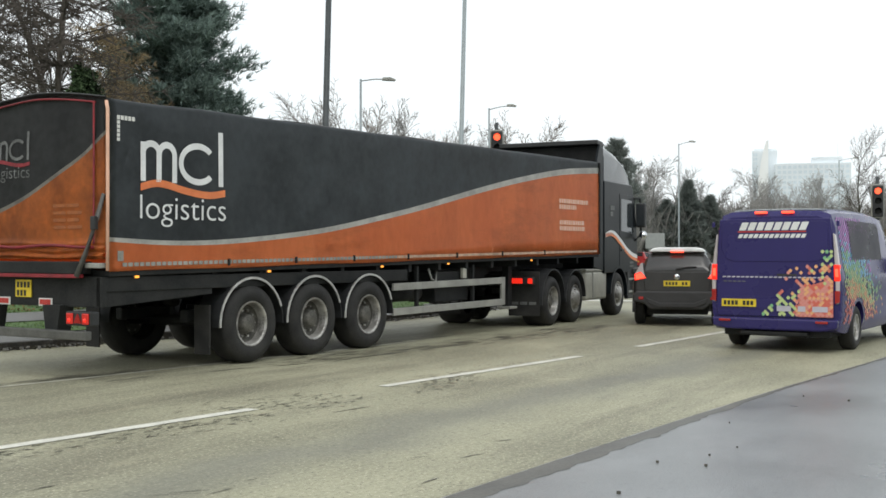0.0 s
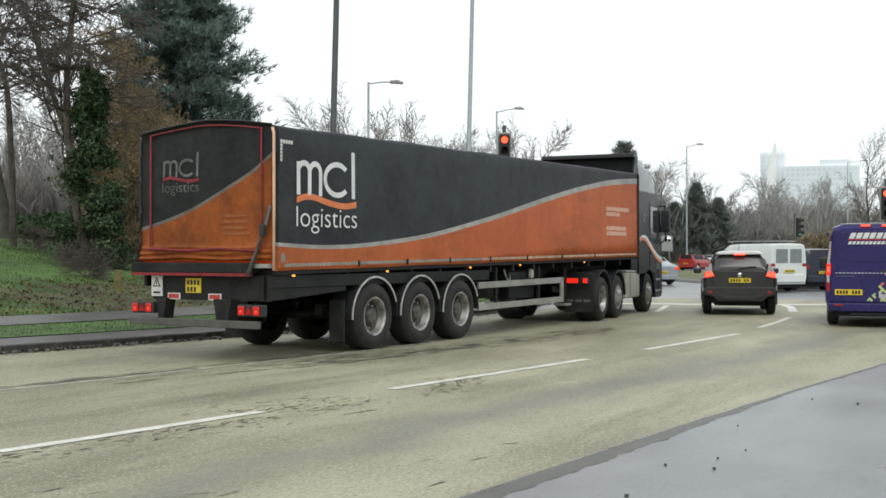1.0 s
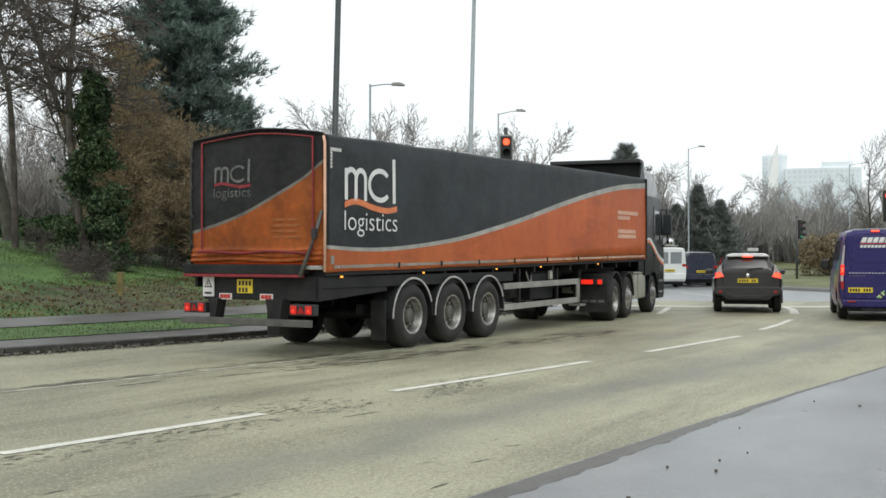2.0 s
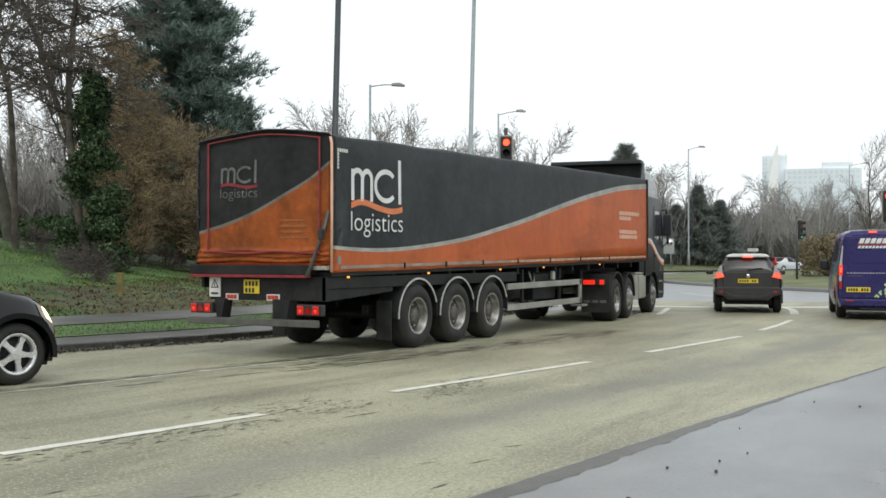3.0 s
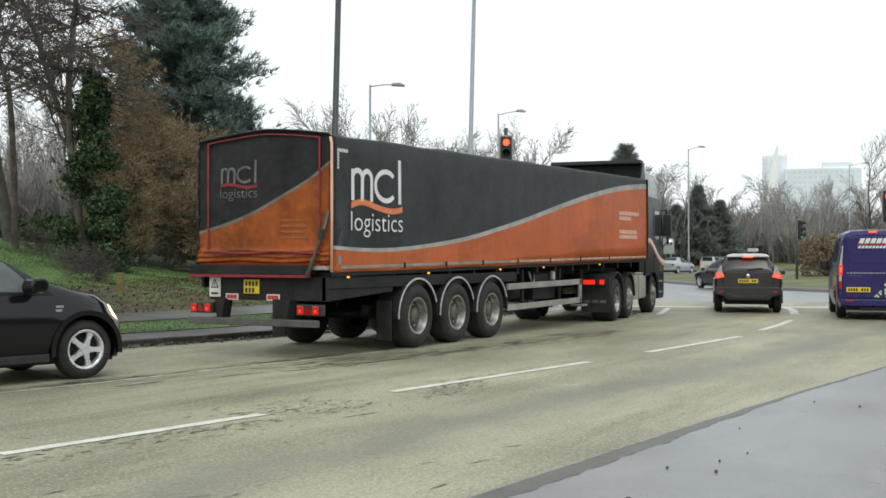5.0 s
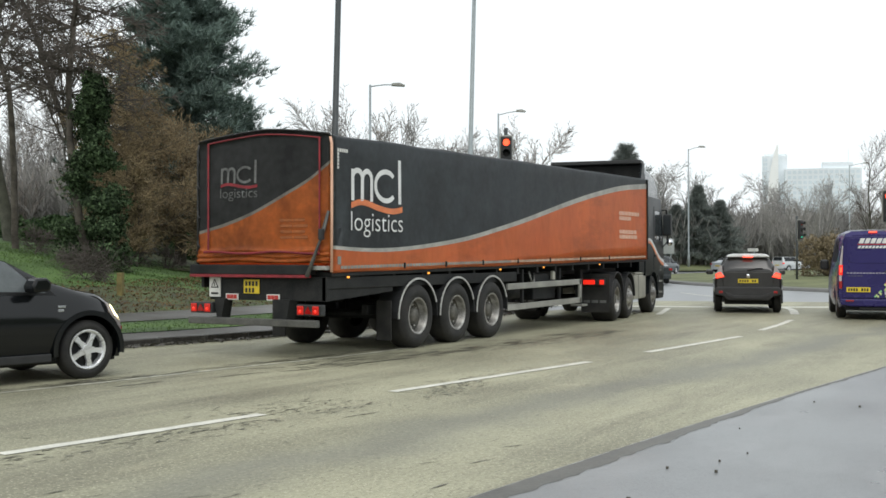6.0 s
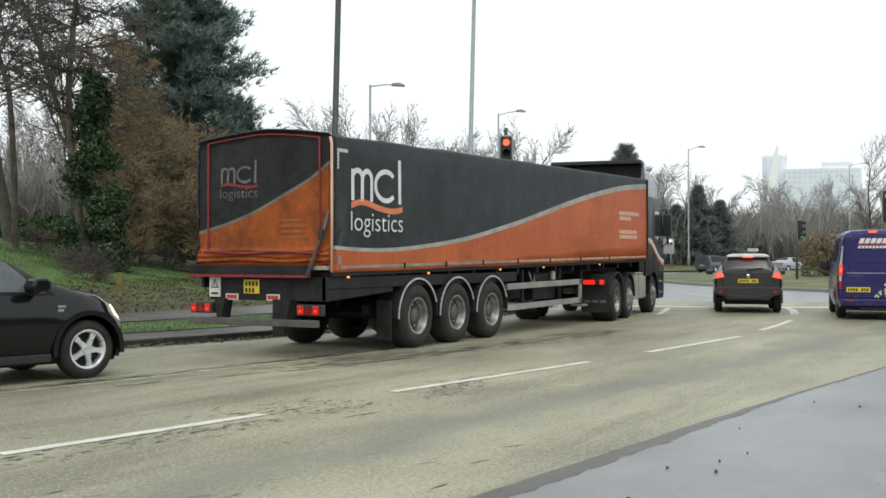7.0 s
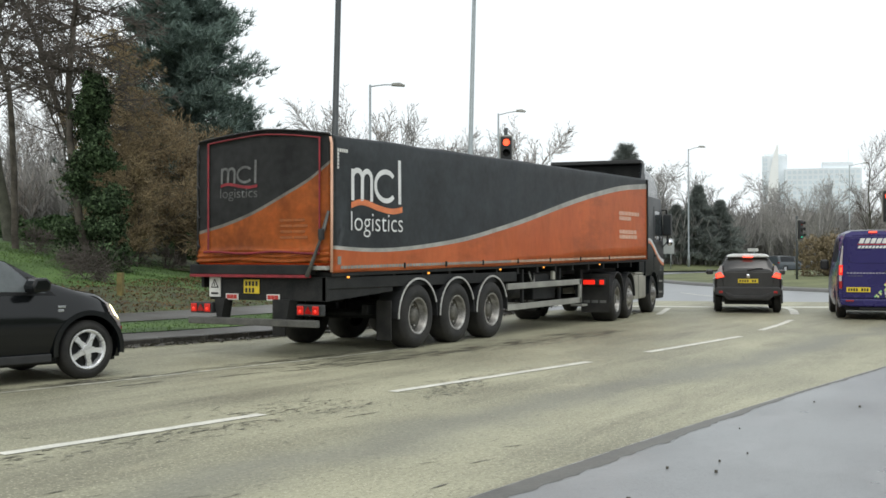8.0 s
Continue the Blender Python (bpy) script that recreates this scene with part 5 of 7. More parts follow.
def build_hatchback():
    """Small dark crossover, seen from behind. Origin: middle of the tail on the road."""
    c = empty("hatchback", pose(1.73, 16.65, 0, 0, 0, 16), "dark brown compact crossover with brake lights lit", "car")
    st = [(0.0, 0.80, 0.52, 0.98, 0.72, 1.12, 0.62), (0.05, 0.86, 0.5, 1.0, 0.79, 1.22, 0.6), (0.22, 0.9, 0.47, 1.02, 0.79, 1.47, 0.55), (0.5, 0.905, 0.32, 1.03, 0.78, 1.545, 0.5),
          (1.2, 0.89, 0.24, 1.02, 0.79, 1.565, 0.53), (2.0, 0.88, 0.22, 0.98, 0.8, 1.57, 0.56), (2.6, 0.88, 0.22, 0.97, 0.81, 1.50, 0.56), (3.1, 0.885, 0.22, 0.97, 0.81, 1.1, 0.7), (3.6, 0.88, 0.24, 0.92, 0.78, 0.98, 0.62),
          (3.98, 0.8, 0.3, 0.75, 0.68, 0.82, 0.5), (4.1, 0.6, 0.36, 0.66, 0.52, 0.7, 0.4)]
    body = hull(st)
    ob = part("body", body.skin(), "hatch_body", c)
    carve(ob, [tube([(-1.3, y, 0.34), (1.3, y, 0.34)], 0.4, 28) for y in (0.72, 3.25)])
    soften(ob, 0.04, 2, 35)
    # rear window on the raked hatch; roof and spoiler carry a painted-on sky sheen
    part("rear_window", prism([(-0.54, 1.06), (0.54, 1.06), (0.66, 1.11), (0.64, 1.2), (0.53, 1.43), (0.45, 1.49), (-0.45, 1.49), (-0.53, 1.43), (-0.64, 1.2), (-0.66, 1.11)], -0.002, 0.006, "Y", 0.0), "glass", c).matrix_basis = pose(0, -0.36, -0.02, -23.5) @ pose(0, 0, 0.09)
    part("tailgate", prism([(-0.62, 0.66), (0.62, 0.66), (0.66, 0.98), (0.6, 1.09), (-0.6, 1.09), (-0.66, 0.98)], -0.03, 0.05, "Y", 0.012), "hatch_body", c)
    part("spoiler", prism([(-0.56, 1.485), (0.56, 1.485), (0.5, 1.55), (0.38, 1.575), (-0.38, 1.575), (-0.5, 1.55)], 0.12, 0.5, "Y", 0.022), "roof_silver", c, "roof edge spoiler with sky sheen painted in")
    part("roof_panel", body.patch(2.9, 6.0, 7.6, 11.4, 0.012), "roof_silver", c, "roof panel with sky sheen painted in")
    brake = part("high_brake_lamp", box((-0.13, 0.09, 1.47), (0.13, 0.14, 1.5), 0.008), "lens_red_core", c, "lit high brake lamp")
    part("aerial", tube([(0, 0.62, 1.56), (0, 0.42, 1.72)], 0.006, 5), "guard_grey", c)
    part("wiper", tube([(-0.02, -0.06, 1.13), (0.2, -0.01, 1.18), (0.38, 0.01, 1.185)], 0.02, 6), "guard_grey", c)
    part("badge", lathe([(0.001, 0.012), (0.045, 0.01), (0.055, 0.0)], 18, "Z"), "chrome", c, "round chrome badge").matrix_basis = pose(0, -0.032, 0.985, 90)
    plate = part("number_plate", box((-0.26, -0.047, 0.8), (0.26, -0.034, 0.91), 0.003), "yellow_plate", c, "yellow plate with plain dark bars")
    for k in range(7):
        if k != 4:
            part("plate_bar", box((-0.22 + k * 0.064, -0.051, 0.825), (-0.18 + k * 0.064, -0.048, 0.885)), "plate_bars", plate)
    part("rear_bumper", prism([(-0.85, 0.5), (-0.64, 0.45), (-0.52, 0.34), (0.52, 0.34), (0.64, 0.45), (0.85, 0.5), (0.87, 0.62), (0.79, 0.7), (-0.79, 0.7), (-0.87, 0.62)], -0.09, 0.22, "Y", 0.03), "hatch_plastic", c, "grey plastic rear bumper")
    part("bumper_crease", prism([(-0.6, 0.57), (-0.34, 0.47), (0.34, 0.47), (0.6, 0.57), (0.56, 0.46), (0.36, 0.38), (-0.36, 0.38), (-0.56, 0.46)], -0.115, -0.06, "Y", 0.012), "hatch_plastic", c)
    for s in (-1, 1):
        lamp = part("tail_lamp", prism([(s * 0.62, 0.985), (s * 0.82, 0.93), (s * 0.84, 1.03), (s * 0.78, 1.12), (s * 0.72, 1.25), (s * 0.67, 1.27), (s * 0.655, 1.1)], -0.035, 0.24, "Y", 0.015), "lens_clear", c, "boomerang tail lamp, lit")
        part("lens", prism([(s * 0.6, 0.96), (s * 0.83, 0.91), (s * 0.84, 1.04), (s * 0.71, 1.09)], -0.042, -0.01, "Y", 0.008), "lens_red_lit", lamp, "lit red lens")
        part("bulb", prism([(s * 0.615, 0.968), (s * 0.81, 0.925), (s * 0.82, 1.03), (s * 0.71, 1.07)], -0.05, -0.03, "Y", 0.006), "lens_red_core", lamp)
        part("fog_reflector", box((s * 0.7 - 0.05, -0.1, 0.53), (s * 0.7 + 0.05, -0.08, 0.59), 0.008), "lens_red", c)
        part("arch_trim", arc_guard(0.72, 0.34, 0.4, 0.47, min(s * 0.84, s * 0.9), max(s * 0.84, s * 0.9), -10, 190), "hatch_plastic", c)
        part("arch_trim", arc_guard(3.25, 0.34, 0.4, 0.47, min(s * 0.84, s * 0.9), max(s * 0.84, s * 0.9), -10, 190), "hatch_plastic", c)
        part("door_mirror", box((s * 1.0 - 0.1, 2.55, 0.98), (s * 1.0 + 0.1, 2.68, 1.13), 0.04), "hatch_body", c)
        lo, hi = (4.2, 6.9) if s < 0 else (12.1, 14.8)
        part("side_pane", body.patch(2.9, 4.4, lo, hi), "glass", c)
        part("side_pane", body.patch(4.5, 6.5, lo, hi), "glass", c)
    part("underbody", box((-0.6, 0.3, 0.22), (0.6, 3.9, 0.5), 0.02), "chassis", c)
    rows = wheel_set(c, [(s * 0.87, y) for y in (0.72, 3.25) for s in (1, -1)], 0.34, 0.21, 0.22, "car", "alloy")
    return c, rows


def build_panel_van():
    """Purple panel van with a printed mosaic. Origin: middle of the tail on the road."""
    H = 2.14
    c = empty("panel_van", pose(5.5, 14.4, 0, 0, 0, 13), "purple blue panel van with multicoloured mosaic print, brake lights lit", "van")
    st = [(0.0, 0.955, 0.36, 1.2, 0.945, 2.02, 0.80), (0.06, 0.98, 0.32, 1.2, 0.965, 2.1, 0.83), (0.4, 0.99, 0.28, 1.2, 0.97, 2.13, 0.84), (1.5, 0.995, 0.27, 1.2, 0.975, 2.14, 0.85), (2.6, 0.995, 0.27, 1.2, 0.975, 2.13, 0.85),
          (3.3, 0.99, 0.27, 1.18, 0.965, 2.08, 0.83), (3.9, 0.985, 0.28, 1.12, 0.95, 1.72, 0.78), (4.25, 0.97, 0.3, 1.06, 0.92, 1.22, 0.8), (4.75, 0.9, 0.34, 0.85, 0.82, 0.95, 0.64), (4.95, 0.7, 0.4, 0.7, 0.62, 0.75, 0.5)]
    body = hull(st)
    ob = part("body", body.skin(), "van_body", c)
    carve(ob, [tube([(-1.4, y, 0.34), (1.4, y, 0.34)], 0.4, 28) for y in (0.98, 3.95)])
    soften(ob, 0.05, 3, 35)
    gate = part("tailgate", prism([(-0.87, 0.52), (0.87, 0.52), (0.87, 1.25), (0.825, 1.98), (-0.825, 1.98), (-0.87, 1.25)], -0.03, 0.02, "Y", 0.012), "van_body", c)
    part("upper_panel", prism([(-0.62, 1.34), (0.62, 1.34), (0.72, 1.39), (0.8, 1.52), (0.79, 1.9), (0.74, 1.94), (-0.74, 1.94), (-0.79, 1.9), (-0.8, 1.52), (-0.72, 1.39)], -0.037, -0.026, "Y", 0.008), "van_body", gate)
    part("grab_recess", box((0.05, -0.038, 1.13), (0.34, -0.028, 1.16), 0.003), "guard_grey", gate)
    for s in (-1, 1):
        lamp = part("tail_lamp", prism([(s * 0.9, 0.72), (s * 0.95, 0.74), (s * 0.955, 1.22), (s * 0.885, 1.74), (s * 0.855, 1.76), (s * 0.885, 1.2)], -0.018, 0.14, "Y", 0.012), "lens_clear", c, "tall tail lamp, lit red")
        part("lens", prism([(s * 0.875, 1.06), (s * 0.958, 1.06), (s * 0.95, 1.3), (s * 0.868, 1.3)], -0.03, 0.1, "Y", 0.01), "lens_red_lit", lamp, "lit red lens")
        part("bulb", prism([(s * 0.89, 1.12), (s * 0.94, 1.12), (s * 0.935, 1.24), (s * 0.885, 1.24)], -0.036, -0.02, "Y", 0.008), "lens_red_core", lamp)
        part("lens", prism([(s * 0.885, 0.73), (s * 0.952, 0.75), (s * 0.957, 0.92), (s * 0.882, 0.92)], -0.028, 0.1, "Y", 0.008), "lens_red", lamp, "red lower lens")
        part("high_brake_lamp", box((s * 0.2 - 0.09, -0.02, 2.06), (s * 0.2 + 0.09, 0.04, 2.095), 0.008), "lens_red_core", c, "lit high brake lamp")
        part("fog_reflector", box((s * 0.72 - 0.09, -0.12, 0.44), (s * 0.72 + 0.09, -0.1, 0.475), 0.006), "lens_red", c)
        arm = part("door_mirror", box((s * 1.1 - 0.11, 3.62, 1.15), (s * 1.1 + 0.11, 3.78, 1.42), 0.05), "guard_grey", c, "black door mirror")
        part("hinge", box((s * 0.93 - 0.02, -0.02, 1.86), (s * 0.93 + 0.02, 0.02, 1.94), 0.008), "van_body", c)
        part("side_pane", body.patch(5.1, 6.5, 4.15 if s < 0 else 12.2, 6.9 if s < 0 else 14.85), "glass", c)
        part("dark_panel", body.patch(2.3, 4.2, 4.5 if s < 0 else 12.6, 6.4 if s < 0 else 14.5, 0.01), "van_dark", c, "dark glossy side panel")
    # The roof's wet sky sheen is painted on as a silver panel.
    part("roof_panel", body.patch(1.2, 4.9, 8.0, 11.0, 0.014), "silver_body", c, "roof panel in silver for painted sky sheen")
    part("rear_bumper", prism([(-0.92, 0.36), (-0.7, 0.32), (0.7, 0.32), (0.92, 0.36), (0.94, 0.5), (-0.94, 0.5)], -0.08, 0.2, "Y", 0.03), "van_body", c)
    part("tow_bar", box((-0.5, -0.06, 0.24), (0.5, 0.1, 0.3), 0.015), "chassis", c)
    plate = part("number_plate", box((-0.79, -0.05, 0.66), (-0.26, -0.037, 0.775), 0.003), "yellow_plate", c, "yellow plate with plain dark bars")
    for k in range(8):
        if k != 4:
            part("plate_bar", box((-0.755 + k * 0.059, -0.054, 0.685), (-0.715 + k * 0.059, -0.051, 0.75)), "plate_bars", plate)
    part("plate_surround", prism([(-0.82, 0.63), (0.05, 0.63), (0.0, 0.82), (-0.82, 0.82)], -0.037, -0.0305, "Y", 0.002), "van_body", c)
    # two rows of plain slanted silver blocks over a red line, small rows of print
    bars(c, "name_block", -0.52, 0.5, -0.041, 1.81, 1.93, "print_white", 8, 0.2, 0.05)
    part("red_line", box((-0.54, -0.044, 1.78), (0.48, -0.037, 1.798)), "red_print", c)
    bars(c, "name_block", -0.54, 0.48, -0.041, 1.695, 1.755, "print_white", 13, 0.25, 0.03)
    bars(c, "small_print", -0.78, 0.78, -0.036, 1.1, 1.12, "bar_print", 22, 0.3, 0.01)
    bars(c, "small_print", -0.76, -0.4, -0.036, 1.035, 1.05, "print_faded", 5, 0.3)
    # mosaic of small lozenges, thickening to the lower corner
    rnd = random.Random(4)
    hues = [material("mosaic_%s" % n, col, 0.4, vary=0.1) for n, col in (("green", (0.22, 0.48, 0.24)), ("lime", (0.5, 0.6, 0.26)), ("coral", (0.62, 0.17, 0.13)), ("peach", (0.78, 0.42, 0.2)), ("pink", (0.7, 0.28, 0.24)), ("red", (0.66, 0.14, 0.1)))]
    side_hues = hues + [material("mosaic_%s" % n, col, 0.4, vary=0.1) for n, col in (("sky", (0.2, 0.5, 0.72)), ("violet", (0.45, 0.16, 0.5)))]
    shared = {}
    step = 0.062
    part("coral_panel", prism([(0.36, 0.53), (0.865, 0.53), (0.865, 1.06), (0.74, 1.06), (0.56, 1.0), (0.42, 0.85), (0.36, 0.7)], -0.0345, -0.0308, "Y"), hues[2], c, "coral print panel under the mosaic")
    for i in range(34):
        for j in range(17):
            x, z = 0.84 - i * step / 2, 0.56 + j * step + (step / 2 if i % 2 else 0)
            d = (0.86 - x) / 1.05 + (z - 0.54) / 1.05
            full = x > 0.4 and z < 1.0
            if z > 1.52 or d > 1.02 + 0.5 * noise.noise((x * 7, z * 7, 2.0)) or (not full and noise.noise((x * 16, z * 16, 5.0)) < -0.05 + 0.25 * (d - 0.6)):
                continue
            k = rnd.choice((3, 4, 5, 4)) if full else (rnd.choice((0, 1, 1)) if (x < 0.3 and z < 0.85) or z > 1.3 else rnd.choice((3, 4, 2, 3, 1)))
            if k not in shared:
                ob_ = part("mosaic_tile", prism([(-0.029, 0), (-0.008, -0.027), (0.008, -0.027), (0.029, 0), (0.008, 0.027), (-0.008, 0.027)], -0.003, 0.0, "Y"), hues[k], c)
                shared[k] = ob_.data
            else:
                ob_ = new("mosaic_tile", shared[k])
                ob_.parent = c
            ob_.matrix_basis = pose(x, -0.0395, z)
    for x0, x1 in ((0.05, 0.26), (0.36, 0.47), (0.57, 0.79)):
        part("sticker", box((x0, -0.048, 0.605), (x1, -0.0435, 0.685), 0.002), "bar_print", c, "small pale sticker")
    # side mosaic: one sheet of loose lozenges following the flank
    for s in (1, -1):
        bmm = bmesh.new()
        for i in range(62):
            for j in range(26):
                y, z = 0.2 + i * 0.06, 0.45 + j * 0.06 + (0.03 if i % 2 else 0)
                band = abs((y - 0.35) - (2.0 - z) * 0.55)
                if math.hypot(y - 0.98, z - 0.34) < 0.46 or rnd.random() > 1.25 - band * 0.75:
                    continue
                u = np.interp(y, [q[0] for q in st], range(len(st)))
                best = min(np.linspace(11.5, 18.9, 90), key=lambda q: abs(body.at(u, q)[2] - z))
                x = body.at(u, best)[0] + 0.006
                vs = [bmm.verts.new((s * x, y + a * 0.034, z + b * 0.034)) for a, b in ((-1, 0), (0, -1), (1, 0), (0, 1))]
                f = bmm.faces.new(vs)
                hue = (z - 0.45) / 1.55 + (y - 0.2) * 0.12 + rnd.uniform(-0.12, 0.12)
                f.material_index = (5, 2, 3, 1, 0, 6, 7, 7)[int(min(max(hue, 0), 0.99) * 8)]
        tagged(part("side_mosaic", bmm, side_hues, c, "sheet of small multicoloured lozenges"), kind="stuff")
    part("underbody", box((-0.8, 0.1, 0.22), (0.8, 4.6, 0.5), 0.02), "chassis", c)
    rows = wheel_set(c, [(s * 0.96, y) for y in (0.98, 3.95) for s in (1, -1)], 0.34, 0.22, 0.2, "car", "rim")
    return c, rows


def build_crossover():
    """Black crossover that rolls up behind. Origin: where its front right tyre stands."""
    c = empty("crossover_car", pose(-1.17, -3.6, 0, 0, 0, -11.5), "black family crossover with five-spoke alloy wheels", "car")
    # hull is built about the car's own middle line, 0.86 m left of the tyre's face
    st = [(-3.35, 0.75, 0.5, 1.0, 0.72, 1.1, 0.62), (-3.25, 0.86, 0.36, 1.06, 0.8, 1.32, 0.6), (-2.9, 0.89, 0.26, 1.07, 0.82, 1.56, 0.6), (-2.2, 0.9, 0.24, 1.06, 0.83, 1.61, 0.62), (-1.4, 0.9, 0.23, 1.05, 0.83, 1.6, 0.62),
          (-0.95, 0.9, 0.23, 1.05, 0.83, 1.46, 0.64), (-0.45, 0.9, 0.24, 1.04, 0.82, 1.2, 0.7), (-0.1, 0.9, 0.24, 1.01, 0.8, 1.09, 0.72), (0.3, 0.895, 0.25, 0.95, 0.78, 1.045, 0.66), (0.56, 0.88, 0.25, 0.87, 0.76, 0.985, 0.58), (0.74, 0.83, 0.24, 0.74, 0.7, 0.86, 0.54), (0.83, 0.72, 0.26, 0.62, 0.6, 0.72, 0.46), (0.87, 0.56, 0.3, 0.52, 0.46, 0.58, 0.36)]
    st = [((q[0] * 0.66 if q[0] > 0 else q[0]), *q[1:]) for q in st]
    body = hull(st)
    ox = -0.87
    body.r[:, :, 0] += ox
    ob = part("body", body.skin(), "suv_body", c)
    carve(ob, [tube([(ox - 1.3, y, 0.36), (ox + 1.3, y, 0.36)], 0.42, 32) for y in (0.0, -2.63)])
    soften(ob, 0.04, 3, 35)
    for s in (-1, 1):
        lo, hi = (4.2, 6.9) if s < 0 else (12.1, 14.8)
        wide = (lo - 0.25, hi + 0.15) if s < 0 else (lo - 0.15, hi + 0.25)
        part("window_frame", body.patch(2.0, (5.35, 6.15) if s > 0 else (6.15, 5.35), *wide, 0.004), "guard_grey", c, "black window surround")
        part("side_pane", body.patch(2.2, 4.0, lo, hi, 0.009), "glass_pale", c)
        part("side_pane", body.patch(4.12, (5.0, 5.85) if s > 0 else (5.85, 5.0), lo, hi, 0.009), "glass_pale", c)
        m = part("door_mirror", prism([(-0.83, 1.07), (-0.62, 1.09), (-0.6, 1.19), (-0.66, 1.25), (-0.8, 1.24), (-0.85, 1.15)], ox + s * 0.86 if s > 0 else ox - 1.1, ox + 1.1 if s > 0 else ox - 0.86, "X", 0.03), "suv_body", c)
        lamp = part("head_lamp", body.patch(8.5, 9.75, (13.9, 15.6) if s > 0 else (5.1, 3.4), (15.9, 17.0) if s > 0 else (3.1, 2.0), 0.012), "lens_clear", c, "swept clear headlamp, lit")
        part("lens", body.patch(8.85, 9.5, 14.9 if s > 0 else 3.0, 16.0 if s > 0 else 4.1, 0.02), "white_lit", lamp, "lit warm headlamp lens")
        part("indicator", body.patch(9.75, 9.95, 16.2 if s > 0 else 2.6, 16.5 if s > 0 else 2.9, 0.012), "lens_red", c)
        for y in (0.0, -2.63):
            xa, xb = sorted((ox + s * 0.85, ox + s * 0.912))
            part("arch_trim", arc_guard(y, 0.36, 0.42, 0.48, xa, xb, -8, 188, 24), "suv_body", c)
        part("sill_trim", box((ox + s * 0.885 - 0.02, -2.1, 0.24), (ox + s * 0.885 + 0.02, -0.5, 0.34), 0.012), "guard_grey", c)
        part("door_line", box((ox + s * 0.9 - 0.004, -1.35, 0.4), (ox + s * 0.9 + 0.0015, -1.34, 0.95)), "chassis", c)
        part("door_handle", box((ox + s * 0.9 - 0.01, -1.62, 0.86), (ox + s * 0.9 + 0.025, -1.42, 0.9), 0.008), "suv_body", c)
        for z, w in ((0.88, 0.1), (0.835, 0.08)):
            part("wing_badge", box((ox + s * 0.9 - 0.01, -0.42, z), (ox + s * 0.9 + 0.004, -0.42 + w, z + 0.028), 0.003), "chrome", c, "small bright badge")
    part("windscreen", body.patch(5.05, 6.9, 7.7, 11.3, 0.012), "glass", c)
    part("front_bumper", prism([(ox - 0.55, 0.24), (ox + 0.55, 0.24), (ox + 0.6, 0.5), (ox - 0.6, 0.5)], 0.38, 0.555, "Y", 0.05), "suv_body", c)
    part("grille", box((ox - 0.4, 0.5, 0.5), (ox + 0.4, 0.555, 0.66), 0.01), "chassis", c)
    part("underbody", box((ox - 0.75, -3.1, 0.2), (ox + 0.75, 0.45, 0.5), 0.02), "chassis", c)
    rows = wheel_set(c, [(ox + s * 0.87, y) for y in (0.0, -2.63) for s in (1, -1)], 0.36, 0.215, 0.24, "car", "alloy", True, ox)
    return c, rows


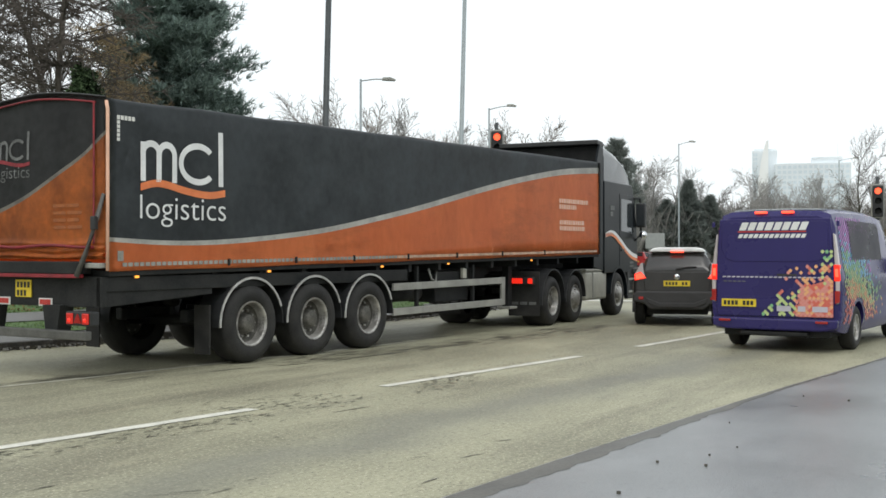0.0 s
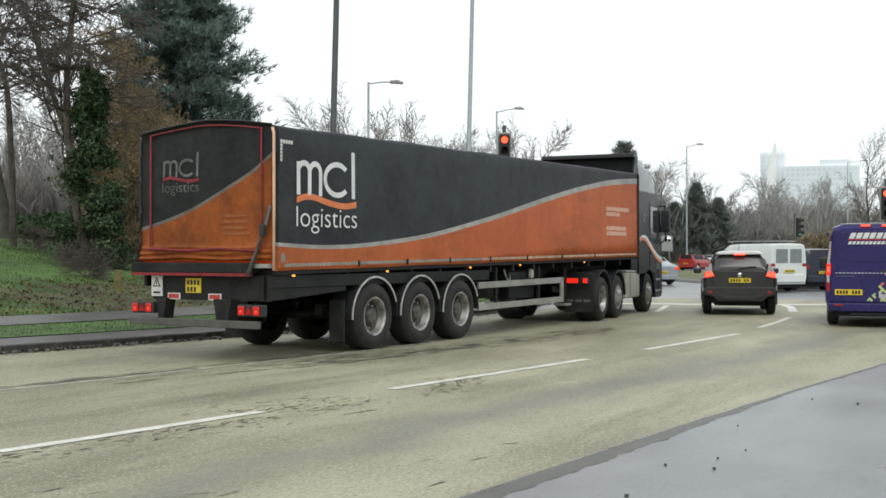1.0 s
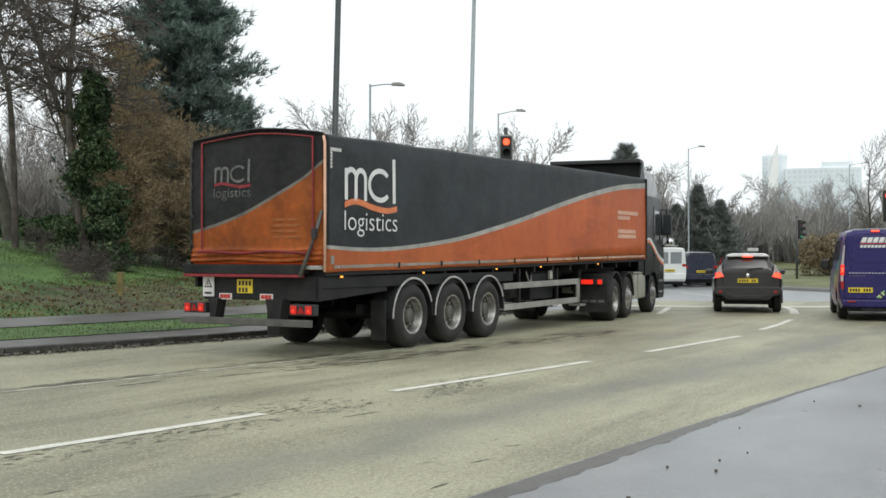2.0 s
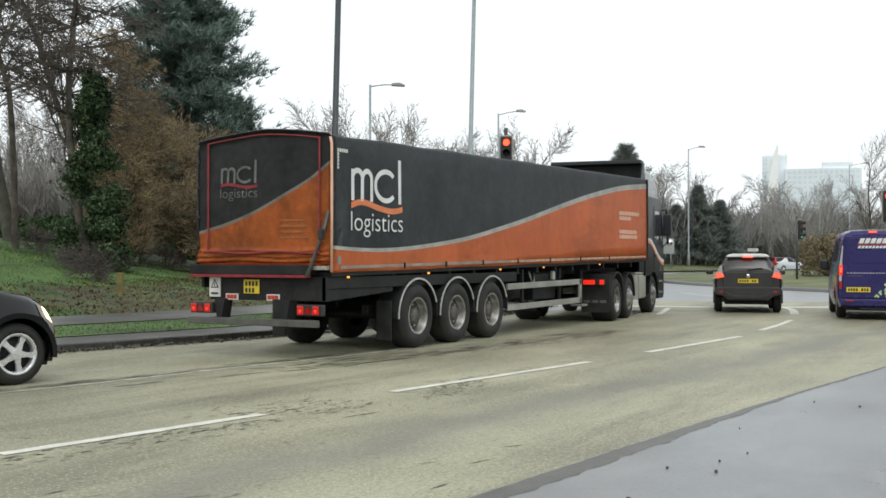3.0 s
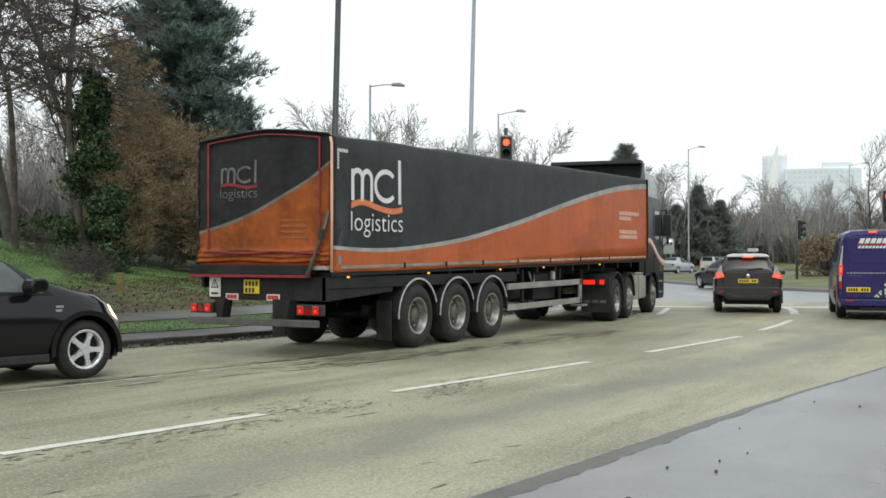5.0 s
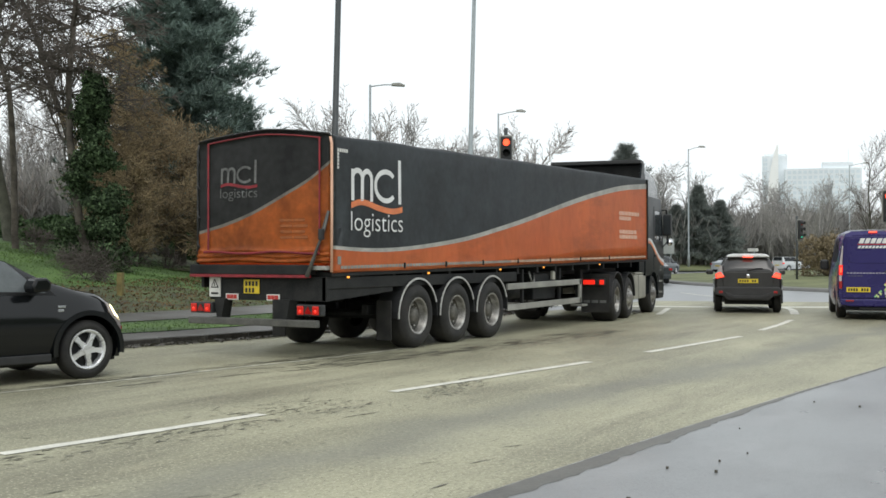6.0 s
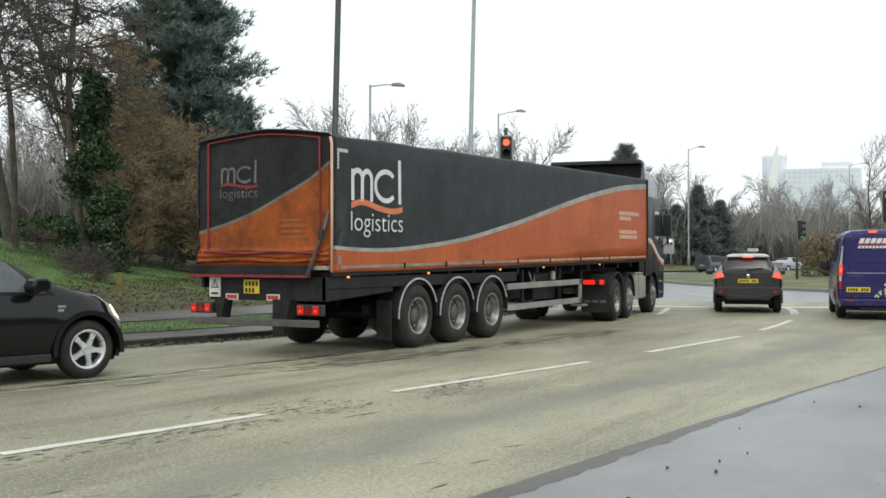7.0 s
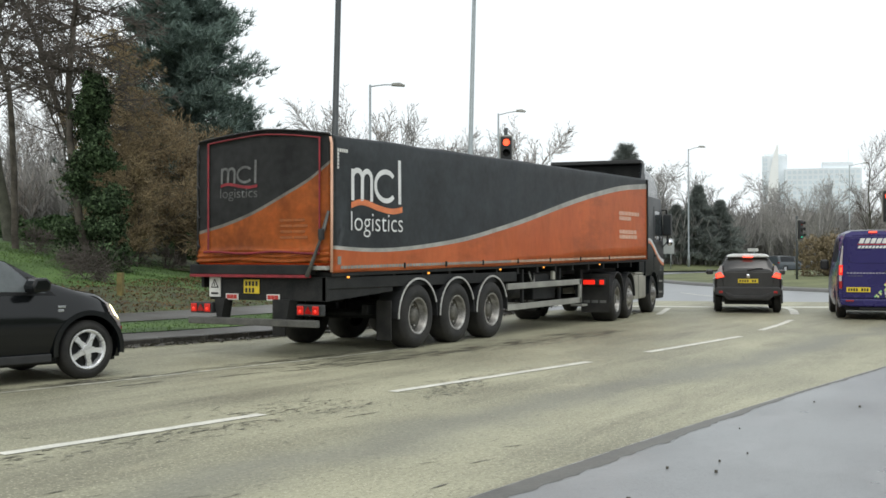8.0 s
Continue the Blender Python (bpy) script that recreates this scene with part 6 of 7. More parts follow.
def build_ring_traffic():
    out = []
    def add(kind, rows, **k):
        c, w = car(**k)
        out.append((c, w, kind, rows))
    add(55.6, [(0, 237.6), (0.4, 236.0), (0.7, 234.2), (1.1, 229.6), (1.5, 226.2), (1.7, 224.2), (2.8, 213.5), (8.0, 189.0)], name="white_van", label="white panel van with roof rack on the roundabout", category="van", group="roundabout traffic",
        length=4.6, width=1.8, height=1.93, paint="van_white", shape="van", wheelbase=2.75, axle=0.22, wheel_r=0.32, rim_mat="rim")
    add(53.0, [(0, 239.5), (0.7, 232.8), (1.0, 229.6), (1.3, 226.4), (1.6, 223.2), (2.8, 210.5), (5.0, 198.0), (8.0, 187.0)], name="people_carrier", label="dark blue people carrier on the roundabout", category="car", group="roundabout traffic",
        length=4.6, width=1.82, height=1.72, paint="blue_body", shape="mpv", wheelbase=2.8, axle=0.2, wheel_r=0.33, lit=False)
    add(53.2, [(0, 254.0), (3.5, 240.0), (4.0, 235.6), (4.3, 232.9), (4.4, 231.9), (4.7, 228.6), (5.8, 215.0), (8.0, 196.0)], name="black_saloon", label="black saloon on the roundabout", category="car", group="roundabout traffic",
        length=4.5, width=1.8, height=1.43, paint="saloon_body", shape="saloon", wheelbase=2.75, axle=0.22, wheel_r=0.33)
    add(55.6, [(0, 225.6), (0.35, 224.4), (0.7, 223.0), (1.0, 220.6), (1.4, 217.6), (2.0, 212.5), (2.8, 207.5), (8.0, 181.5)], name="silver_saloon", label="silver grey saloon leaving the roundabout", category="car", group="roundabout traffic",
        length=4.5, width=1.8, height=1.43, paint="silver_body", shape="saloon", wheelbase=2.75, axle=0.22, wheel_r=0.32, lit=True)
    add(55.6, [(0, 176.0), (0.7, 168.6), (1.1, 166.6), (2.0, 160.0), (4.0, 146.0), (8.0, 120.0)], name="red_hatchback", label="red hatchback on the far side of the roundabout", category="car", group="roundabout traffic",
        length=4.1, width=1.75, height=1.46, paint="red_body", shape="hatch", wheelbase=2.55, axle=0.17, wheel_r=0.31)
    add(55.6, [(0, 168.0), (1.7, 160.0), (2.8, 152.9), (3.2, 151.8), (4.0, 147.0), (8.0, 118.0)], name="pale_saloon", label="pale saloon on the far side of the roundabout", category="car", group="roundabout traffic",
        length=4.4, width=1.78, height=1.43, paint="pale_body", shape="saloon", wheelbase=2.7, axle=0.2, wheel_r=0.31)
    add(55.6, [(0, 202.0), (3.6, 180.0), (4.2, 173.6), (4.5, 170.8), (4.7, 168.2), (5.8, 152.6), (6.2, 150.5), (8.0, 136.0)], name="silver_hatchback", label="silver hatchback on the far side of the roundabout", category="car", group="roundabout traffic",
        length=4.2, width=1.76, height=1.5, paint="pale_body", shape="hatch", wheelbase=2.6, axle=0.17, wheel_r=0.32, lit=True)
    add(55.6, [(0, 207.0), (4.0, 182.0), (4.7, 174.2), (5.8, 163.8), (6.4, 156.5), (6.9, 152.3), (8.0, 146.0)], name="grey_saloon", label="pale grey saloon on the far side of the roundabout", category="car", group="roundabout traffic",
        length=4.4, width=1.78, height=1.44, paint="silver_body", shape="saloon", wheelbase=2.7, axle=0.2, wheel_r=0.31)
    add(55.6, [(0, 211.5), (2.0, 203.0), (5.0, 186.0), (6.0, 174.8), (6.5, 170.8), (6.8, 166.4), (7.0, 164.0), (7.6, 158.0), (8.0, 152.0)], name="slate_estate", label="slate blue estate car on the far side of the roundabout", category="car", group="roundabout traffic",
        length=4.6, width=1.8, height=1.6, paint="slate_body", shape="mpv", wheelbase=2.7, axle=0.2, wheel_r=0.32)
    return out


# ---------------------------------------------------------------- trees and bushes
def twig(bm, a, b, r0, r1, sides=3, mat=0):
    d = b - a
    u = d.cross(Vector((0.3, 0.2, 1) if abs(d.z) < abs(d.x) + abs(d.y) else (1, 0.1, 0)))
    if u.length < 1e-6:
        return
    u.normalize()
    w = d.cross(u).normalized()
    if sides == 2:
        f = bm.faces.new([bm.verts.new(q) for q in (a - w * r0, a + w * r0, b + w * r1, b - w * r1)])
        f.material_index = mat
        return
    q0 = [bm.verts.new(a + (u * math.cos(k * math.tau / sides) + w * math.sin(k * math.tau / sides)) * r0) for k in range(sides)]
    q1 = [bm.verts.new(b + (u * math.cos(k * math.tau / sides) + w * math.sin(k * math.tau / sides)) * r1) for k in range(sides)]
    for k in range(sides):
        f = bm.faces.new((q0[k], q0[(k + 1) % sides], q1[(k + 1) % sides], q1[k]))
        f.material_index, f.smooth = mat, sides > 4


def limb(bm, rnd, p, d, length, r, level, o):
    """A bough that bends, tapers and splits; o holds the habit of the tree."""
    n = o["steps"][min(level, len(o["steps"]) - 1)]
    step = length / n
    for i in range(n):
        d = (d + Vector((rnd.gauss(0, 1), rnd.gauss(0, 1), rnd.gauss(0, 1))) * o["bend"] + Vector((0, 0, o["lift"][min(level, len(o["lift"]) - 1)]))).normalized()
        q = p + d * step
        r1 = max(r * (1 - (i + 1) / n * 0.65), o["thin"])
        rr = max(r * (1 - i / n * 0.65), o["thin"])
        twig(bm, p, q, rr, r1, 7 if level == 0 else (4 if level == 1 else o.get("sides", 3)), 0 if level < 2 else 1)
        p = q
        if level < o["levels"] and (level > 0 or i >= o["bare"]):
            for _ in range(o["kids"][min(level, len(o["kids"]) - 1)]):
                if rnd.random() < 0.9:
                    side = Vector((rnd.gauss(0, 1), rnd.gauss(0, 1), rnd.gauss(0, 0.5)))
                    side = (side - d * side.dot(d)).normalized()
                    spread = o["spread"][min(level, len(o["spread"]) - 1)] * rnd.uniform(0.75, 1.25)
                    limb(bm, rnd, p, (d * math.cos(spread) + side * math.sin(spread)).normalized(), length * o["ratio"] * rnd.uniform(0.6, 1.1) * (1 - 0.4 * i / n), r1 * o.get("slim", 0.5), level + 1, o)


def tree_bm(seed, height, r, o):
    bm = bmesh.new()
    limb(bm, random.Random(seed), Vector((0, 0, -0.2)), Vector((0, 0, 1)), height, r, 0, o)
    return bm


BROAD = dict(steps=(9, 6, 5, 3), bend=0.11, lift=(0.06, 0.12, 0.1, 0.05), thin=0.008, levels=3, kids=(2, 2, 2), spread=(0.6, 0.6, 0.65), ratio=0.45, bare=2)
LARCH = dict(slim=0.3, steps=(22, 7, 4), bend=0.07, lift=(0.15, 0.02, -0.05), thin=0.007, levels=2, kids=(5, 5), spread=(1.5, 1.0), ratio=0.2, bare=4)
SHRUB = dict(steps=(5, 5, 4, 3), bend=0.2, lift=(0.1, 0.06, 0.02, 0.0), thin=0.007, levels=3, kids=(4, 3, 3), spread=(0.6, 0.7, 0.8), ratio=0.55, bare=0)
FAR = dict(sides=2, steps=(7, 5, 3, 2), bend=0.13, lift=(0.07, 0.1, 0.06, 0.03), thin=0.012, levels=3, kids=(2, 3, 2), spread=(0.55, 0.6, 0.6), ratio=0.5, bare=1)


def split_tree(name, label, bm, mats, m, group="", names=("trunk", "crown")):
    """Trunk and boughs as one part, the fine twigs as another."""
    t = empty(name, m, label, "tree", group)
    fine = bm.copy()
    bmesh.ops.delete(bm, geom=[f for f in bm.faces if f.material_index == 1], context="FACES")
    bmesh.ops.delete(fine, geom=[f for f in fine.faces if f.material_index == 0], context="FACES")
    for b in (bm, fine):
        for f in b.faces:
            f.material_index = 0
    part(names[0], bm, mats[0], t)
    part(names[1], fine, mats[1], t)
    return t


def tuft(bm, rnd, p, out, size, n, width=0.035, up=0.5):
    """A spray of needles."""
    for _ in range(n):
        d = (out + Vector((rnd.gauss(0, 0.6), rnd.gauss(0, 0.6), rnd.gauss(0, 0.5) + up))).normalized() * size * rnd.uniform(0.6, 1.2)
        s = d.cross(Vector((rnd.gauss(0, 1), rnd.gauss(0, 1), rnd.gauss(0, 1)))).normalized() * width * rnd.uniform(0.7, 1.3)
        a = p + Vector((rnd.gauss(0, 0.12), rnd.gauss(0, 0.12), rnd.gauss(0, 0.1))) * size
        bm.faces.new((bm.verts.new(a - s), bm.verts.new(a + s), bm.verts.new(a + d)))


def leaf(bm, rnd, p, n, size):
    u = n.cross(Vector((rnd.gauss(0, 1), rnd.gauss(0, 1), rnd.gauss(0, 1)))).normalized() * size
    w = n.cross(u).normalized() * size * 0.8
    bm.faces.new([bm.verts.new(p + q) for q in (-u, -w * 0.7 + u * 0.2, u * 1.1, w * 0.7 + u * 0.2)])


def pine(name, label, m, height, reach, first, mats, seed, boughs=60, tufts=34, needles=11, size=0.42, cone=0.7, slim=0.035):
    """A ragged pine: trunk, drooping boughs, thousands of upswept needle sprays."""
    rnd = random.Random(seed)
    t = empty(name, m, label, "tree")
    wood, green = bmesh.new(), bmesh.new()
    add_tube(wood, [(0, 0, -0.3), (0.05, 0, height * 0.4), (-0.06, 0.04, height * 0.75), (0, 0, height)], [height * 0.018, height * 0.014, height * 0.008, 0.03], 9)
    for k in range(boughs):
        h = first + (height - first) * (k + rnd.random()) / boughs
        f = (h - first) / (height - first)
        span = reach * (1.02 - f) ** cone * rnd.uniform(0.72, 1.1)
        a = k * 2.4 + rnd.uniform(-0.5, 0.5)
        d = Vector((math.cos(a), math.sin(a), rnd.uniform(-0.12, 0.3) + f * 0.35))
        p0 = Vector((0, 0, h))
        tip = p0 + d * span
        twig(wood, p0, tip, 0.07 * (1.1 - f), 0.015, 4)
        for j in range(tufts):
            u = rnd.random() ** 0.6
            q = p0 + d * span * u + Vector((rnd.gauss(0, 0.22), rnd.gauss(0, 0.22), rnd.gauss(0.05, 0.13))) * span * 0.55 * (0.4 + u * 0.6)
            tuft(green, rnd, q, Vector((d.x, d.y, 0.25)) * 0.7, size * rnd.uniform(0.7, 1.2), needles, slim)
    for j in range(40):
        tuft(green, rnd, Vector((rnd.gauss(0, 0.15), rnd.gauss(0, 0.15), height - rnd.random() * 1.2)), Vector((0, 0, 0.6)), size, needles)
    part("trunk", wood, mats[0], t)
    part("crown", green, mats[1], t)
    return t


def leaf_mass(rnd, blobs, count, size, bm=None, rag=0.4):
    """Leaves over lumpy mounds given as (centre, radii)."""
    bm = bm or bmesh.new()
    for _ in range(count):
        c, r = rnd.choice(blobs)
        n = Vector((rnd.gauss(0, 1), rnd.gauss(0, 1), rnd.gauss(0.15, 1))).normalized()
        k = 0.72 + rag * noise.noise((n.x * 2.2 + c[0], n.y * 2.2 + c[1], n.z * 2.2 + c[2])) + rnd.gauss(0, 0.06)
        p = Vector((c[0] + n.x * r[0] * k, c[1] + n.y * r[1] * k, c[2] + n.z * r[2] * k))
        nn = (n + Vector((rnd.gauss(0, 0.6), rnd.gauss(0, 0.6), rnd.gauss(0, 0.6)))).normalized()
        leaf(bm, rnd, p, nn, size * rnd.uniform(0.6, 1.3))
    return bm


def on_ground(x, y, dz=0.0, turn=0):
    return pose(x, y, ground_z(x, y) + dz, 0, 0, turn)


def build_near_trees():
    split_tree("bare_tree", "bare broadleaf tree with forked trunk on the grass bank", tree_bm(11, 14.0, 0.25, dict(BROAD, kids=(3, 3, 3), bend=0.12, ratio=0.52, thin=0.014, sides=2)), ("bark_grey", "twig"), on_ground(-28.3, 17.2, 0, 40))
    split_tree("bare_tree", "bare broadleaf tree standing behind the bank", tree_bm(23, 15.0, 0.18, dict(BROAD, kids=(2, 3, 2), thin=0.011, sides=2)), ("bark_grey", "twig"), on_ground(-33.5, 18.0, 0, 120))
    split_tree("bare_tree", "bare broadleaf tree standing behind the bank", tree_bm(37, 15.0, 0.2, dict(BROAD, kids=(3, 3, 2), thin=0.011, sides=2)), ("bark", "twig"), on_ground(-33.0, 25.5, 0, 10))
    larch = split_tree("larch_tree", "leafless larch with fine level twigs and ivy round its trunk", tree_bm(5, 17.0, 0.15, dict(LARCH, kids=(9, 8), bare=6, ratio=0.24, thin=0.012, sides=2)), ("bark", "twig"), on_ground(-19.33, 13.08))
    rnd = random.Random(8)
    blobs = []
    for k in range(46):
        h, a = 0.1 + 6.3 * rnd.random() ** 1.15, rnd.random() * math.tau
        wide = 1.5 * (1 - h / 8.6)
        blobs.append(((0.15 + wide * 0.55 * math.cos(a), 0.1 + wide * 0.55 * math.sin(a), h), (wide * rnd.uniform(0.3, 0.7), wide * rnd.uniform(0.3, 0.7), rnd.uniform(0.25, 0.65))))
    part("ivy", leaf_mass(rnd, blobs, 36000, 0.06, None, 1.0), "ivy", larch, "dense dark green ivy")
    split_tree("larch_tree", "leafless larch with fine level twigs", tree_bm(6, 16.0, 0.13, dict(LARCH, kids=(7, 8), thin=0.011, bare=7, ratio=0.24, sides=2)), ("bark", "twig"), on_ground(-23.5, 13.6))
    split_tree("larch_tree", "russet leafless larch behind the ivy", tree_bm(7, 9.6, 0.12, dict(LARCH, kids=(9, 9), bare=1, ratio=0.26, thin=0.01, sides=2)), ("bark", "twig_orange"), on_ground(-23.5, 19.5))
    pine("pine_tree", "tall blue-green pine with ragged boughs", on_ground(-27.1, 25.8), 16.2, 5.3, 1.6, ("bark", "needle"), 3, 150, 130, 10, 0.4, 0.85, 0.026)
    for k, (x, y, h, s) in enumerate(((-23.2, 18.2, 7.6, 41), (-23.4, 21.0, 7.2, 42), (-23.6, 24.0, 6.8, 43), (-21.6, 22.0, 5.6, 44), (-21.6, 17.6, 4.6, 45), (-22.0, 25.6, 6.6, 46), (-20.6, 20.2, 4.0, 47), (-25.2, 20.4, 8.4, 48), (-20.9, 24.0, 5.4, 49))):
        split_tree("shrub", "leafless russet brown shrub with dense fine twigs", tree_bm(s, h * 0.7, 0.05, dict(SHRUB, kids=(6, 4, 4), steps=(5, 5, 3, 2), thin=0.009, sides=2)), ("bark", "twig_orange"), on_ground(x, y, -0.1, 50 * k), "russet shrubs", ("stem", "twig_crown"))
    # low dark brambles under the trees
    rnd = random.Random(15)
    for k in range(7):
        x, y = -19.5 - rnd.random() * 3.0, 14.0 + k * 1.3 + rnd.uniform(-0.5, 0.5)
        split_tree("bramble", "low tangled bramble below the trees", tree_bm(60 + k % 5, 0.8, 0.02, dict(SHRUB, steps=(3, 4, 3), levels=2, kids=(7, 4), thin=0.008, spread=(1.1, 0.8), ratio=0.9, lift=(0.0, -0.02, -0.05))), ("bark", "twig"), on_ground(x, y, 0, 77 * k), "brambles", ("stem", "twig_crown"))
    for k in range(4):
        x, y = -15.6 - rnd.random() * 3.4, 10.6 + k * 0.9 + rnd.uniform(-0.4, 0.4)
        split_tree("bramble", "low tangled brown bramble on the leafy bank", tree_bm(66 + k % 4, 0.65, 0.018, dict(SHRUB, steps=(3, 4, 3), levels=2, kids=(7, 4), thin=0.007, spread=(1.2, 0.8), ratio=1.1, lift=(0.0, -0.02, -0.05))), ("bark", "twig"), on_ground(x, y, 0, 61 * k), "brambles", ("stem", "twig_crown"))
    rnd = random.Random(31)
    for k, (x, y, w, h) in enumerate(((-34.6, 25.1, 3.0, 1.5), (-37.6, 22.0, 3.0, 1.5), (-40.0, 27.6, 3.2, 1.3), (-36.5, 30.5, 3.0, 1.4), (-43.5, 24.5, 3.2, 1.3), (-33.0, 33.0, 2.6, 1.6), (-46, 20, 3.4, 1.4))):
        b = [((rnd.gauss(0, w * 0.4), rnd.gauss(0, w * 0.4), h * 0.35), (w * 0.5, w * 0.5, h * 0.75)) for _ in range(5)]
        o = part("evergreen_shrub", leaf_mass(rnd, b, 3500, 0.12), "hedge")
        o.matrix_basis = on_ground(x, y)
        tagged(o, "low dark evergreen shrub on the bank", "shrub", "evergreen shrubs")


def thicket(seed):
    """A clump of thin upright stems with side twigs."""
    rnd, bm = random.Random(seed), bmesh.new()
    for _ in range(80):
        a = Vector((rnd.gauss(0, 0.9), rnd.gauss(0, 0.9), -0.2))
        d = Vector((rnd.gauss(0, 0.2) + a.x * 0.12, rnd.gauss(0, 0.2) + a.y * 0.12, 1)).normalized()
        length = rnd.uniform(2.2, 5.2)
        twig(bm, a, a + d * length, 0.045, 0.025, 2)
        for _ in range(5):
            p = a + d * length * rnd.uniform(0.25, 1.0)
            e = (d + Vector((rnd.gauss(0, 0.5), rnd.gauss(0, 0.5), 0.1))).normalized()
            twig(bm, p, p + e * rnd.uniform(0.6, 1.6), 0.032, 0.018, 2)
    return bm


def build_far_woods():
    """Leafless belt round the junction, one mass; haze is put into its colours."""
    rnd = random.Random(77)
    proto = [tree_bm(200 + k, 6.2 + k % 3, 0.13, FAR) for k in range(5)]
    under = [thicket(230 + k) for k in range(4)]
    flat = []
    for bm in proto + under:
        bm.verts.index_update()
        flat.append((np.array([v.co[:] for v in bm.verts]), [[v.index for v in f.verts] for f in bm.faces]))
        bm.free()
    spots = []
    idx = [i for i, p in enumerate(KERB_LINE) if p[1] > 42 and p[0] < 2]
    for _ in range(190):
        i = rnd.choice(idx)
        d = 9 + rnd.random() ** 1.3 * 34
        spots.append((i, d, rnd.randrange(5), rnd.uniform(0.8, 1.22)))
    for _ in range(420):
        i = rnd.choice(idx)
        spots.append((i, 8 + rnd.random() * 26, 5 + rnd.randrange(4), rnd.uniform(0.7, 1.35)))
    V, F, n = [], [], 0
    for i, d, k, s in spots:
        x, y = KERB_LINE[i] + KERB_LEFT[i] * d
        if y < 44 and x > -34:
            continue
        a = rnd.random() * math.tau
        c, sn = math.cos(a), math.sin(a)
        v, f = flat[k]
        w = np.c_[(v[:, 0] * c - v[:, 1] * sn) * s + x, (v[:, 0] * sn + v[:, 1] * c) * s + y, v[:, 2] * s + ground_z(x, y)]
        V.append(w)
        F += [[i_ + n for i_ in q] for q in f]
        n += len(v)
    edge = len(F)
    for x, y, s, k in [(-44 - rnd.random() * 24, 14 + rnd.random() * 40, rnd.uniform(0.7, 1.1), 5 + rnd.randrange(4)) for _ in range(70)] + [(-47 - rnd.random() * 40, 12 + rnd.random() * 44, rnd.uniform(0.8, 1.2), rnd.randrange(5)) for _ in range(26)] + \
            [(-35.5, 53.4, 1.35, 0), (-38, 55.5, 1.3, 1), (-33.5, 57, 1.2, 3), (-34.5, 80, 1.35, 2), (-36, 76, 1.3, 4), (-38, 84, 1.4, 1)]:
        v, f = flat[k]
        V.append(v * s + np.array([x, y, ground_z(x, y)]))
        F += [[i_ + n for i_ in q] for q in f]
        n += len(v)
    me = bpy.data.meshes.new("far_woods")
    me.from_pydata(np.concatenate(V).tolist(), [], F)
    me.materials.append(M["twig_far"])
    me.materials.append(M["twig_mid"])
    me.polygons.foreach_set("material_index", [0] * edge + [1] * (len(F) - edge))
    tagged(new("far_woods", me), "belt of leafless brown trees behind the junction, haze painted in", "woods", kind="stuff")
    for x, y, h, w, s in ((-27.0, 107.5, 8.5, 3.5, 1), (-24.9, 108.6, 6.9, 2.9, 2), (-29.2, 106.5, 6.2, 3.1, 5)):
        pine("conifer", "dark conifer among bare trees, haze painted in", on_ground(x, y), h, w, 0.6, ("bark_grey", "needle_far"), s, 90, 48, 9, 0.5, 0.95)
    pine("conifer", "dark pine behind the junction, haze painted in", on_ground(-31.5, 96.8), 12.2, 3.4, 5.0, ("bark", "needle_far"), 9, 44, 30, 9, 0.7)
    # on the island
    split_tree("bare_tree", "bare spreading tree on the roundabout island", tree_bm(91, 7.4, 0.1, dict(BROAD, kids=(2, 2, 2), spread=(0.8, 0.7, 0.7), thin=0.008, bare=2, ratio=0.5)), ("bark_grey", "twig"), pose(-2.6, 66.0, 0.3, 0, 0, 30))
    rnd = random.Random(12)
    for k, (x, y, w, h) in enumerate(((-2.7, 52.0, 1.9, 3.1), (0.4, 52.6, 2.0, 3.4), (2.8, 52.2, 2.0, 3.5), (5.4, 52.6, 2.0, 3.4))):
        b = [((rnd.gauss(0, w * 0.35), rnd.gauss(0, w * 0.35), h * rnd.uniform(0.12, 0.62)), (w * 0.6, w * 0.6, h * 0.42)) for _ in range(9)]
        t = empty("beech_bush", pose(x, y, 0.25), "brown-leaved beech bush on the island", "bush", "beech bushes")
        part("leaf_crown", leaf_mass(rnd, b, 9000, 0.075), "beech", t)
        part("stem", tree_bm(300 + k, h * 0.5, 0.05, dict(SHRUB, levels=2)), "twig", t)


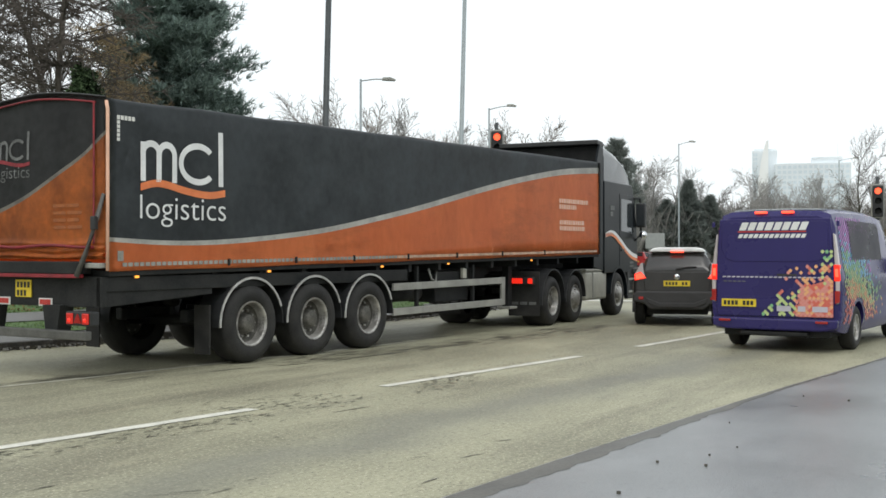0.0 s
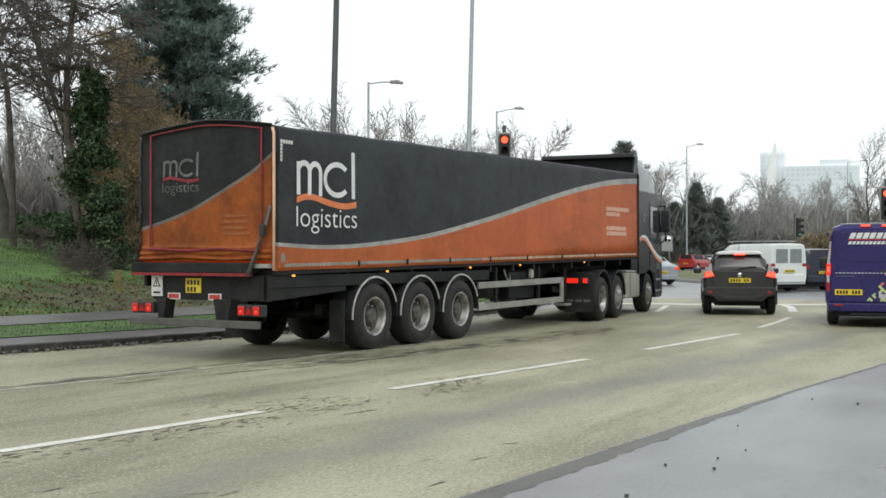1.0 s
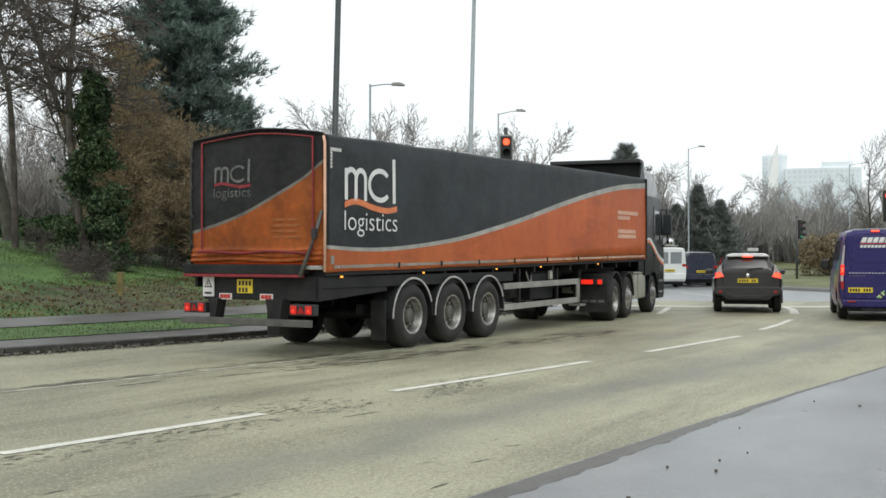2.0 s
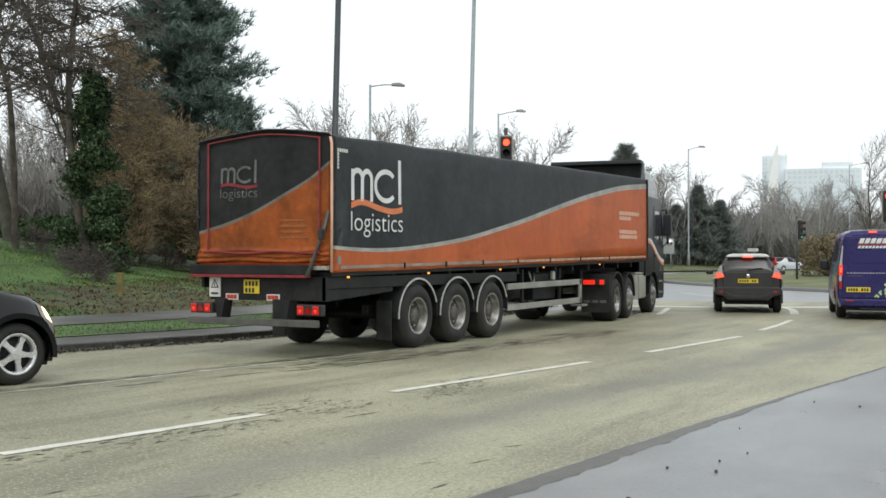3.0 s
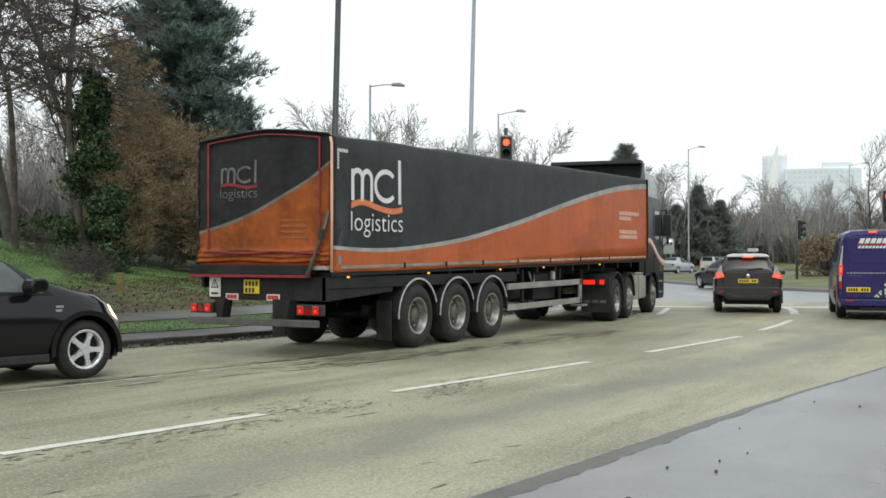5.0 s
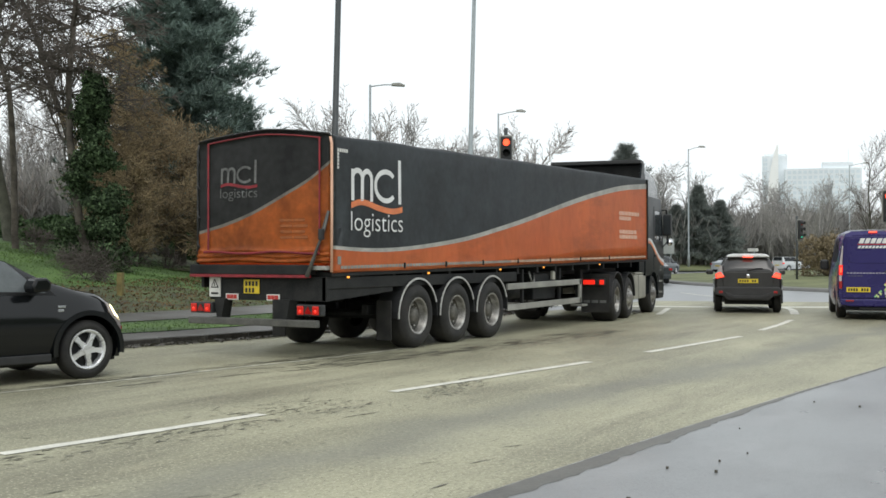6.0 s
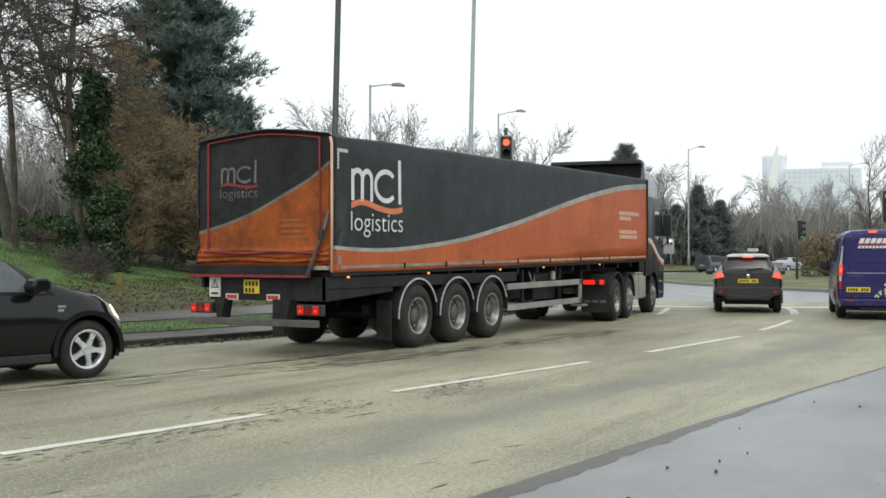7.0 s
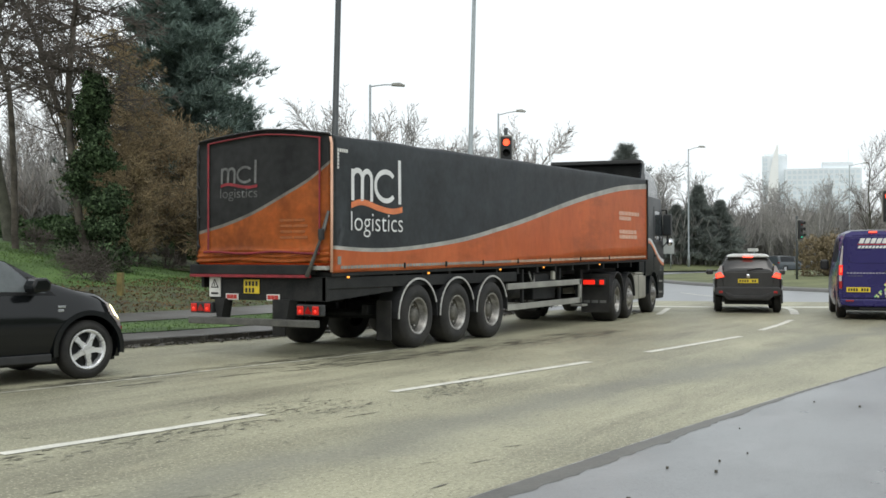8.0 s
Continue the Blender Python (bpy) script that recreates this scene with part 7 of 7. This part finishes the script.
def build_grass():
    rnd = random.Random(99)
    V, F = [], []
    for _ in range(52000):
        i = rnd.randrange(44, 78)
        d = rnd.choice((1.3 + rnd.random() * 2.3, 6.0 + rnd.random() * 7, 12 + rnd.random() * 8))
        p = KERB_LINE[i] * (1 - 0) + (KERB_LINE[i + 1] - KERB_LINE[i]) * rnd.random() + KERB_LEFT[i] * d
        if 6 < d < 11.5 and 5.5 < p[1] < 13 and rnd.random() < 0.75:
            continue
        z = bank(d, p[1])
        a, h, w = rnd.random() * math.tau, rnd.uniform(0.02, 0.055), rnd.uniform(0.01, 0.024)
        k = len(V)
        V += [(p[0] - w * math.cos(a), p[1] - w * math.sin(a), z - 0.01), (p[0] + w * math.cos(a), p[1] + w * math.sin(a), z - 0.01), (p[0] + rnd.gauss(0, 0.03), p[1] + rnd.gauss(0, 0.03), z + h)]
        F.append((k, k + 1, k + 2))
    me = bpy.data.meshes.new("grass_blades")
    me.from_pydata(V, [], F)
    me.materials.append(M["grass_blade"])
    tagged(new("grass_blades", me), "short wet grass blades on the verge", "grass", kind="stuff")
    # fallen leaves under the trees
    V, F = [], []
    for _ in range(9000):
        i, d = rnd.randrange(50, 78), 6.0 + rnd.random() * 6.5
        p = KERB_LINE[i] + (KERB_LINE[i + 1] - KERB_LINE[i]) * rnd.random() + KERB_LEFT[i] * d
        z, a, k = bank(d, p[1]), rnd.random() * math.tau, len(V)
        r = rnd.uniform(0.018, 0.045)
        V += [(p[0] + r * math.cos(a + q * 1.57), p[1] + r * math.sin(a + q * 1.57) * 0.7, z + rnd.uniform(0.0, 0.07)) for q in range(4)]
        F.append((k, k + 1, k + 2, k + 3))
    me = bpy.data.meshes.new("fallen_leaves")
    me.from_pydata(V, [], F)
    me.materials.append(M["litter"])
    tagged(new("fallen_leaves", me), "brown fallen leaves on the bank under the trees", "leaves", kind="stuff")
    # litter in the gutter
    V, F = [], []
    for _ in range(5200):
        i = rnd.randrange(44, 70)
        d = -abs(rnd.gauss(0, 0.15)) - 0.005
        p = KERB_LINE[i] + (KERB_LINE[i + 1] - KERB_LINE[i]) * rnd.random() + KERB_LEFT[i] * d
        a, s = rnd.random() * math.tau, rnd.uniform(0.012, 0.05)
        k = len(V)
        for q in range(4):
            V.append((p[0] + s * math.cos(a + q * 1.57), p[1] + s * math.sin(a + q * 1.57) * 0.6, 0.008 + rnd.random() * 0.05))
        F.append((k, k + 1, k + 2, k + 3))
    me = bpy.data.meshes.new("leaf_litter")
    me.from_pydata(V, [], F)
    me.materials.append(M["patch"])
    tagged(new("leaf_litter", me), "dark leaf litter along the gutter", "litter", kind="stuff")


def build_wear():
    """Ragged dark scars and seams in the concrete, each low and flat."""
    rnd = random.Random(21)
    bm = bmesh.new()

    def scar(x, y, length, width, turn):
        n = max(4, int(length / 0.06))
        prev = None
        for i in range(n + 1):
            s = (i / n - 0.5) * length
            env = math.sin(math.pi * min(1, max(0, i / n))) ** 0.6
            wob = 0.05 * noise.noise((x + s * 1.5, y * 3, 1.0))
            a = (0.25 + 0.75 * abs(noise.noise((s * 7 + x * 9, y * 5, 0)))) * width * env * 0.5
            b = (0.25 + 0.75 * abs(noise.noise((s * 7 + x * 9, y * 5, 8)))) * width * env * 0.5
            c, sn = math.cos(turn), math.sin(turn)
            ring = [bm.verts.new((x + s * c - o * sn, y + s * sn + o * c, 0.0042)) for o in (wob - a, wob + b)]
            if prev:
                bm.faces.new((prev[0], ring[0], ring[1], prev[1]))
            prev = ring

    for _ in range(240):
        y = rnd.uniform(-5.5, 4)
        x = float(np.interp(y, [-5.5, -3.7, -1.2, 4], [-0.98, -0.7, -0.42, -0.1])) + rnd.gauss(-0.14, 0.1)
        scar(x, y, rnd.uniform(0.1, 0.5), rnd.uniform(0.02, 0.07), radians(80) + rnd.gauss(0, 0.12))
    for _ in range(260):
        y = rnd.uniform(-1.5, 8)
        x = float(np.interp(y, [-1.5, 3, 8], [0.25, 0.75, 1.3])) + rnd.gauss(0, 0.26)
        scar(x, y, rnd.uniform(0.12, 0.8), rnd.uniform(0.02, 0.09), radians(79) + rnd.gauss(0, 0.08))
    for _ in range(1500):
        y = rnd.uniform(-8.5, 0.5)
        x = float(np.interp(y, [-7.5, -4.8, -2.8, 1.5], [2.26, 2.63, 2.83, 3.38])) + rnd.gauss(0.12, 0.3)
        if noise.noise((x * 1.6, y * 0.8, 4)) > -0.08:
            scar(x, y, rnd.uniform(0.04, 0.16), rnd.uniform(0.012, 0.04), radians(76) + rnd.gauss(0, 0.35))
    for _ in range(150):
        y = rnd.uniform(-10, 6)
        scar(rnd.uniform(-3.2, 6.0), y, rnd.uniform(0.06, 0.35), rnd.uniform(0.008, 0.04), radians(70) + rnd.gauss(0, 0.45))
    for x, y, L, w in ((-0.35, -2.9, 1.2, 0.05), (0.2, -2.2, 1.0, 0.1), (0.75, 0.4, 1.4, 0.14), (0.9, 2.0, 1.3, 0.16), (1.1, 4.0, 1.4, 0.12), (-0.2, -3.6, 0.8, 0.14), (3.5, -4.4, 0.5, 0.05), (1.6, -7.6, 0.5, 0.06)):
        scar(x, y, L, w, radians(79))
    bmesh.ops.recalc_face_normals(bm, faces=bm.faces)
    for f in bm.faces:
        if f.normal.z < 0:
            f.normal_flip()
    tagged(part("surface_scars", bm, "patch"), "dark worn scars in the concrete surface", "road wear", kind="stuff")
    st = bmesh.new()
    for _ in range(60):
        y = rnd.uniform(-11, 2)
        x = smooth_curve(RIGHT, y) + rnd.uniform(0.4, 5)
        s = rnd.uniform(0.004, 0.012)
        add_box(st, (x - s, y - s * 0.8, 0.004), (x + s, y + s * 0.7, 0.012 + s), 0.0)
    tagged(part("loose_grit", st, "patch"), "scattered small dark stones on the wet margin", "stones", kind="stuff")


# ---------------------------------------------------------------- street furniture
def build_furniture():
    def column(name, label, x, y, z, r0, r1, height, mat):
        t = part(name, lathe([(0.001, -0.3), (r0 * 1.35, -0.3), (r0 * 1.35, 1.2), (r0, 1.3), (r1, height), (0.001, height)], 16, "Z"), mat)
        t.matrix_basis = pose(x - 0.14, y - 0.08, z, -0.7, 1.2)
        return tagged(t, label, "lamp post")
    column("lamp_column", "dark weathered steel lamp column beside the road", -13.87, 19.66, ground_z(-13.87, 19.66), 0.125, 0.1, 13.5, "pole_dark")
    column("lamp_column", "pale galvanised lamp column beside the road", -14.37, 30.88, ground_z(-14.37, 30.88), 0.115, 0.085, 15.0, "pole_pale")

    def lamp(x, y, top, arm, turn, rise=0.0):
        z = ground_z(x, y)
        t = empty("street_lamp", pose(x, y, z, 0, 0, turn), "slim galvanised street lamp with one arm", "street lamp", "street lamps")
        h = top - z
        part("column", lathe([(0.001, -0.3), (0.13, -0.3), (0.13, 1.2), (0.09, 1.3), (0.06, h), (0.001, h)], 12, "Z"), "pole_pale", t)
        part("arm", tube([(0, 0, h - 0.1), (arm * 0.5, 0, h + rise * 0.5), (arm, 0, h + rise)], 0.035, 6), "pole_pale", t)
        part("lantern", prism([(arm - 0.35, h + rise - 0.06), (arm + 0.35, h + rise - 0.1), (arm + 0.4, h + rise - 0.02), (arm + 0.1, h + rise + 0.1), (arm - 0.3, h + rise + 0.08)], -0.16, 0.16, "Y", 0.02), "rail_grey", t)
    lamp(-23.85, 36.96, 10.83, 1.5, 30)
    lamp(-26.87, 58.26, 11.85, 1.6, 30, 0.2)
    lamp(-26.5, 102.3, 13.0, 1.4, 30, 0.25)
    lamp(-14.6, 128.7, 12.7, 2.0, 25, 0.25)

    def signal(name, label, x, y, z, head_z, turn, lit, pole_top, backplate=True, head_x=0.0):
        t = empty(name, pose(x, y, z, 0, 0, turn), label, "traffic light", "traffic lights")
        part("pole", tube([(0, 0, -0.2), (0, 0, pole_top)], 0.057, 12), "pole_dark", t)
        body = part("head", box((head_x - 0.16, -0.28, head_z - 0.5), (head_x + 0.16, -0.1, head_z + 0.5), 0.03), "guard_grey", t, "black three-lamp signal head")
        if backplate:
            part("backing_rim", box((head_x - 0.2, -0.125, head_z - 0.55), (head_x + 0.2, -0.1, head_z + 0.55), 0.02), "rail_grey", body)
        for k, (col, mat) in enumerate((("red", "lens_red"), ("amber", "chassis"), ("green", "chassis"))):
            zz = head_z + 0.32 - k * 0.32
            m = "signal_red_lit" if (col == "red" and lit == "red") else ("green_lit" if col == "green" and lit == "green" else mat)
            part("lens", lathe([(0.001, 0.02), (0.07, 0.015), (0.1, 0.0), (0.1, -0.02)], 20, "Z"), m, body, "lit %s lens" % col if lit == col else "").matrix_basis = pose(head_x, -0.285, zz, 90)
            part("visor", arc_visor(), "guard_grey", body).matrix_basis = pose(head_x, -0.28, zz)
    M["signal_red_lit"] = material("lit_red_signal", (0.7, 0.03, 0.01), 0.3, vary=0.05, glow=(1.0, 0.1, 0.04, 2.4))
    signal("traffic_light", "red traffic light on a tall pole beside the lorry", -5.4, 16.45, ground_z(-5.4, 16.45), 4.86 - 0.3 - ground_z(-5.4, 16.45), 29, "red", 5.2)
    signal("traffic_light", "red traffic light at the stop line", 4.15, 24.6, 0.0, 3.1, 12, "red", 3.9)
    signal("traffic_light", "traffic light on the island facing across", -3.4, 46.7, 0.14, 2.78, 75, "green", 3.5)

    sign = empty("road_sign", pose(-26.8, 95.3, ground_z(-26.8, 95.3), 0, 0, 18), "plain grey back of a road sign on two posts", "road sign")
    part("board", box((-0.95, -0.02, 1.5), (0.95, 0.02, 3.05), 0.02), "sign_grey", sign)
    for x in (-0.6, 0.6):
        part("post", tube([(x, 0.06, -0.3), (x, 0.06, 3.0)], 0.045, 8), "pole_pale", sign)
    small = empty("small_sign", on_ground(-22.2, 112.9, 0, 18), "small pale sign on a post", "road sign")
    part("post", tube([(0, 0, -0.3), (0, 0, 1.9)], 0.05, 8), "pole_pale", small)
    part("board", box((-0.75, -0.03, 1.6), (0.45, 0.03, 1.95), 0.02), "white_sticker", small)
    post = part("marker_post", box((-0.08, -0.08, -0.2), (0.08, 0.08, 0.62), 0.02), "post_yellow")
    post.matrix_basis = on_ground(-13.2, 8.65, 0, 20)
    tagged(post, "short mossy yellow marker post on the bank", "post")


def arc_visor():
    bm = bmesh.new()
    prev = None
    for k in range(13):
        a = radians(-20 + 220 * k / 12)
        ring = [bm.verts.new((r * math.cos(a), y, r * math.sin(a))) for r, y in ((0.11, 0.0), (0.11, -0.2 + 0.05 * abs(k - 6) / 6), (0.116, -0.2 + 0.05 * abs(k - 6) / 6), (0.116, 0.0))]
        if prev:
            for i in range(4):
                j = (i + 1) % 4
                bm.faces.new((prev[i], prev[j], ring[j], ring[i]))
        prev = ring
    bmesh.ops.recalc_face_normals(bm, faces=bm.faces)
    return bm


def build_far_buildings():
    """Office tower with a white sail-shaped fin and a long block, far across town, paled for haze."""
    b = empty("office_tower", pose(-156, 699, 0, 0, 0, 14), "office tower paled by painted-in haze, with a white sail-shaped fin", "building")
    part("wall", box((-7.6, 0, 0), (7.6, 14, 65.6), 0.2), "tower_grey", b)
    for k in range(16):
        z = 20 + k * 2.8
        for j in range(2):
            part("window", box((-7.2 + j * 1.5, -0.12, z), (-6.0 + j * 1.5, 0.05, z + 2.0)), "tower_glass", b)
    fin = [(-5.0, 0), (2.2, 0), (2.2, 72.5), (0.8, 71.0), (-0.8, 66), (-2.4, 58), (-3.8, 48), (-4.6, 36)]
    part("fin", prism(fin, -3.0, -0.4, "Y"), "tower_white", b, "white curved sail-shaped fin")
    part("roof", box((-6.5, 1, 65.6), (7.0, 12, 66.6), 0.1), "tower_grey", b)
    o = empty("office_block", pose(-118, 700, 0, 0, 0, 14), "long office block paled by painted-in haze, with rooftop plant", "building")
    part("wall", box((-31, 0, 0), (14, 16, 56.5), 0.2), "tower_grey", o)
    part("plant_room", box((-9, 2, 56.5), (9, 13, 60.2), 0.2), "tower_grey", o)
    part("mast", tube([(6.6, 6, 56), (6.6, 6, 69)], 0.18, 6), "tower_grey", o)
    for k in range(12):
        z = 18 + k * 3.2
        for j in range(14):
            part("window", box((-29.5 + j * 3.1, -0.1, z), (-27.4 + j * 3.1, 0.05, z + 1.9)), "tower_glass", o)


build_ground()
build_markings()
build_island()
semi_trailer, lorry_wheels = build_trailer()
lorry_tractor, tractor_wheels = build_tractor()
lorry_wheels = lorry_wheels + tractor_wheels
hatchback, hatchback_wheels = build_hatchback()
panel_van, panel_van_wheels = build_panel_van()
crossover_car, crossover_wheels = build_crossover()
ring_traffic = build_ring_traffic()
build_furniture()
build_far_buildings()
build_near_trees()
build_far_woods()
build_wear()
build_grass()
build_kerbs()


# ---------------------------------------------------------------- what moves
def motions():
    # lorry: rolls forward, swings straight and stops
    trail = [(0, -0.259, -3.868, -3.18), (0.5, -0.207, -2.297, -2.45), (1.0, -0.166, -1.084, -1.53), (1.5, -0.12, -0.42, -0.79),
             (2.0, -0.05, -0.1, -0.25), (2.4, 0, 0, 0), (8.0, 0, 0, 0)]
    turn = {0: 2.6, 0.5: 3.9, 1.0: 5.6, 1.5: 6.8, 2.0: 7.6, 2.4: 8.0, 8.0: 8.0}
    corner = [(t, pose(x, y, 0, 0, 0, a)) for t, x, y, a in trail]
    walk(semi_trailer, [(t, m @ pose(-1.271, 0, 0)) for t, m in corner])
    pins = [(t, (m @ pose(-1.271, 12.0, 0)).translation) for t, m in corner]
    walk(lorry_tractor, [(t, pose(p.x, p.y, 0, 0, 0, turn[t])) for t, p in pins])
    for wheel, home, radius in lorry_wheels:
        walk(wheel, [(t, pose(*home) @ pose(0, 0, 0, math.degrees(-y / radius))) for t, y in distance(trail)])
    # cars ahead
    ahead = [(0, 2.62, 8.43, 15), (0.5, 2.53, 11.26, 16), (1.0, 2.26, 13.98, 17), (1.5, 2.0, 15.43, 16.5), (2.1, 1.83, 16.25, 16), (2.6, 1.8, 16.38, 16), (8.0, 1.8, 16.38, 16)]
    walk(hatchback, [(t, pose(x, y, 0, 0, 0, a)) for t, x, y, a in ahead])
    vans = [(0, 4.65, 3.8, -4), (0.5, 4.96, 7.19, 3), (1.0, 4.95, 10.6, 9), (1.5, 4.86, 12.4, 12), (2.1, 4.6, 13.9, 13.5), (2.6, 4.49, 14.36, 13.5), (8.0, 4.49, 14.36, 13.5)]
    walk(panel_van, [(t, pose(x, y, 0, 0, 0, a) @ pose(0.93, 0, 0)) for t, x, y, a in vans])
    rolls = [(hatchback_wheels, ahead), (panel_van_wheels, vans)]
    # dark car that rolls up behind the lorry
    suv = [(0, -9.0), (1.0, -5.6), (2.0, -3.1), (2.8, -1.55), (3.0, -1.27), (3.5, -0.75), (4.0, -0.54), (4.5, -0.43), (5.2, -0.38), (6.0, -0.36), (8.0, -0.36)]
    line = [(t, -1.15 + 0.2 * (s + 0.36), -3.5 + 0.98 * (s + 0.36), -11.5) for t, s in suv]
    walk(crossover_car, [(t, pose(x, y, 0, 0, 0, a)) for t, x, y, a in line])
    rolls.append((crossover_wheels, line))
    # traffic round the island: seconds and bearing from the island's centre
    for car, wheels, radius, rows in ring_traffic:
        way = []
        for t, a in rows:
            way.append((t, ISLAND[0] + radius * math.cos(radians(a)), ISLAND[1] + radius * math.sin(radians(a)), a - 180))
        walk(car, [(t, pose(x, y, 0, 0, 0, a)) for t, x, y, a in way])
        rolls.append((wheels, way))
    for wheels, way in rolls:
        for wheel, home, radius in wheels:
            walk(wheel, [(t, pose(*home) @ pose(0, 0, 0, math.degrees(-s / radius))) for t, s in distance(way)])


def distance(rows):
    """Metres rolled, at steps short enough for a wheel (less than a quarter turn)."""
    out, s = [(rows[0][0], 0.0)], 0.0
    for a, b in zip(rows, rows[1:]):
        d = math.hypot(b[1] - a[1], b[2] - a[2])
        n = max(1, int(math.ceil(d / 0.42)))
        for k in range(1, n + 1):
            out.append((a[0] + (b[0] - a[0]) * k / n, s + d * k / n))
        s += d
    return out


motions()
